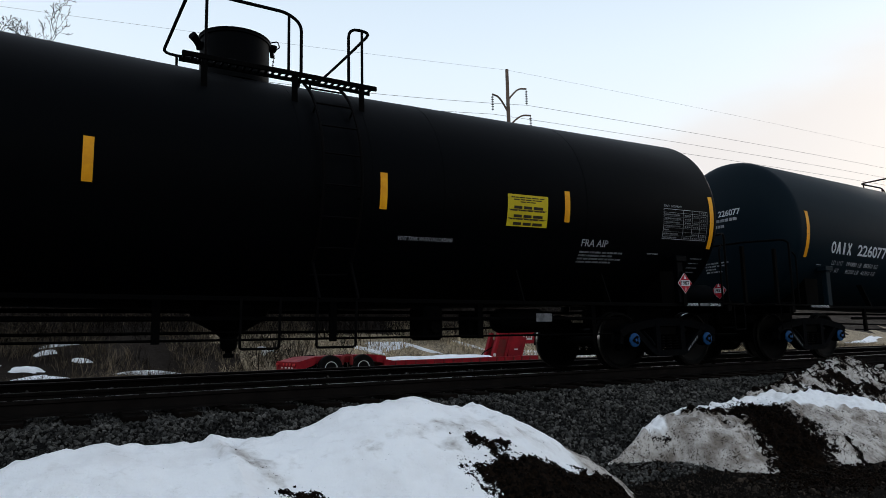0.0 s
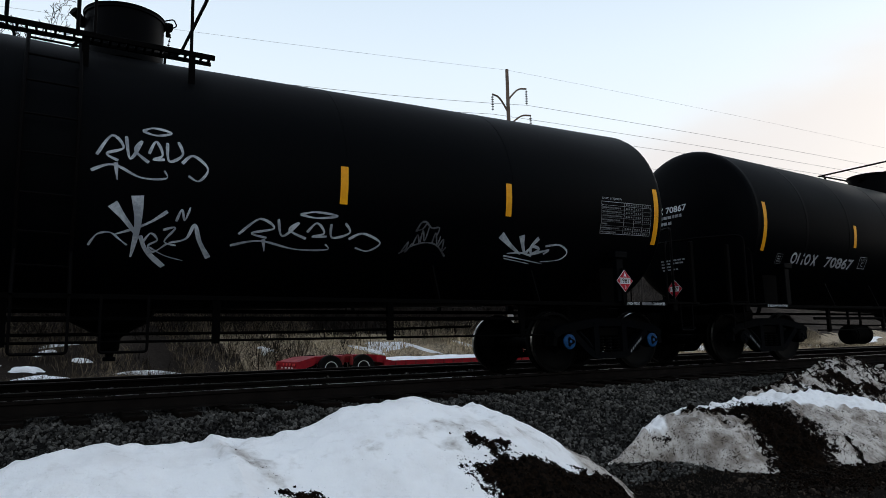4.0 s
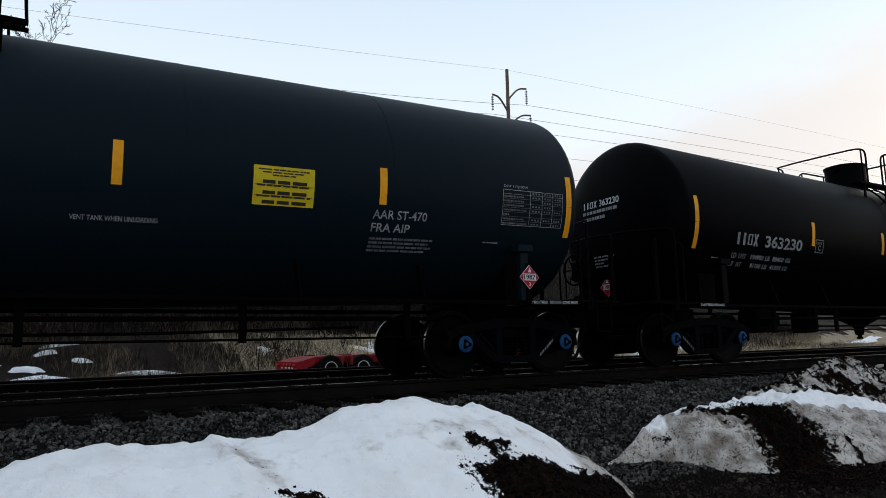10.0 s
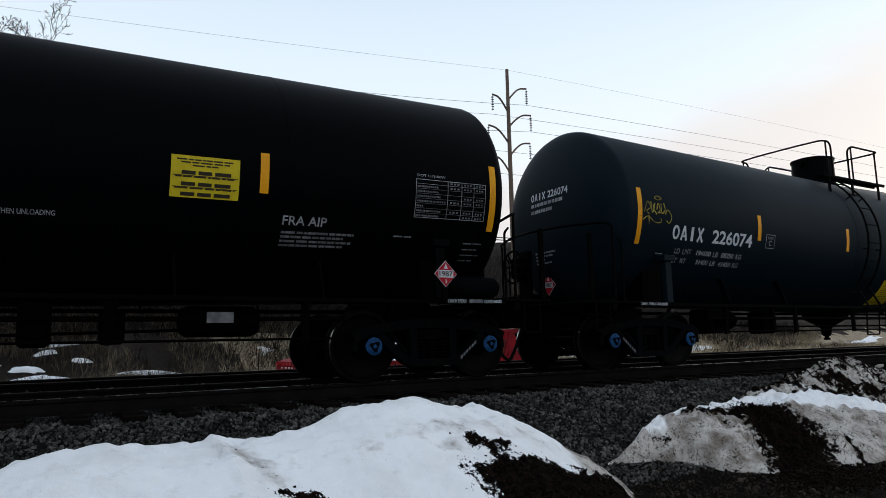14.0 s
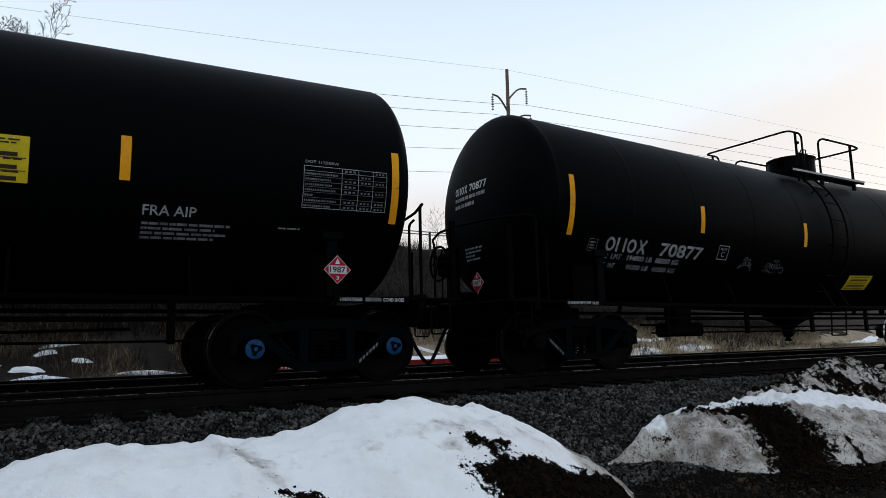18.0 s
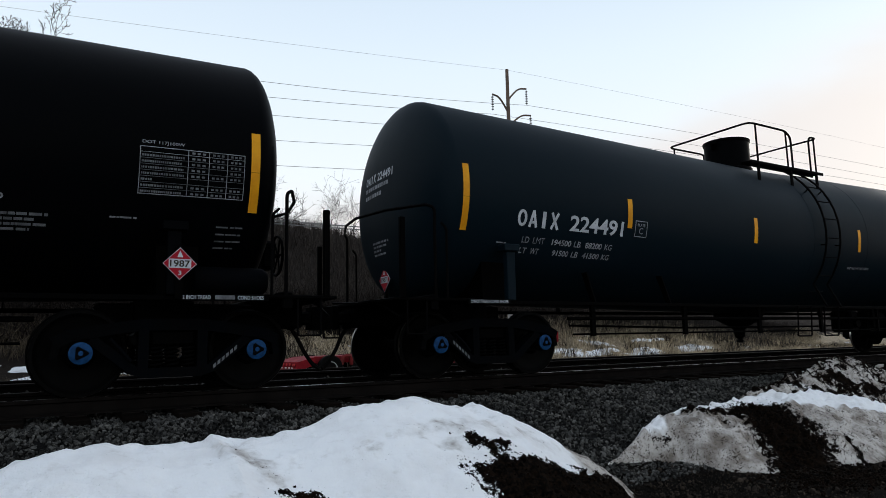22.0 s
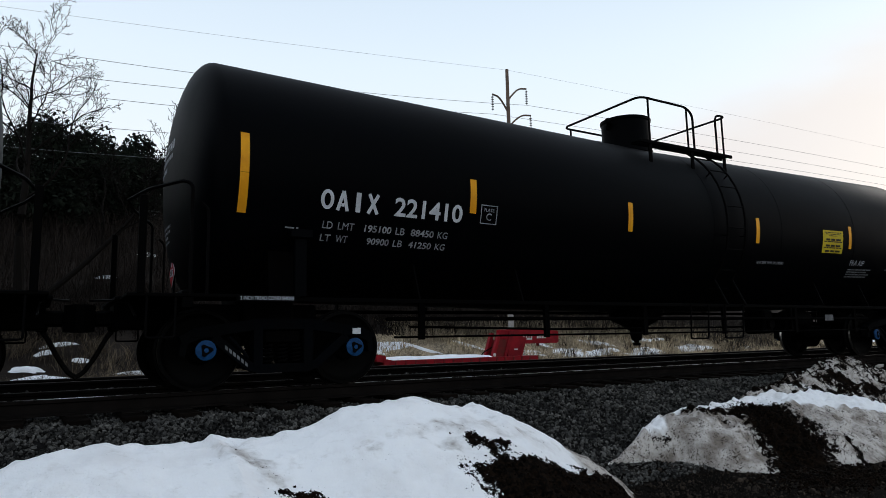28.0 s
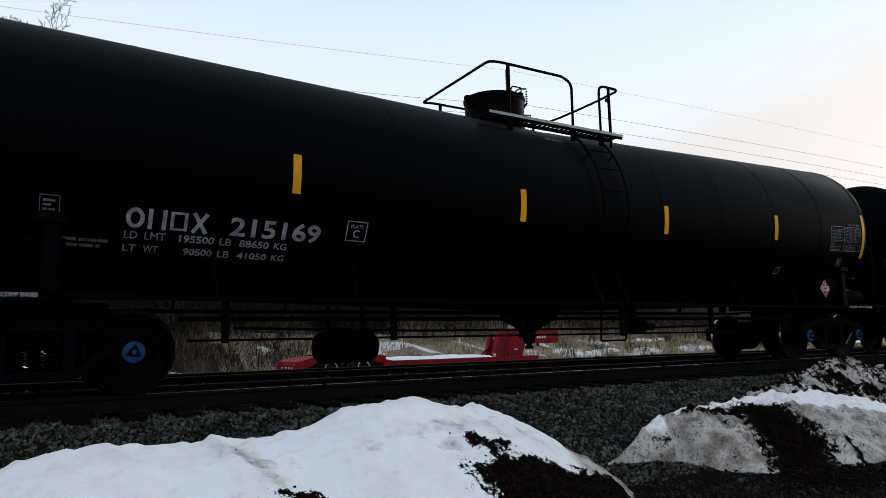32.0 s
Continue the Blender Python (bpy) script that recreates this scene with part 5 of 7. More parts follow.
        for k in range(6):
            part("spoke", g(rod((8.64, 0.48, 1.76), (8.62, 0.48 + 0.27 * math.cos(k * 1.0472), 1.76 + 0.27 * math.sin(k * 1.0472)), 0.014, 5)), STEEL_BLACK, wheel)


def side_rails(car):
    for s in (-1, 1):
        y = s * 1.43
        part("side_sill", join(box(-7.5, 7.5, min(y, y - s * 0.05), max(y, y - s * 0.05), 0.985, 1.035, 0.006), box(-7.5, 7.5, min(y - s * 0.01, y - s * 0.09), max(y - s * 0.01, y - s * 0.09), 1.028, 1.04)), STEEL_BLACK, car, "long side rail")
        for u in (-5.35, -3.7, 3.7, 5.35):
            part("brace", loft([[(u - 0.012, y, 1.03), (u + 0.012, y, 1.03), (u + 0.012, y - s * 0.10, 1.03), (u - 0.012, y - s * 0.10, 1.03)], [(u - 0.012, s * 1.26, 1.50), (u + 0.012, s * 1.26, 1.50), (u + 0.012, s * 1.15, 1.50), (u - 0.012, s * 1.15, 1.50)]]), STEEL_BLACK, car, "", 0)


def under_gear(car, kind, mirror):
    pipe_y = -1.18
    part("brake_pipe", bent([(-5.7, pipe_y, 0.80), (5.7, pipe_y, 0.80)], 0.028, 7), STEEL_BLACK, car)
    part("safety_rail", bent([(-5.6, pipe_y, 0.565), (5.6, pipe_y, 0.565)], 0.016, 6), STEEL_BLACK, car)
    for u in (-5.2, -3.1, -1.05, 0.95, 3.1, 5.2):
        part("hanger", box(u - 0.04, u + 0.04, pipe_y - 0.025, pipe_y + 0.025, 0.53, 1.0), STEEL_BLACK, car, "", 0)
    outlet = part("bottom_outlet", join(turned([(0.07, 0.44), (0.10, 0.48), (0.115, 0.62), (0.22, 0.70), (0.44, 0.82), (0.52, 1.0)], 20), turned([(0.04, 0.37), (0.05, 0.45)], 12)), STEEL_BLACK, car, "bottom outlet skid and valve")
    part("valve_cap", turned([(0.0, 0.35), (0.07, 0.355), (0.07, 0.40), (0.04, 0.41)], 12), SIDEFRAME, outlet)
    part("brake_lever", bent([(-4.9, -0.3, 0.72), (-2.3, -0.45, 0.66), (2.2, -0.45, 0.66), (4.9, -0.3, 0.72)], 0.02, 6), STEEL_BLACK, car)
    if kind == 3:
        du = 3.40 if mirror else -3.62
        part("air_reservoir", turned([(0.02, -0.42), (0.15, -0.40), (0.20, -0.33), (0.20, 0.33), (0.15, 0.40), (0.02, 0.42)], 20, "x", (du, -0.85, 0.46)), STEEL_BLACK, car, "air reservoir drum")
        for k in (-0.24, 0.24):
            part("drum_strap", turned([(0.205, -0.02), (0.212, -0.018), (0.212, 0.018), (0.205, 0.02)], 20, "x", (du + k, -0.85, 0.46)), STEEL_BLACK, car)
            part("drum_hanger", box(du + k - 0.02, du + k + 0.02, -0.87, -0.83, 0.64, 1.0), STEEL_BLACK, car, "", 0)
        part("control_valve", join(box(-4.9, -4.05, -1.0, -0.6, 0.50, 0.74, 0.04), box(-4.7, -4.3, -0.95, -0.65, 0.72, 1.0, 0.03)) if mirror else join(box(1.38, 1.72, -1.0, -0.7, 0.58, 0.78, 0.03), rod((1.72, -0.85, 0.68), (2.0, -0.85, 0.68), 0.06, 10), box(1.48, 1.60, -0.9, -0.75, 0.76, 1.0, 0.02)), STEEL_BLACK, car, "brake control valve")
    else:
        d = 1 if kind == 1 else -1
        g = (lambda k: k) if d > 0 else flip_x
        part("control_valve", g(join(box(2.30, 2.60, -1.05, -0.6, 0.52, 0.98, 0.04), rod((2.45, -1.05, 0.70), (2.45, -1.12, 0.70), 0.09, 10))) if d > 0 else g(join(box(5.03, 5.50, -1.05, -0.6, 0.54, 0.98, 0.04), rod((5.2, -1.05, 0.74), (5.2, -1.12, 0.74), 0.10, 10))), STEEL_BLACK, car, "brake control valve")
        part("pipe_bracket", g(join(box(3.04, 3.28, -1.02, -0.7, 0.54, 0.9, 0.03), box(3.12, 3.2, -1.08, -1.02, 0.60, 1.0, 0.01)) if d > 0 else join(box(3.48, 3.86, -1.04, -0.65, 0.52, 0.95, 0.04), box(3.6, 3.7, -1.10, -1.02, 0.60, 1.0, 0.01))), STEEL_BLACK, car, "valve bracket with fittings")
        part("air_reservoir", turned([(0.02, -0.5), (0.15, -0.46), (0.19, -0.38), (0.19, 0.38), (0.15, 0.46), (0.02, 0.5)], 18, "x", (d * 4.4, -0.35, 0.80)), STEEL_BLACK, car, "air reservoir drum")
        if kind == 1:
            part("test_tag", box(4.07, 4.36, -1.215, -1.208, 0.755, 0.875), DIM_STENCIL, car, "pale metal badge plate", 0)
    for u, w in (((0.26, 0.52),) if kind == 3 and not mirror else ((-0.78, 0.52),) if kind == 3 else ((-0.22, 0.44), (0.66, 0.49)) if kind == 1 else ((-0.22, 0.44), (-0.98, 0.48))):
        part("ladder_stirrup", bent([(u, -1.44, 1.02), (u, -1.40, 0.46), (u + w, -1.40, 0.46), (u + w, -1.44, 1.02)], 0.016, 6, 0.04), PIPE, car, "", 30)


def ladder(car, u0, u1, top):
    """Rungs that curve up the shell to the platform."""
    for u in (u0, u1):
        pts = [on_tank(u, s, 0.10) for s in [-1.45 + k * (top + 1.45) / 14 for k in range(15)]]
        part("ladder_rail", bent([(u, -1.50, 1.02)] + pts[2:], 0.020, 6), PIPE, car)
    k = 0
    while -1.2 + k * 0.36 < top:
        s = -1.2 + k * 0.36
        a, b = on_tank(u0, s, 0.10), on_tank(u1, s, 0.10)
        part("rung", rod(a, b, 0.012, 6), PIPE, car, "", 30)
        k += 1
    for s in (-0.25, 0.9):
        for u in (u0, u1):
            part("ladder_bracket", rod(on_tank(u, s, 0.0), on_tank(u, s, 0.105), 0.014, 5), PIPE, car, "", 30)


def manway(car, u, y, r, z0, z1):
    dome = part("manway", turned([(r + 0.03, z0), (r + 0.03, z0 + 0.05), (r, z0 + 0.06), (r, z1 - 0.06), (r + 0.018, z1 - 0.055), (r + 0.018, z1 - 0.025)], 40, "z", (u, y, 0)), PAINT_BLACK, car, "round housing over the fittings")
    part("lid", turned([(r + 0.024, z1 - 0.025), (r + 0.024, z1 - 0.006), (r * 0.92, z1 + 0.012), (0.0, z1 + 0.03)], 40, "z", (u, y, 0)), STEEL_BLACK, dome, "flat hinged lid")
    x = u + r
    part("hinge", join(box(x - 0.02, x + 0.10, y - 0.09, y + 0.01, z1 - 0.06, z1 + 0.03, 0.012), box(x + 0.02, x + 0.07, y - 0.06, y - 0.02, z1 - 0.15, z1 - 0.05, 0.01), rod((x + 0.07, y - 0.13, z1 - 0.02), (x + 0.07, y + 0.05, z1 - 0.02), 0.022, 8)), STEEL_BLACK, dome, "lid hinge")
    part("lid_handle", bent([(x - 0.04, y - 0.10, z1 + 0.02), (x + 0.10, y - 0.12, z1 + 0.07), (x + 0.15, y - 0.06, z1 + 0.01), (x + 0.08, y - 0.02, z1 - 0.02)], 0.009, 5, 0.03), STEEL_BLACK, dome, "bent wire handle")
    for k in range(6):
        part("chain_link", turned([(0.010, -0.004), (0.016, 0.0), (0.010, 0.004)], 6, "y" if k % 2 else "x", (x + 0.075 - 0.004 * k, y - 0.05, z1 - 0.12 - 0.028 * k)), STEEL_BLACK, dome)
    part("latch", join(rod((u - r - 0.10, y - 0.10, z1 - 0.10), (u - r - 0.02, y - 0.02, z1 - 0.16), 0.045, 10), rod((u - r - 0.13, y - 0.12, z1 - 0.085), (u - r - 0.09, y - 0.09, z1 - 0.105), 0.055, 10), box(u - r - 0.05, u - r + 0.01, y - 0.05, y + 0.03, z1 - 0.22, z1 - 0.10, 0.012)), STEEL_BLACK, dome, "round screw latch")


def walkway(car, g, u0, u1, y0, y1, z0, z1, edge, label):
    """Open grating: two edge channels and thin cross bars between them, with serrated slats."""
    deck = part("platform", g(box(u0, u1, y0, y0 + 0.03, z0, z1, 0.004)), STEEL_BLACK, car, label, 0)
    part("inner_channel", g(box(u0, u1, y1 - 0.02, y1, z0 + 0.01, z1, 0.004)), STEEL_BLACK, deck, "", 0)
    n = int((u1 - u0) / 0.085) if y0 < 0 else 0
    cross = mesh_of("grating_bar", box(-0.012, 0.012, y0 + 0.03, y1 - 0.02, z1 - 0.028, z1 - 0.004), STEEL_BLACK, 0)
    for k in range(n):
        u = u0 + (u1 - u0) * (k + 0.5) / n
        part("grating_bar", cross, STEEL_BLACK, deck).matrix_local = pose(u * (-1 if g is flip_x else 1), 0, 0)
    if edge:
        part("edge_strip", g(box(u0, u1, y0 - 0.010 if y0 < 0 else y1, y0 if y0 < 0 else y1 + 0.010, z1 - 0.03, z1 + 0.012)), GALV, deck, "pale worn edge strip", 0)
    return deck


def platform_low(car, mirror):
    """Working platform on the shell's shoulders round the manway, with pipe rails; mirrored on some cars."""
    g = flip_x if mirror else (lambda k: k)
    for s in (-1, 1):
        y0, y1 = (-1.18, -0.94) if s < 0 else (0.62, 0.86)
        deck = walkway(car, g, -0.87, 1.57, y0, y1, 3.795, 3.855, False, "open grating walkway")
        y = -1.15 if s < 0 else 0.82
        z = 3.40 if s < 0 else 3.74
        for u in (-0.62, 0.46, 1.36):
            part("bracket", g(box(u - 0.035, u + 0.035, y - 0.012, y + 0.012, z, 3.81)), STEEL_BLACK, deck, "", 0)
        part("handrail", g(bent([(-0.80, 0.0, 4.615), (-0.80, y, 4.615), (0.36, y, 4.61), (0.54, y, 4.50), (0.54, y, 3.80)], 0.021, 7, 0.17)), PIPE, car, "pipe handrail")
        part("rail_post", g(rod((-0.61, y, 3.74), (-0.61, y, 4.61), 0.019, 7)), PIPE, car)
        part("rail_post", g(rod((0.38, y, 3.80), (0.38, y, 4.60), 0.018, 7)), PIPE, car)
        part("rail_post", g(bent([(1.18, y, 3.82), (1.18, y, 4.60), (1.50, y, 4.60), (1.52, y * 0.4, 4.61), (1.52, 0.0, 4.61)], 0.020, 7, 0.14)), PIPE, car, "looped handrail post")
        part("rail_post", g(rod((1.37, y, 3.70), (1.37, y, 4.60), 0.018, 7)), PIPE, car)


def platform_high(car, mirror):
    """Older style: pale-edged grating on both shoulders and tall pipe rails that cross over at both ends."""
    g = flip_x if mirror else (lambda k: k)
    for s in (-1, 1):
        y0, y1 = (-1.18, -0.92) if s < 0 else (0.62, 0.88)
        deck = walkway(car, g, -1.50, 1.20, y0, y1, 3.765, 3.83, True, "open grating walkway")
        y = -1.15 if s < 0 else 0.84
        for u in (-1.11, 0.14, 0.74):
            part("bracket", g(box(u - 0.045, u + 0.045, y - 0.02, y + 0.02, 3.60 if s < 0 else 3.70, 3.78)), STEEL_BLACK, deck, "", 0)
        part("handrail", g(bent([(-1.47, 0.0, 4.60), (-1.47, y, 4.60), (-1.28, y, 4.63), (-0.02, y, 4.635), (0.15, y, 4.54), (0.14, y, 3.80)], 0.022, 7, 0.17)), PIPE, car, "pipe handrail")
        part("rail_post", g(rod((-1.11, y, 3.66), (-1.11, y, 4.64), 0.030, 7)), PIPE, car)
        part("rail_post", g(bent([(0.74, y, 3.82), (0.74, y, 4.63), (1.21, y, 4.63), (1.24, y * 0.4, 4.62), (1.24, 0.0, 4.62)], 0.021, 7, 0.13)), PIPE, car, "looped handrail post")
        part("rail_post", g(rod((0.96, y, 3.60), (0.96, y, 4.63), 0.026, 7)), PIPE, car)
        part("post_clamp", g(box(0.90, 0.96, y - 0.035, y + 0.03, 4.38, 4.44, 0.006)), PIPE, car, "", 0)


def build_car(kind, mirror, paint, name_label, blue):
    """kind 1 and 2: modern jacketed cars, the second turned end for end; kind 3: the older style."""
    car = tagged(empty("tank_car"), name_label, "tank car", "freight train")
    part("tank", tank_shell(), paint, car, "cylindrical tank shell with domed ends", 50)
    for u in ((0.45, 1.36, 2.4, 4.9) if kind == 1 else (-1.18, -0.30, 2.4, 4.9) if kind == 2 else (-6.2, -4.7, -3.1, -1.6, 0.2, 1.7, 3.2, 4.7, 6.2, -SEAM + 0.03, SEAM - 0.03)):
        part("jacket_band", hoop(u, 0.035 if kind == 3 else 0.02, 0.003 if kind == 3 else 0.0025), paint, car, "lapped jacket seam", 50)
    side_rails(car)
    under_gear(car, kind, mirror)
    if kind == 3:
        ladder(car, *((-0.78, -0.26) if mirror else (0.26, 0.78)), 1.5)
        manway(car, -0.55 if not mirror else 0.72, 0.0, 0.50, 3.9, 4.52)
        platform_high(car, mirror)
        x = -0.40 if not mirror else 0.57
        part("lid_clamp", join(box(x - 0.16, x - 0.06, -0.42, -0.34, 4.52, 4.58, 0.01), box(x + 0.06, x + 0.16, -0.42, -0.34, 4.52, 4.58, 0.01), bent([(x - 0.10, -0.38, 4.56), (x - 0.06, -0.40, 4.66), (x + 0.12, -0.40, 4.66), (x + 0.14, -0.38, 4.60), (x + 0.10, -0.38, 4.55)], 0.012, 6, 0.03)), STEEL_BLACK, car, "clamp with a bent wire handle on the lid")
    else:
        ladder(car, *((-0.98, -0.50) if mirror else (0.66, 1.15)), 1.5)
        manway(car, -0.01 if not mirror else 0.01, -0.05, 0.45, 3.92, 4.60)
        platform_low(car, mirror)
    for d in (-1, 1):
        truck_frames(car, d * TRUCK_U)
        end_gear(car, d, (d > 0) != mirror, paint)
    for u in (-TRUCK_U - AXLE, -TRUCK_U + AXLE, TRUCK_U - AXLE, TRUCK_U + AXLE):
        wheelset(car, u, blue)
    return car


def diamond(car, u, y, z, r=0.170):
    def rhomb(k, dy):
        return [(u, y - dy, z - k), (u + k, y - dy, z), (u, y - dy, z + k), (u - k, y - dy, z)]
    plate = part("placard", loft([rhomb(r, 0), rhomb(r, 0.006)]), WHITE_PAINT, car, "diamond hazard placard", 0)
    part("red_field", (rhomb(r - 0.007, 0.009), [(0, 1, 2, 3)]), RED_PLACARD, plate, "red field", 0)
    part("number_band", ([(u - 0.112, y - 0.012, z - 0.048), (u + 0.112, y - 0.012, z - 0.048), (u + 0.112, y - 0.012, z + 0.048), (u - 0.112, y - 0.012, z + 0.048)], [(0, 1, 2, 3)]), WHITE_PAINT, plate, "white band", 0)
    part("number", word_flat("1987", u - 0.10, u + 0.10, z - 0.036, z + 0.036, y - 0.015), DECAL_INK, plate, "black number 1987", 0)
    part("class_number", word_flat("3", u - 0.016, u + 0.016, z - 0.122, z - 0.075, y - 0.013), WHITE_PAINT, plate, "white number 3", 0)
    part("flame", ([(u - 0.030, y - 0.013, z + 0.066), (u + 0.030, y - 0.013, z + 0.066), (u + 0.018, y - 0.013, z + 0.096), (u, y - 0.013, z + 0.136), (u - 0.018, y - 0.013, z + 0.096)], [(0, 1, 2, 3, 4)]), WHITE_PAINT, plate, "white flame mark", 0)


def plate_box(car, u0, u1, s0, s1):
    t = 0.013
    ob = part("clearance_box", join(decal(u0, u1, s0, s0 + t, 0.006), decal(u0, u1, s1 - t, s1, 0.006), decal(u0, u0 + t, s0 + t, s1 - t, 0.006), decal(u1 - t, u1, s0 + t, s1 - t, 0.006)), GREY_STENCIL, car, "boxed clearance mark", 0)
    w = u1 - u0
    part("lettering", word_on_tank("PLATE", u0 + w * 0.2, u1 - w * 0.2, s1 - 0.09, s1 - 0.045), GREY_STENCIL, ob, "", 0)
    part("lettering", word_on_tank("C", u0 + w * 0.34, u1 - w * 0.34, s0 + 0.05, s0 + 0.15), GREY_STENCIL, ob, "", 0)


def data_table(car, rng, u0, u1, s0, s1, title_at):
    """Inspection table: a wide column of item names, three of dates, eight rows between fine rules."""
    t, w = 0.008, u1 - u0
    ob = part("data_table", decal(u0, u1, s1 - t, s1, 0.006), GREY_STENCIL, car, "stencilled inspection table", 0)
    h = (s1 - s0) / 8
    for k in range(8):
        q = s0 + k * h
        part("rule", decal(u0, u1, q, q + (t if k == 0 else 0.0045), 0.006), GREY_STENCIL if k in (0, 7) else DIM_STENCIL, ob, "", 0)
    for k in (0.0, 0.44, 0.64, 0.82, 0.993):
        x = u0 + k * w
        part("rule", decal(x, x + 0.007, s0, s1, 0.0062), GREY_STENCIL, ob, "", 0)
    cells = []
    for k in range(8):
        q = s0 + h * (k + 0.30)
        if k < 7:
            u, end = u0 + 0.02, u0 + w * (0.12 if k == 2 else rng.uniform(0.30, 0.42))
            while u < end - 0.008:
                n = rng.uniform(0.012, 0.03)
                cells.append(decal(u, u + n * 0.70, q, q + h * 0.36, 0.006))
                u += n
        for a, b in ((0.47, 0.62), (0.67, 0.80), (0.85, 0.97)):
            if k != 2 and rng.random() < 0.85:
                for i in range(3):
                    x = u0 + w * (a + (b - a) * (i + 0.15) / 3)
                    cells.append(decal(x, x + w * (b - a) * 0.20, q, q + h * 0.36, 0.006))
    tagged(part("print", join(*cells), DIM_STENCIL, ob, "rows of small print", 0), kind="stuff")
    part("lettering", word_on_tank("DOT 117J100W", u0 + title_at, u0 + title_at + 0.42, s1 + 0.02, s1 + 0.065), GREY_STENCIL, ob, "", 0)


def emergency_notice(car, u0, u1, s0, s1, rng):
    """A yellow sheet: a heading of fine print, then three lines of bold bars between rules."""
    ob = part("notice", decal(u0, u1, s0, s1, 0.005), PLACARD_YELLOW, car, "yellow emergency notice", 0)
    h, w = s1 - s0, u1 - u0
    fine = [lines_of_bars(u0 + w * a, u0 + w * b, s0 + h * c, s0 + h * (c + 0.055), 1, rng, 1.0, 0.008) for a, b, c in ((0.08, 0.92, 0.88), (0.14, 0.86, 0.81), (0.3, 0.7, 0.74), (0.06, 0.94, 0.47), (0.06, 0.94, 0.20))]
    tagged(part("print", join(*fine), DECAL_INK, ob, "rows of fine dark print", 0), kind="stuff")
    for c in (0.55, 0.28, 0.04):
        for k in range(3):
            a = u0 + w * (0.15 + 0.24 * k)
            part("bold_bar", decal(a, a + w * (0.20 if k < 2 else 0.24), s0 + h * c, s0 + h * (c + 0.09), 0.008), DECAL_INK, ob, "", 0)
    for c in (0.535, 0.265):
        part("rule", decal(u0 + w * 0.03, u1 - w * 0.03, s0 + h * (c - 0.02), s0 + h * (c - 0.005), 0.008), DECAL_INK, ob, "", 0)


def notice(car, u0, u1, s0, s1, mat, rng, rows, label, shift=0.0):
    ob = part("notice", decal(u0, u1, s0, s1, 0.005, shift), mat, car, label, 0)
    rows_g = []
    h = (s1 - s0) / rows
    for k in range(rows):
        thick = (0.55 if k % 2 else 0.22) if rows < 10 else (0.30 if k % 3 else 0.16)
        a, b = (u0 + 0.06, u1 - 0.06) if k % 2 == 0 else (u0 + 0.10, u1 - 0.10)
        x = a
        sa = s0 + h * (k + 0.5 - thick / 2)
        while x < b - 0.02:
            w = min(b - x, rng.uniform(0.05, 0.12))
            off = shift * (sa - s0) / (s1 - s0)
            rows_g.append(decal(x + off, x + w * 0.8 + off, sa, sa + h * thick, 0.008))
            x += w
    tagged(part("print", join(*rows_g), DECAL_INK, ob, "rows of dark print", 0), kind="stuff")


def on_head(y, z, lift=0.006):
    """A point of the leading domed end, seen from outside."""
    rho = math.hypot(y, z - axis_z(SEAM)) / TANK_R
    return (-(SEAM + HEAD * max(0.0, 1 - rho ** 2) ** 0.4762) - lift, y, z)


def head_bar(y0, y1, z0, z1, lift=0.006):
    n = max(2, int(abs(y1 - y0) / 0.1) + 1)
    v = []
    for k in range(n):
        y = y0 + (y1 - y0) * k / (n - 1)
        v += [on_head(y, z0, lift), on_head(y, z1, lift)]
    return v, [(2 * k, 2 * k + 2, 2 * k + 3, 2 * k + 1) for k in range(n - 1)]


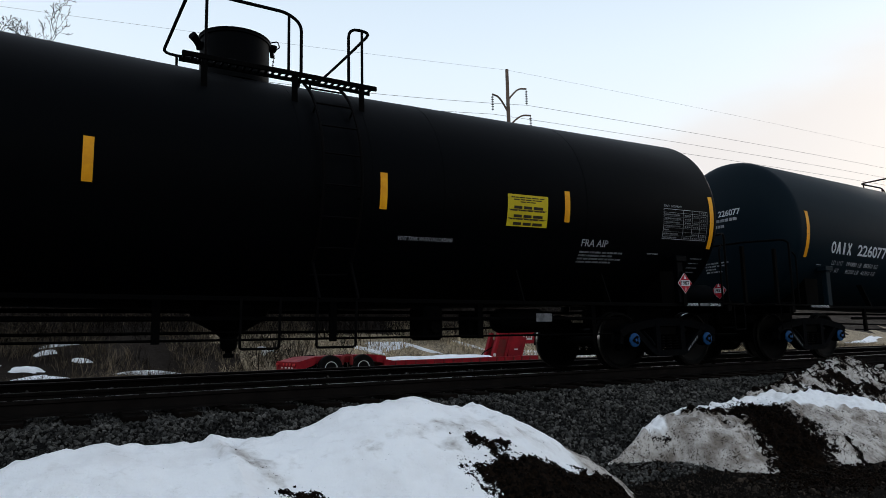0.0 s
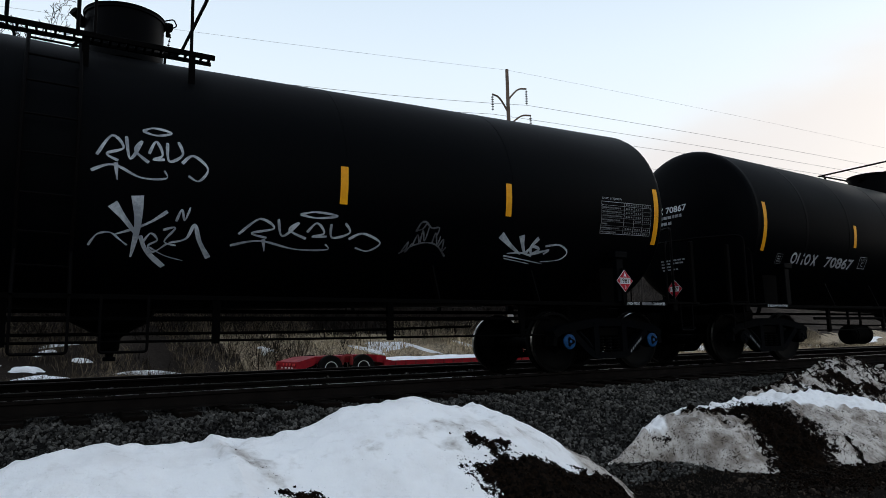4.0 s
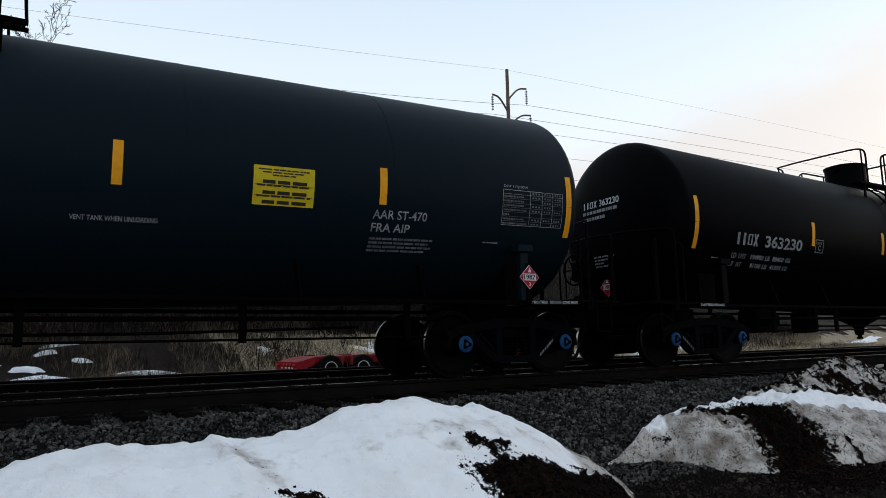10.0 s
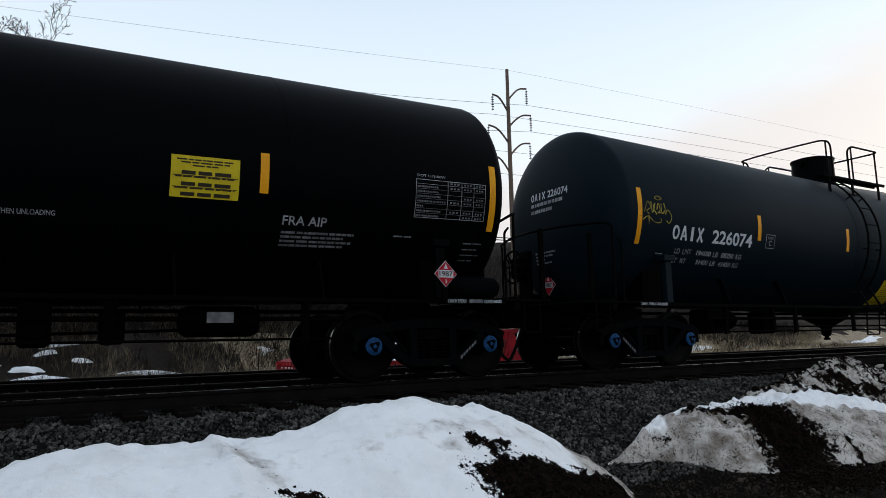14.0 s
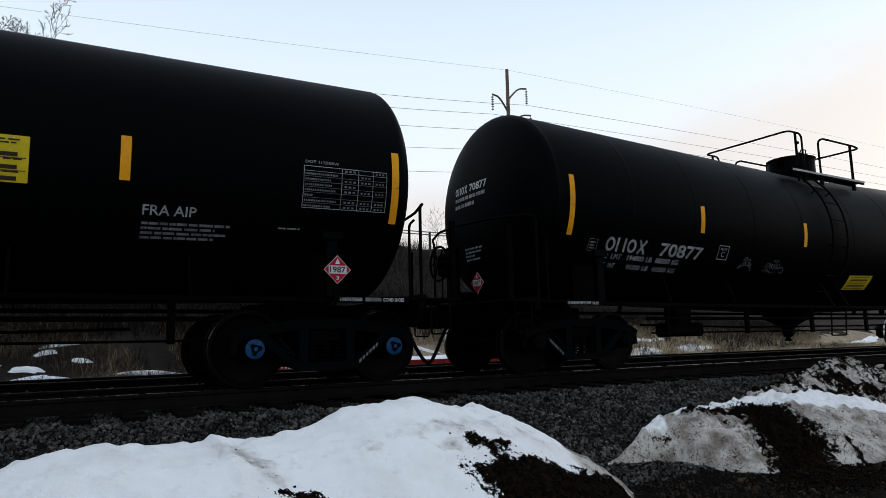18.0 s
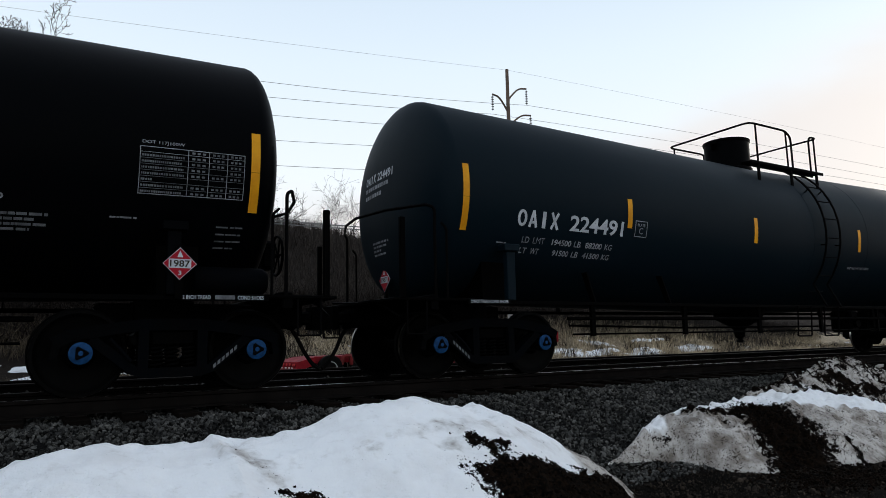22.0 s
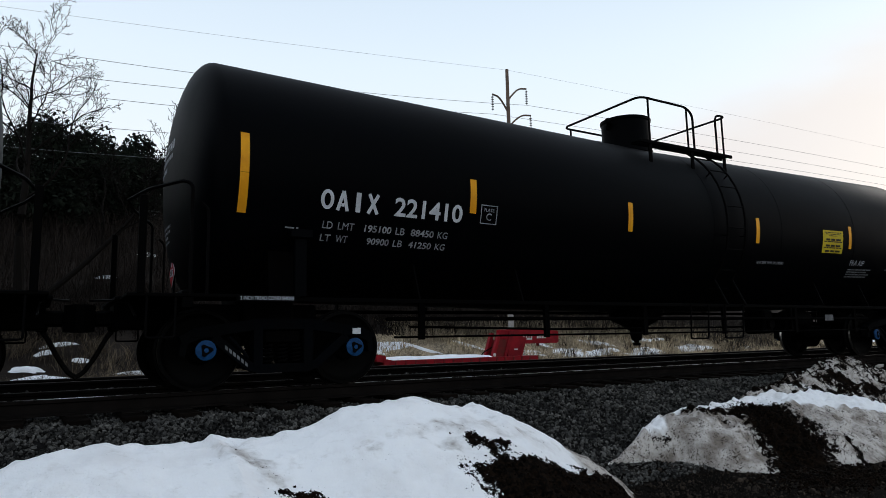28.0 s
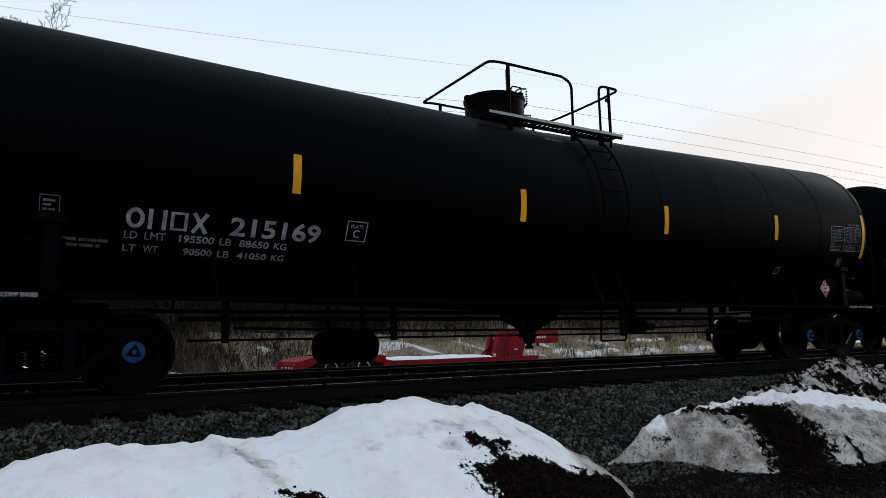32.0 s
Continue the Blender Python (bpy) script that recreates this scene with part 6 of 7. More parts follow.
def head_marks(car, number, rng):
    shift = 0.2 if number.startswith("226") else 0.0
    if number:
        owner_mark(car, number, shift - 0.70, shift - 0.27, 2.95, 3.08, lambda u, q: on_head(-u, q), WHITE_PAINT, "owner mark in plain white shapes on the tank end", 0.022)
        v, f, ratio = WORDS[number]
        part("car_number", ([on_head(0.22 - shift - 0.5 * x / ratio, 2.95 + 0.13 * z) for x, z in v], f), WHITE_PAINT, car, "white car number on the tank end", 0)
    rows = []
    for z, h, a, b in ((2.84, 0.06, 0.70 - shift, -0.20 - shift), (2.72, 0.06, 0.70 - shift, 0.10 - shift), (1.99, 0.03, 0.46, -0.11), (1.93, 0.03, 0.46, -0.06), (1.87, 0.03, 0.46, 0.18), (1.81, 0.03, 0.45, 0.05)):
        y = a
        while y > b + 0.03:
            w = rng.uniform(0.05, 0.13)
            rows.append(head_bar(y, y - w * 0.8, z, z + h))
            y -= w
    tagged(part("small_print", join(*rows), GREY_STENCIL, car, "rows of small print on the tank end", 0), kind="stuff")
    y, z, x, r = 0.22, 1.44, -8.05, 0.185

    def rhomb(q, dx):
        return [(x - dx, y + q, z), (x - dx, y, z - q), (x - dx, y - q, z), (x - dx, y, z + q)]
    plate = part("placard", loft([rhomb(r, 0), rhomb(r, 0.006)]), WHITE_PAINT, car, "diamond hazard placard on the tank end", 0)
    part("red_field", (rhomb(r - 0.007, 0.009), [(0, 1, 2, 3)]), RED_PLACARD, plate, "red field", 0)
    part("number_band", ([(x - 0.012, y + 0.115, z - 0.05), (x - 0.012, y - 0.115, z - 0.05), (x - 0.012, y - 0.115, z + 0.05), (x - 0.012, y + 0.115, z + 0.05)], [(0, 1, 2, 3)]), WHITE_PAINT, plate, "white band", 0)
    v, f, ratio = WORDS["1987"]
    part("number", ([(x - 0.015, y + 0.095 - 0.19 * a / ratio, z - 0.035 + 0.07 * q) for a, q in v], f), DECAL_INK, plate, "black number 1987", 0)
    part("flame", ([(x - 0.013, y + 0.033, z + 0.075), (x - 0.013, y - 0.033, z + 0.075), (x - 0.013, y, z + 0.15)], [(0, 1, 2)]), WHITE_PAINT, plate, "white flame mark", 0)
    part("placard_bracket", box(x + 0.005, x + 0.03, y - 0.03, y + 0.03, 1.05, 1.5), STEEL_BLACK, car, "", 0)


# spray-paint flourishes in a unit box: start width, end width, then the way of the stroke
BURST = (
    (0.5, 0.4, (0.0, 0.22), (0.06, 0.40), (0.16, 0.44), (0.24, 0.34), (0.30, 0.26)),
    (2.6, 0.3, (0.16, 0.86), (0.26, 0.66), (0.40, 0.36)), (3.0, 0.5, (0.35, 1.0), (0.37, 0.6), (0.34, 0.06)),
    (0.9, 0.5, (0.60, 0.80), (0.44, 0.60), (0.20, 0.42)), (0.8, 1.6, (0.40, 0.42), (0.46, 0.18), (0.62, -0.10)),
    (0.5, 0.5, (0.42, 0.30), (0.48, 0.46), (0.54, 0.36), (0.47, 0.26), (0.52, 0.16), (0.62, 0.30)),
    (0.6, 0.4, (0.58, 0.52), (0.68, 0.56), (0.60, 0.34), (0.70, 0.28)),
    (0.4, 1.4, (0.64, 0.32), (0.78, 0.40), (0.84, 0.62), (0.90, 0.36), (1.0, 0.08)),
    (0.4, 0.2, (0.48, 0.24), (0.62, 0.10), (0.78, 0.02)), (0.6, 0.4, (0.68, 0.66), (0.72, 0.84), (0.75, 0.68), (0.79, 0.88)))
ARCH = (
    (0.5, 0.7, (0.0, 0.10), (0.25, 0.34), (0.50, 0.44), (0.75, 0.38), (1.0, 0.06)),
    (0.6, 0.5, (0.04, 0.16), (0.14, 0.44), (0.12, 0.14), (0.22, 0.40)), (0.6, 0.5, (0.24, 0.34), (0.30, 0.64), (0.36, 0.42), (0.27, 0.36)),
    (0.6, 0.5, (0.38, 0.44), (0.40, 0.78), (0.47, 0.48), (0.52, 0.86)), (0.8, 0.4, (0.26, 0.72), (0.34, 0.96), (0.46, 0.98), (0.38, 0.80), (0.27, 0.76)),
    (0.8, 0.5, (0.46, 0.98), (0.58, 0.84), (0.74, 0.86), (0.70, 0.60)), (0.6, 0.5, (0.64, 0.42), (0.68, 0.72), (0.76, 0.40), (0.80, 0.64)),
    (0.6, 0.5, (0.80, 0.36), (0.88, 0.56), (0.90, 0.22), (0.97, 0.34)))
LOOPS = (
    (0.6, 0.5, (0.02, 0.40), (0.14, 0.78), (0.24, 0.58), (0.10, 0.44), (0.20, 0.34)), (0.6, 0.6, (0.26, 0.80), (0.30, 0.40), (0.40, 0.74), (0.34, 0.56), (0.46, 0.36)),
    (0.6, 0.5, (0.46, 0.52), (0.52, 0.76), (0.58, 0.52), (0.50, 0.42), (0.60, 0.44)), (0.6, 0.6, (0.62, 0.76), (0.64, 0.42), (0.76, 0.56), (0.72, 0.80)),
    (0.7, 0.4, (0.76, 0.40), (0.86, 0.56), (1.0, 0.34), (0.92, 0.10), (0.82, 0.18)), (0.6, 0.3, (-0.02, 0.12), (0.16, 0.26), (0.40, 0.08), (0.62, 0.10), (0.60, 0.24)),
    (0.5, 0.5, (0.40, 0.94), (0.52, 0.88), (0.66, 0.96), (0.50, 1.02), (0.40, 0.94)), (0.9, 0.3, (0.18, 0.30), (0.20, 0.0)))
CROWN = (
    (3.4, 0.6, (0.02, 0.96), (0.16, 0.66), (0.34, 0.34)), (3.0, 0.6, (0.30, 0.98), (0.34, 0.66), (0.40, 0.36)), (2.0, 0.8, (0.54, 0.92), (0.46, 0.60), (0.50, 0.32)),
    (1.4, 1.0, (0.40, 0.36), (0.48, 0.62), (0.58, 0.54), (0.50, 0.36), (0.62, 0.46), (0.72, 0.52), (0.66, 0.38)),
    (1.0, 0.4, (0.66, 0.66), (0.86, 0.72), (1.0, 0.48), (0.92, 0.20), (0.66, 0.10)), (1.0, 0.6, (0.50, 0.30), (0.34, 0.40), (0.16, 0.36)),
    (0.7, 0.3, (0.12, 0.28), (0.40, 0.16), (0.70, 0.02)), (0.5, 0.3, (0.14, 0.18), (0.36, 0.08), (0.52, 0.0)))


def smooth_way(knots, steps=6):
    """Points of a curve through the knots."""
    pts = []
    for a, b, d, e in zip([knots[0]] + list(knots[:-2]), knots[:-1], knots[1:], list(knots[2:]) + [knots[-1]]):
        for k in range(steps):
            t = k / steps
            pts.append(tuple(0.5 * (2 * b[i] + (d[i] - a[i]) * t + (2 * a[i] - 5 * b[i] + 4 * d[i] - e[i]) * t * t + (3 * b[i] - a[i] - 3 * d[i] + e[i]) * t ** 3) for i in (0, 1)))
    return pts + [tuple(knots[-1])]


def spray_tag(car, design, u0, u1, s0, s1, mat, width, label, upright=False, place=lambda u, q: on_tank(u, q, 0.007)):
    """Spray-can strokes that follow the shell, swelling and tapering; upright turns the design on its end."""
    ob = None
    for w0, w1, *knots in design:
        if upright:
            knots = [(1 - b, a) for a, b in knots]
        pts = smooth_way([(u0 + (u1 - u0) * a, s0 + (s1 - s0) * b) for a, b in knots])
        n = len(pts) - 1
        stroke = ribbon(pts, [width * 1.35 * (w0 + (w1 - w0) * i / n + 0.12 * math.sin(i * 0.9)) for i in range(n + 1)], place)
        ob = part("graffiti", stroke, mat, car, label, 0) if ob is None else part("spray_stroke", stroke, mat, ob, "", 0) and ob


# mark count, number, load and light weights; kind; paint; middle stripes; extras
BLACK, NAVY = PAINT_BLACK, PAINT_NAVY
STD = (-4.57, -1.70, 1.60, 4.67)
FLEET = (
    (2.156, "", (), 1, BLACK, (-4.57, -1.83, 1.44, 4.44), ""),
    (20.350, "226077", ("194800", "88350", "91200", "41350"), 1, NAVY, (-4.55, -1.12, 2.12, 4.93), ""),
    (38.508, "737906", ("195300", "88550", "90700", "41150"), 2, BLACK, (-4.26, -1.51, 2.29, 4.75), "tags"),
    (56.708, "70867", (), 3, BLACK, (-4.57, -1.68, 1.30, 4.78), "orange plain"),
    (74.876, "221502", ("194900", "88400", "91100", "41300"), 1, BLACK, (-4.62, -1.82, 1.42, 4.41), "plain left"),
    (93.202, "224506", ("194900", "88400", "91100", "41300"), 2, NAVY, (-4.55, -1.74, 1.67, 4.67), "low aar"),
    (111.430, "363230", ("194900", "88400", "91100", "41300"), 2, BLACK, (-4.25, -1.67, 1.55, 4.6), "small"),
    (129.603, "221498", ("195500", "88650", "90500", "41050"), 1, BLACK, (-4.6, -1.66, 1.60, 4.55), "dim"),
    (147.792, "226074", ("194600", "88250", "91400", "41450"), 2, NAVY, (-4.55, -1.63, 1.54, 4.6), "low yellow"),
    (166.018, "221432", ("195400", "88600", "90600", "41100"), 2, BLACK, (-4.6, -1.5, 1.79, 4.61), "low blue"),
    (184.195, "70877", ("194800", "88350", "91200", "41350"), 4, BLACK, (-4.60, -1.60, 1.54, 4.65), "orange panel dim2 plain"),
    (202.372, "221491", ("195100", "88450", "90900", "41250"), 1, BLACK, (-4.63, -1.65, 1.5, 4.5), ""),
    (220.627, "224491", ("194500", "88200", "91500", "41500"), 1, NAVY, (-4.66, -1.47, 2.0, 4.44), "aar"),
    (238.873, "224534", ("194700", "88300", "91300", "41400"), 1, NAVY, (-4.57, -1.31, 1.66, 4.45), "aar"),
    (257.128, "224531", ("194500", "88200", "91500", "41500"), 2, NAVY, (-4.68, -1.84, 1.6, 4.6), "low aar"),
    (275.307, "221410", ("195100", "88450", "90900", "41250"), 1, BLACK, (-4.6, -1.64, 1.60, 4.67), ""),
    (293.527, "70856", ("194900", "88400", "91100", "41300"), 3, BLACK, (-4.57, -1.54, 1.46, 4.75), "orange spray plain"),
    (311.711, "215169", ("195500", "88650", "90500", "41050"), 3, BLACK, (-4.55, -1.25, 1.69, 4.68), "late"),
    (329.930, "", (), 1, BLACK, STD, ""),
    (348.150, "", (), 2, NAVY, STD, ""),
)


# for each car: its leading stripe, the ends of its mark and number, the clearance box and the notice along the flank
LAYOUT = {
    "226077": (-7.62, (-6.74, -5.97, -5.77, -4.63), -4.43, 3.50),
    "737906": (-7.62, (-6.50, -5.66, -5.53, -4.37), -4.03, 0),
    "70867": (-7.60, (-6.60, -5.70, -5.45, -4.45), -4.25, 0),
    "221502": (-7.74, (-6.79, -6.02, -5.85, -4.77), -4.50, 3.42),
    "224506": (-7.54, (-6.74, -5.95, -5.76, -4.61), -4.31, 3.10),
    "363230": (-7.67, (-6.55, -5.89, -5.71, -4.56), -4.12, 3.58),
    "221498": (-7.57, (-6.67, -5.88, -5.73, -4.66), -4.43, 3.60),
    "226074": (-7.63, (-6.80, -5.99, -5.79, -4.70), -4.30, 3.08),
    "221432": (-7.63, (-6.56, -5.78, -5.63, -4.58), -4.34, 3.10),
    "70877": (-7.53, (-6.70, -5.77, -5.48, -4.44), -4.05, 0),
    "221491": (-7.70, (-6.74, -5.94, -5.77, -4.74), -4.44, 3.38),
    "224491": (-7.73, (-6.80, -6.01, -5.83, -4.74), -4.49, 3.27),
    "224534": (-7.66, (-6.79, -6.00, -5.80, -4.66), -4.34, 3.09),
    "224531": (-7.66, (-6.76, -5.96, -5.78, -4.62), -4.34, 3.09),
    "221410": (-7.66, (-6.70, -5.90, -5.72, -4.71), -4.42, 3.73),
    "70856": (-7.60, (-6.72, -5.82, -5.60, -4.58), -4.43, 0),
    "215169": (-7.64, (-6.27, -5.40, -5.20, -4.14), -3.82, 0),
}


def build_train():
    words = ["PLATE", "C", "1987", "3", "DOT 117J100W", "VENT TANK WHEN UNLOADING", "AAR ST-470", "FRA AIP", "LD", "LMT", "LT", "WT", "LB", "KG", "2 INCH TREAD", "COND SHOES", "2 INCH HF", "COMP SHOES"]
    for row in FLEET:
        words += [w for w in (row[1], *row[2]) if w]
    prepare_words(words)
    styles = {}
    cars = []
    for k, (c, number, weights, kind, paint, mids, extras) in enumerate(FLEET):
        tint = "blue-black" if paint is NAVY else "black"
        look_of = f"{tint} tank car rolling on the track" + (" with a raised crown walkway" if kind > 2 else " with amber reflective stripes")
        blue = "plain" not in extras
        key = (kind, tint, blue)
        if key not in styles:
            SLOPE["now"] = 0.026 if kind > 2 else 0.018
            styles[key] = build_car(min(kind, 3), kind in (2, 4), paint, look_of, blue)
            car = styles[key]
        else:
            car = copy_thing(styles[key], Matrix.Identity(4))
        cars.append(car)
    for k, (car, (c, number, weights, kind, paint, mids, extras)) in enumerate(zip(cars, FLEET)):
        rng = random.Random(100 + k)
        SLOPE["now"] = 0.026 if kind > 2 else 0.018
        ex = extras.split()
        trait = "white spray-painted tags" if "tags" in ex or "spray" in ex else "an orange warning notice" if "orange" in ex else "a large low yellow notice" if "low" in ex else "banded shell and grey lettering" if kind > 2 else "amber stripes and white lettering" if number else "amber reflective stripes"
        tagged(car, f"{'blue-black' if paint is NAVY else 'black'} tank car on the track with {trait}")
        for u in (LAYOUT[number][0] if number else -7.64, 7.70):
            part("end_stripe", join(decal(u, u + 0.10, -0.645, -0.19, 0.005), decal(u, u + 0.10, -0.186, 0.268, 0.005)), STRIPE, car, "tall amber reflective stripe", 0)
        for u in mids:
            part("side_stripe", decal(u, u + 0.10, -0.355, 0.105, 0.005), STRIPE, car, "amber reflective stripe", 0)
        old = kind > 2
        ds = -0.10 if "late" in ex else 0.0
        if number:
            mark = WHITE_PAINT if not old and "small" not in ex else GREY_STENCIL
            a, b, n0, n1 = LAYOUT[number][1]
            s0, s1 = (-0.83 + ds, -0.60 + ds) if old else (-0.49, -0.27) if "small" in ex else (-0.505, -0.265)
            owner_mark(car, number, a, b, s0, s1, lambda u, q: on_tank(u, q, 0.006), mark, "owner mark in plain white shapes")
            part("car_number", word_on_tank(number, n0, n1, s0, s1), mark, car, "white painted car number", 0)
            if weights:
                la = (-0.96 if old else -0.74) + ds
                for row, (tag, w1, w2) in enumerate(((("LD", "LMT"), weights[0], weights[1]), (("LT", "WT"), weights[2], weights[3]))):
                    q = la - row * 0.165
                    x = a + (0.0 if old else 0.14 if paint is NAVY else -0.03 if "small" in ex or "tags" in ex else 0.06)
                    for w, wa, wb in ((tag[0], 0.0, 0.13), (tag[1], 0.20, 0.41 if row == 0 else 0.35), (w1, 0.55 + 0.06 * row, 0.92), ("LB", 0.98, 1.11), (w2, 1.20, 1.54), ("KG", 1.60, 1.75)):
                        part("weight_lettering", word_on_tank(w, x + wa, x + wb, q, q + 0.092), GREY_STENCIL, car, "", 0)
            p0 = LAYOUT[number][2]
            ps = (-0.86 if "late" in ex else -0.78) if old else -0.48
            plate_box(car, p0, p0 + 0.27, ps, ps + 0.26)
        data_table(car, rng, 6.55, 7.63, -0.51, -0.01, 0.02 if not old else 0.62)
        if not old and "tags" not in ex:
            at = LAYOUT[number][3] if number else 3.40
            drop = 0.25 if "small" in ex else 0.0
            emergency_notice(car, at, at + 0.72, -0.46 - drop, -0.01 - drop, rng)
            vent = 1.32 if number == "224506" else 1.75 if kind == 1 else 1.62
            part("vent_lettering", word_on_tank("VENT TANK WHEN UNLOADING", vent, vent + 0.82, -0.735, -0.68), GREY_STENCIL, car, "", 0)
            x = 4.60 if "aar" in ex else 5.20 if number == "226077" else 4.85
            if "aar" in ex:
                part("lettering", word_on_tank("AAR ST-470", x, x + 0.77, -0.535, -0.42), GREY_STENCIL, car, "", 0)
            part("lettering", word_on_tank("FRA AIP", x, x + 0.54, -0.70, -0.588), GREY_STENCIL, car, "", 0)
            tagged(part("small_print", lines_of_bars(x, x + 0.92, -0.98, -0.76, 4, rng), DIM_STENCIL, car, "rows of small print", 0), kind="stuff")
            if kind == 1:
                tagged(part("small_print", lines_of_bars(7.38, 7.68, -1.12, -0.77, 4, rng, 0.5), DIM_STENCIL, car, "rows of small print", 0), kind="stuff")
            tagged(part("small_print", lines_of_bars(6.31, 6.57, -0.79, -0.755, 1, rng), GREY_STENCIL, car, "", 0), kind="stuff")
        if "low" in ex:
            x, lean = {"224506": (-0.07, 0.0), "221432": (0.19, 0.0)}.get(number, (0.30, -0.10))
            notice(car, x, x + 0.80, -1.66, -0.90, PLACARD_YELLOW, rng, 13, "large yellow notice low on the flank", lean)
        if "orange" in ex:
            x = 2.9 if "panel" in ex else 2.25 if "spray" in ex else 2.31
            notice(car, x, x + 0.70, -0.95, -0.555, PLACARD_ORANGE, rng, 5, "orange warning notice")
            tagged(part("small_print", lines_of_bars(x + 1.15, x + 1.95, -0.80, -0.70, 2, rng), GREY_STENCIL, car, "", 0), kind="stuff")
        if "panel" in ex:
            notice(car, 0.27, 1.18, -1.19, -0.835, PLACARD_YELLOW, rng, 5, "wide yellow notice low on the flank")
        if old:
            part("fire_mark", join(decal(4.98, 5.12, -0.90, -0.888), decal(4.98, 5.12, -1.03, -1.018), decal(4.98, 4.992, -1.018, -0.90), decal(5.108, 5.12, -1.018, -0.90)), GREY_STENCIL, car, "", 0)
            tagged(part("small_print", lines_of_bars(6.94, 7.08, -0.83, -0.69, 3, rng), DIM_STENCIL, car, "", 0), kind="stuff")
            tagged(part("small_print", lines_of_bars(6.93, 7.07, -1.90, -1.74, 2, rng), GREY_STENCIL, car, "", 0), kind="stuff")
            for x in (6.92, -7.05):
                part("panel_frame", join(decal(x, x + 0.18, -0.86, -0.852), decal(x, x + 0.18, -0.668, -0.66), decal(x, x + 0.008, -0.852, -0.668), decal(x + 0.172, x + 0.18, -0.852, -0.668)), DIM_STENCIL, car, "", 0)
            if "late" in ex:
                tagged(part("small_print", lines_of_bars(-6.84, -6.40, -1.22, -1.08, 2, rng), DIM_STENCIL, car, "", 0), kind="stuff")
            tagged(part("small_print", lines_of_bars(-0.33, 0.03, 1.235, 1.30, 2, rng), GREY_STENCIL, car, "", 0), kind="stuff")
            tagged(part("small_print", lines_of_bars(-7.02, -6.90, -0.83, -0.69, 3, rng), DIM_STENCIL, car, "", 0), kind="stuff")
            shoe = ("2 INCH HF", "COMP SHOES")
        else:
            tagged(part("small_print", lines_of_bars(-7.09, -6.92, -0.785, -0.75, 1, rng), GREY_STENCIL, car, "", 0), kind="stuff")
            shoe = ("2 INCH TREAD", "COND SHOES")
        for x in (-7.62, 7.02):
            w, gap = (0.31, 0.0) if x < 0 else (0.30, 0.27)
            part("sill_lettering", word_flat(shoe[0], x, x + w * 0.95, 0.998, 1.040, -1.472), WHITE_PAINT, car, "", 0)
            part("sill_lettering", word_flat(shoe[1], x + w + gap, x + gap + w * 1.95, 0.998, 1.040, -1.472), WHITE_PAINT, car, "", 0)
            part("sill_face", box(x - 0.04, x + w * 2 + gap + 0.05, -1.468, -1.455, 0.985, 1.05), STEEL_BLACK, car, "", 0)
            if gap:
                part("badge_plate", box(x + w + 0.03, x + w + 0.24, -1.476, -1.469, 0.998, 1.042), DIM_STENCIL, car, "dull metal badge plate", 0)
        at = 6.98 if not old else 6.0 if number == "70867" else 6.18
        diamond(car, at, -1.49, 1.365)
        part("placard_post", box(at - 0.04, at + 0.04, -1.485, -1.455, 1.0, 1.56), STEEL_BLACK, car, "", 0)
        head_marks(car, number, rng)
        if not old and paint is BLACK and k % 2 == 1 or number == "221410":
            part("adapter_tag", box(-6.145, -6.04, -1.135, -1.112, 0.615, 0.69), WHITE_PAINT, car, "small white tag", 0)
        if "tags" in ex:
            for design, x0, x1, s0, s1, mat, wd, up in ((ARCH, -7.50, -7.15, -1.1, 0.22, TAG_WHITE, 0.030, True), (CROWN, -4.75, -3.35, -1.28, -0.74, TAG_WHITE, 0.032, False), (ARCH, -2.85, -1.4, -1.18, -0.58, TAG_WHITE, 0.030, False), (LOOPS, -0.35, 0.75, -0.28, 0.30, TAG_WHITE, 0.034, False), (BURST, -0.35, 0.85, -1.15, -0.42, TAG_WHITE, 0.030, False), (LOOPS, 1.1, 2.9, -0.98, -0.48, TAG_WHITE, 0.034, False), (ARCH, 3.2, 3.9, -1.0, -0.5, TAG_DIM, 0.026, False), (CROWN, 4.7, 6.0, -1.05, -0.6, TAG_WHITE, 0.024, False)):
                spray_tag(car, design, x0, x1, s0, s1, mat, wd, "white spray-painted flourish", up)
        if "yellow" in ex:
            spray_tag(car, LOOPS, -7.50, -6.85, -0.30, 0.16, TAG_YELLOW, 0.026, "thin yellow spray flourish")
        if "blue" in ex:
            spray_tag(car, ARCH, -7.52, -6.72, -0.50, 0.08, TAG_BLUE, 0.034, "blue spray flourish")
            spray_tag(car, LOOPS, 0.62, 1.02, 3.0, 3.3, TAG_YELLOW, 0.026, "thin yellow spray flourish on the tank end", False, lambda u, q: on_head(-u, q, 0.008))
        if "spray" in ex:
            spray_tag(car, BURST, -4.15, -2.05, -1.22, -0.36, TAG_WHITE, 0.036, "white spray-painted flourish")
            spray_tag(car, LOOPS, -1.65, -0.2, -1.14, -0.55, TAG_WHITE, 0.038, "white spray-painted flourish")
        if "dim2" in ex:
            spray_tag(car, ARCH, -3.4, -3.0, -0.95, -0.68, TAG_DIM, 0.02, "small grey flourish")
            spray_tag(car, LOOPS, -2.65, -2.05, -0.95, -0.68, TAG_DIM, 0.02, "small grey flourish")
        if "dim" in ex:
            spray_tag(car, LOOPS, -1.9, -0.9, -0.98, -0.78, TAG_DIM, 0.02, "faint grey flourish")
    return cars


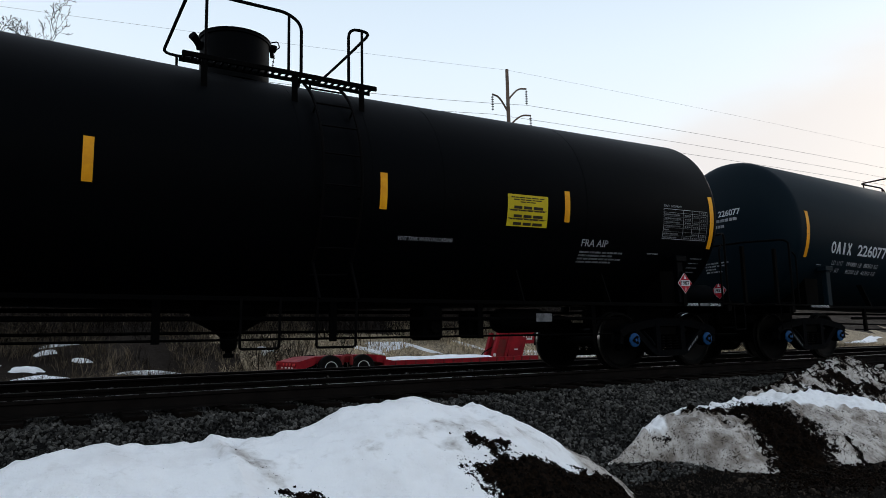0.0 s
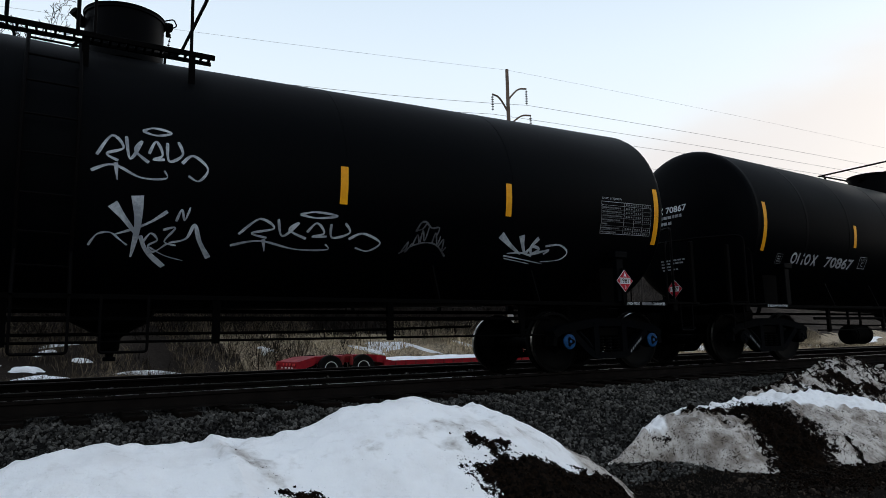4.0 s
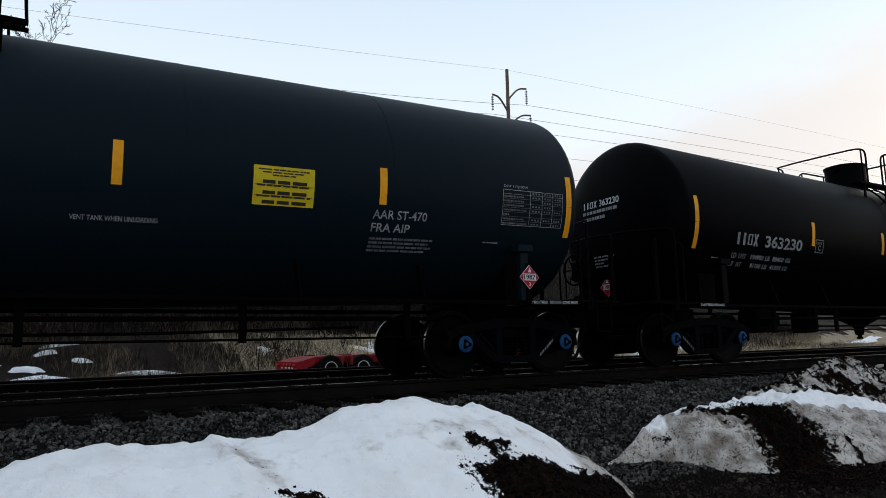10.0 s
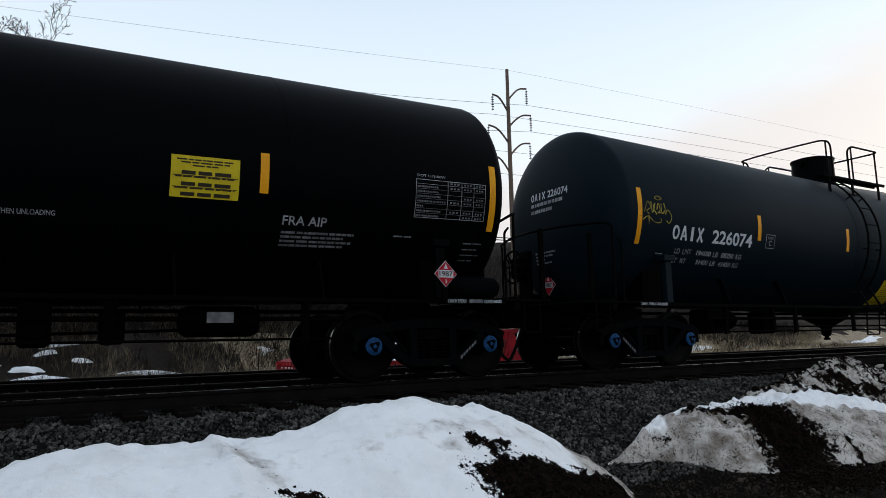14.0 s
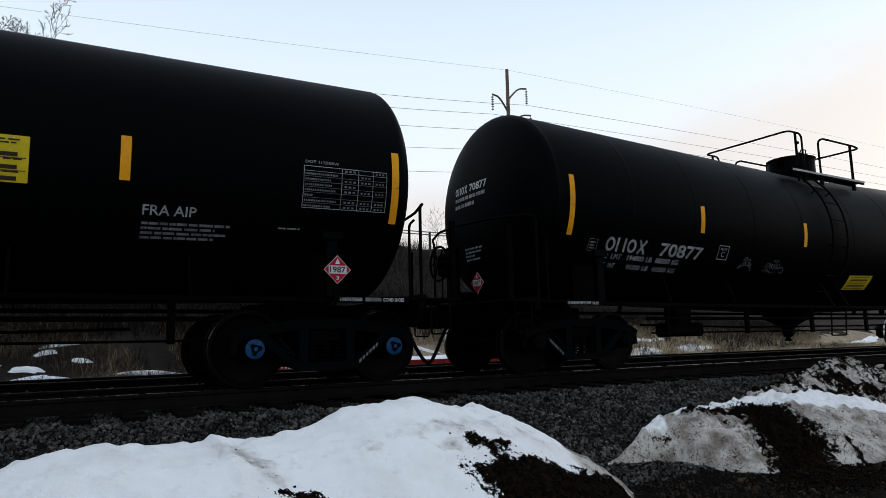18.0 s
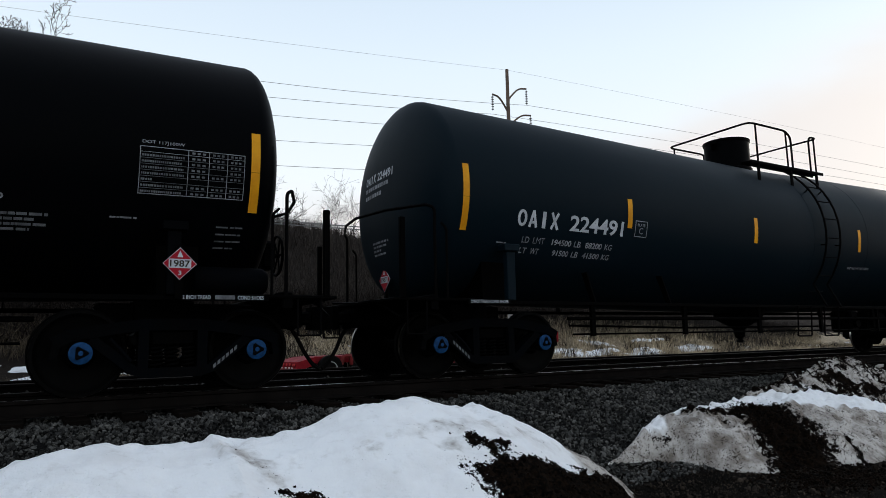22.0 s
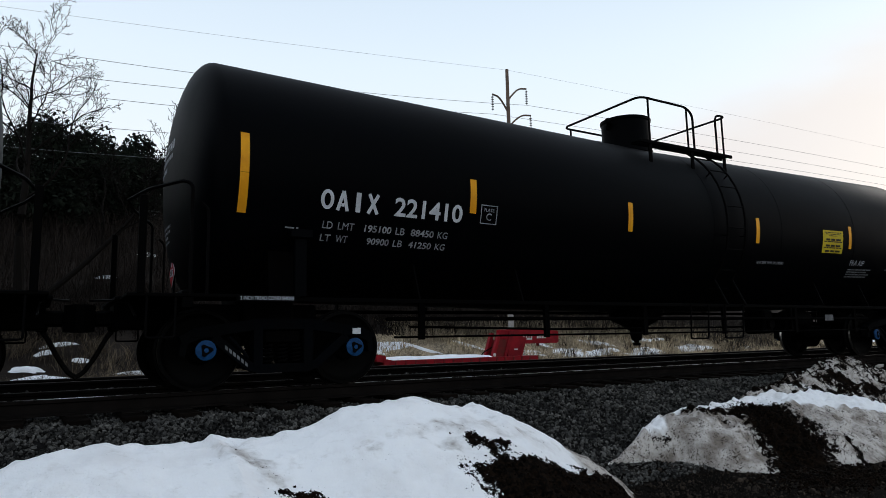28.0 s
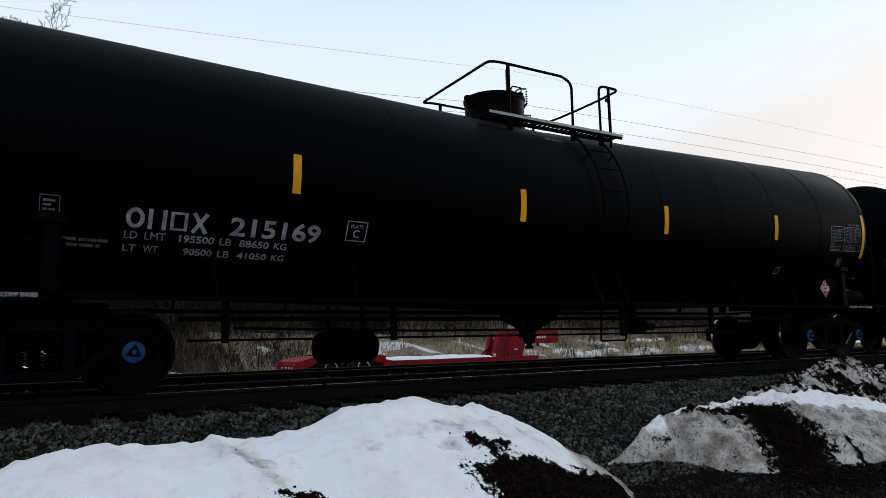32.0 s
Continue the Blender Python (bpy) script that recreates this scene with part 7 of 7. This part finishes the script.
def run(t):
    """How far the train has rolled at t seconds."""
    return 9.4423 * t - 0.1055 * t ** 2 / 32 + 0.191 * t ** 3 / 1024 - 0.0066 * t ** 4 / 32768


train = build_train()


# ---------------------------------------------------------------- what moves
def motions():
    for car, row in zip(train, FLEET):
        walk(car, [(t, pose(row[0] - run(t), TRACK_Y, 0)) for t in range(0, 33)])
        begin = end = None
        for f in range(0, 961):
            x = row[0] - run(f / 30)
            if begin is None and x < 34:
                begin = f
            if x > -14:
                end = f
        begin = 960 if begin is None else begin
        end = 0 if end is None else end
        for ws in [o for o in car.children if o.name.startswith("wheelset")]:
            u = ws.location.x
            rows = [(0.0, pose(u, 0, WHEEL_R, 0, 0, 0))] if begin > 0 else []
            for f in range(begin, end + 1):
                rows.append((f / 30, pose(u, 0, WHEEL_R) @ Matrix.Rotation(-(run(f / 30) - run(begin / 30)) / WHEEL_R, 4, "Y")))
            if rows[-1][0] < 32:
                rows.append((32.0, rows[-1][1]))
            if len(rows) < 2:
                rows = [(0.0, rows[0][1]), (32.0, rows[0][1])]
            walk(ws, rows)


motions()
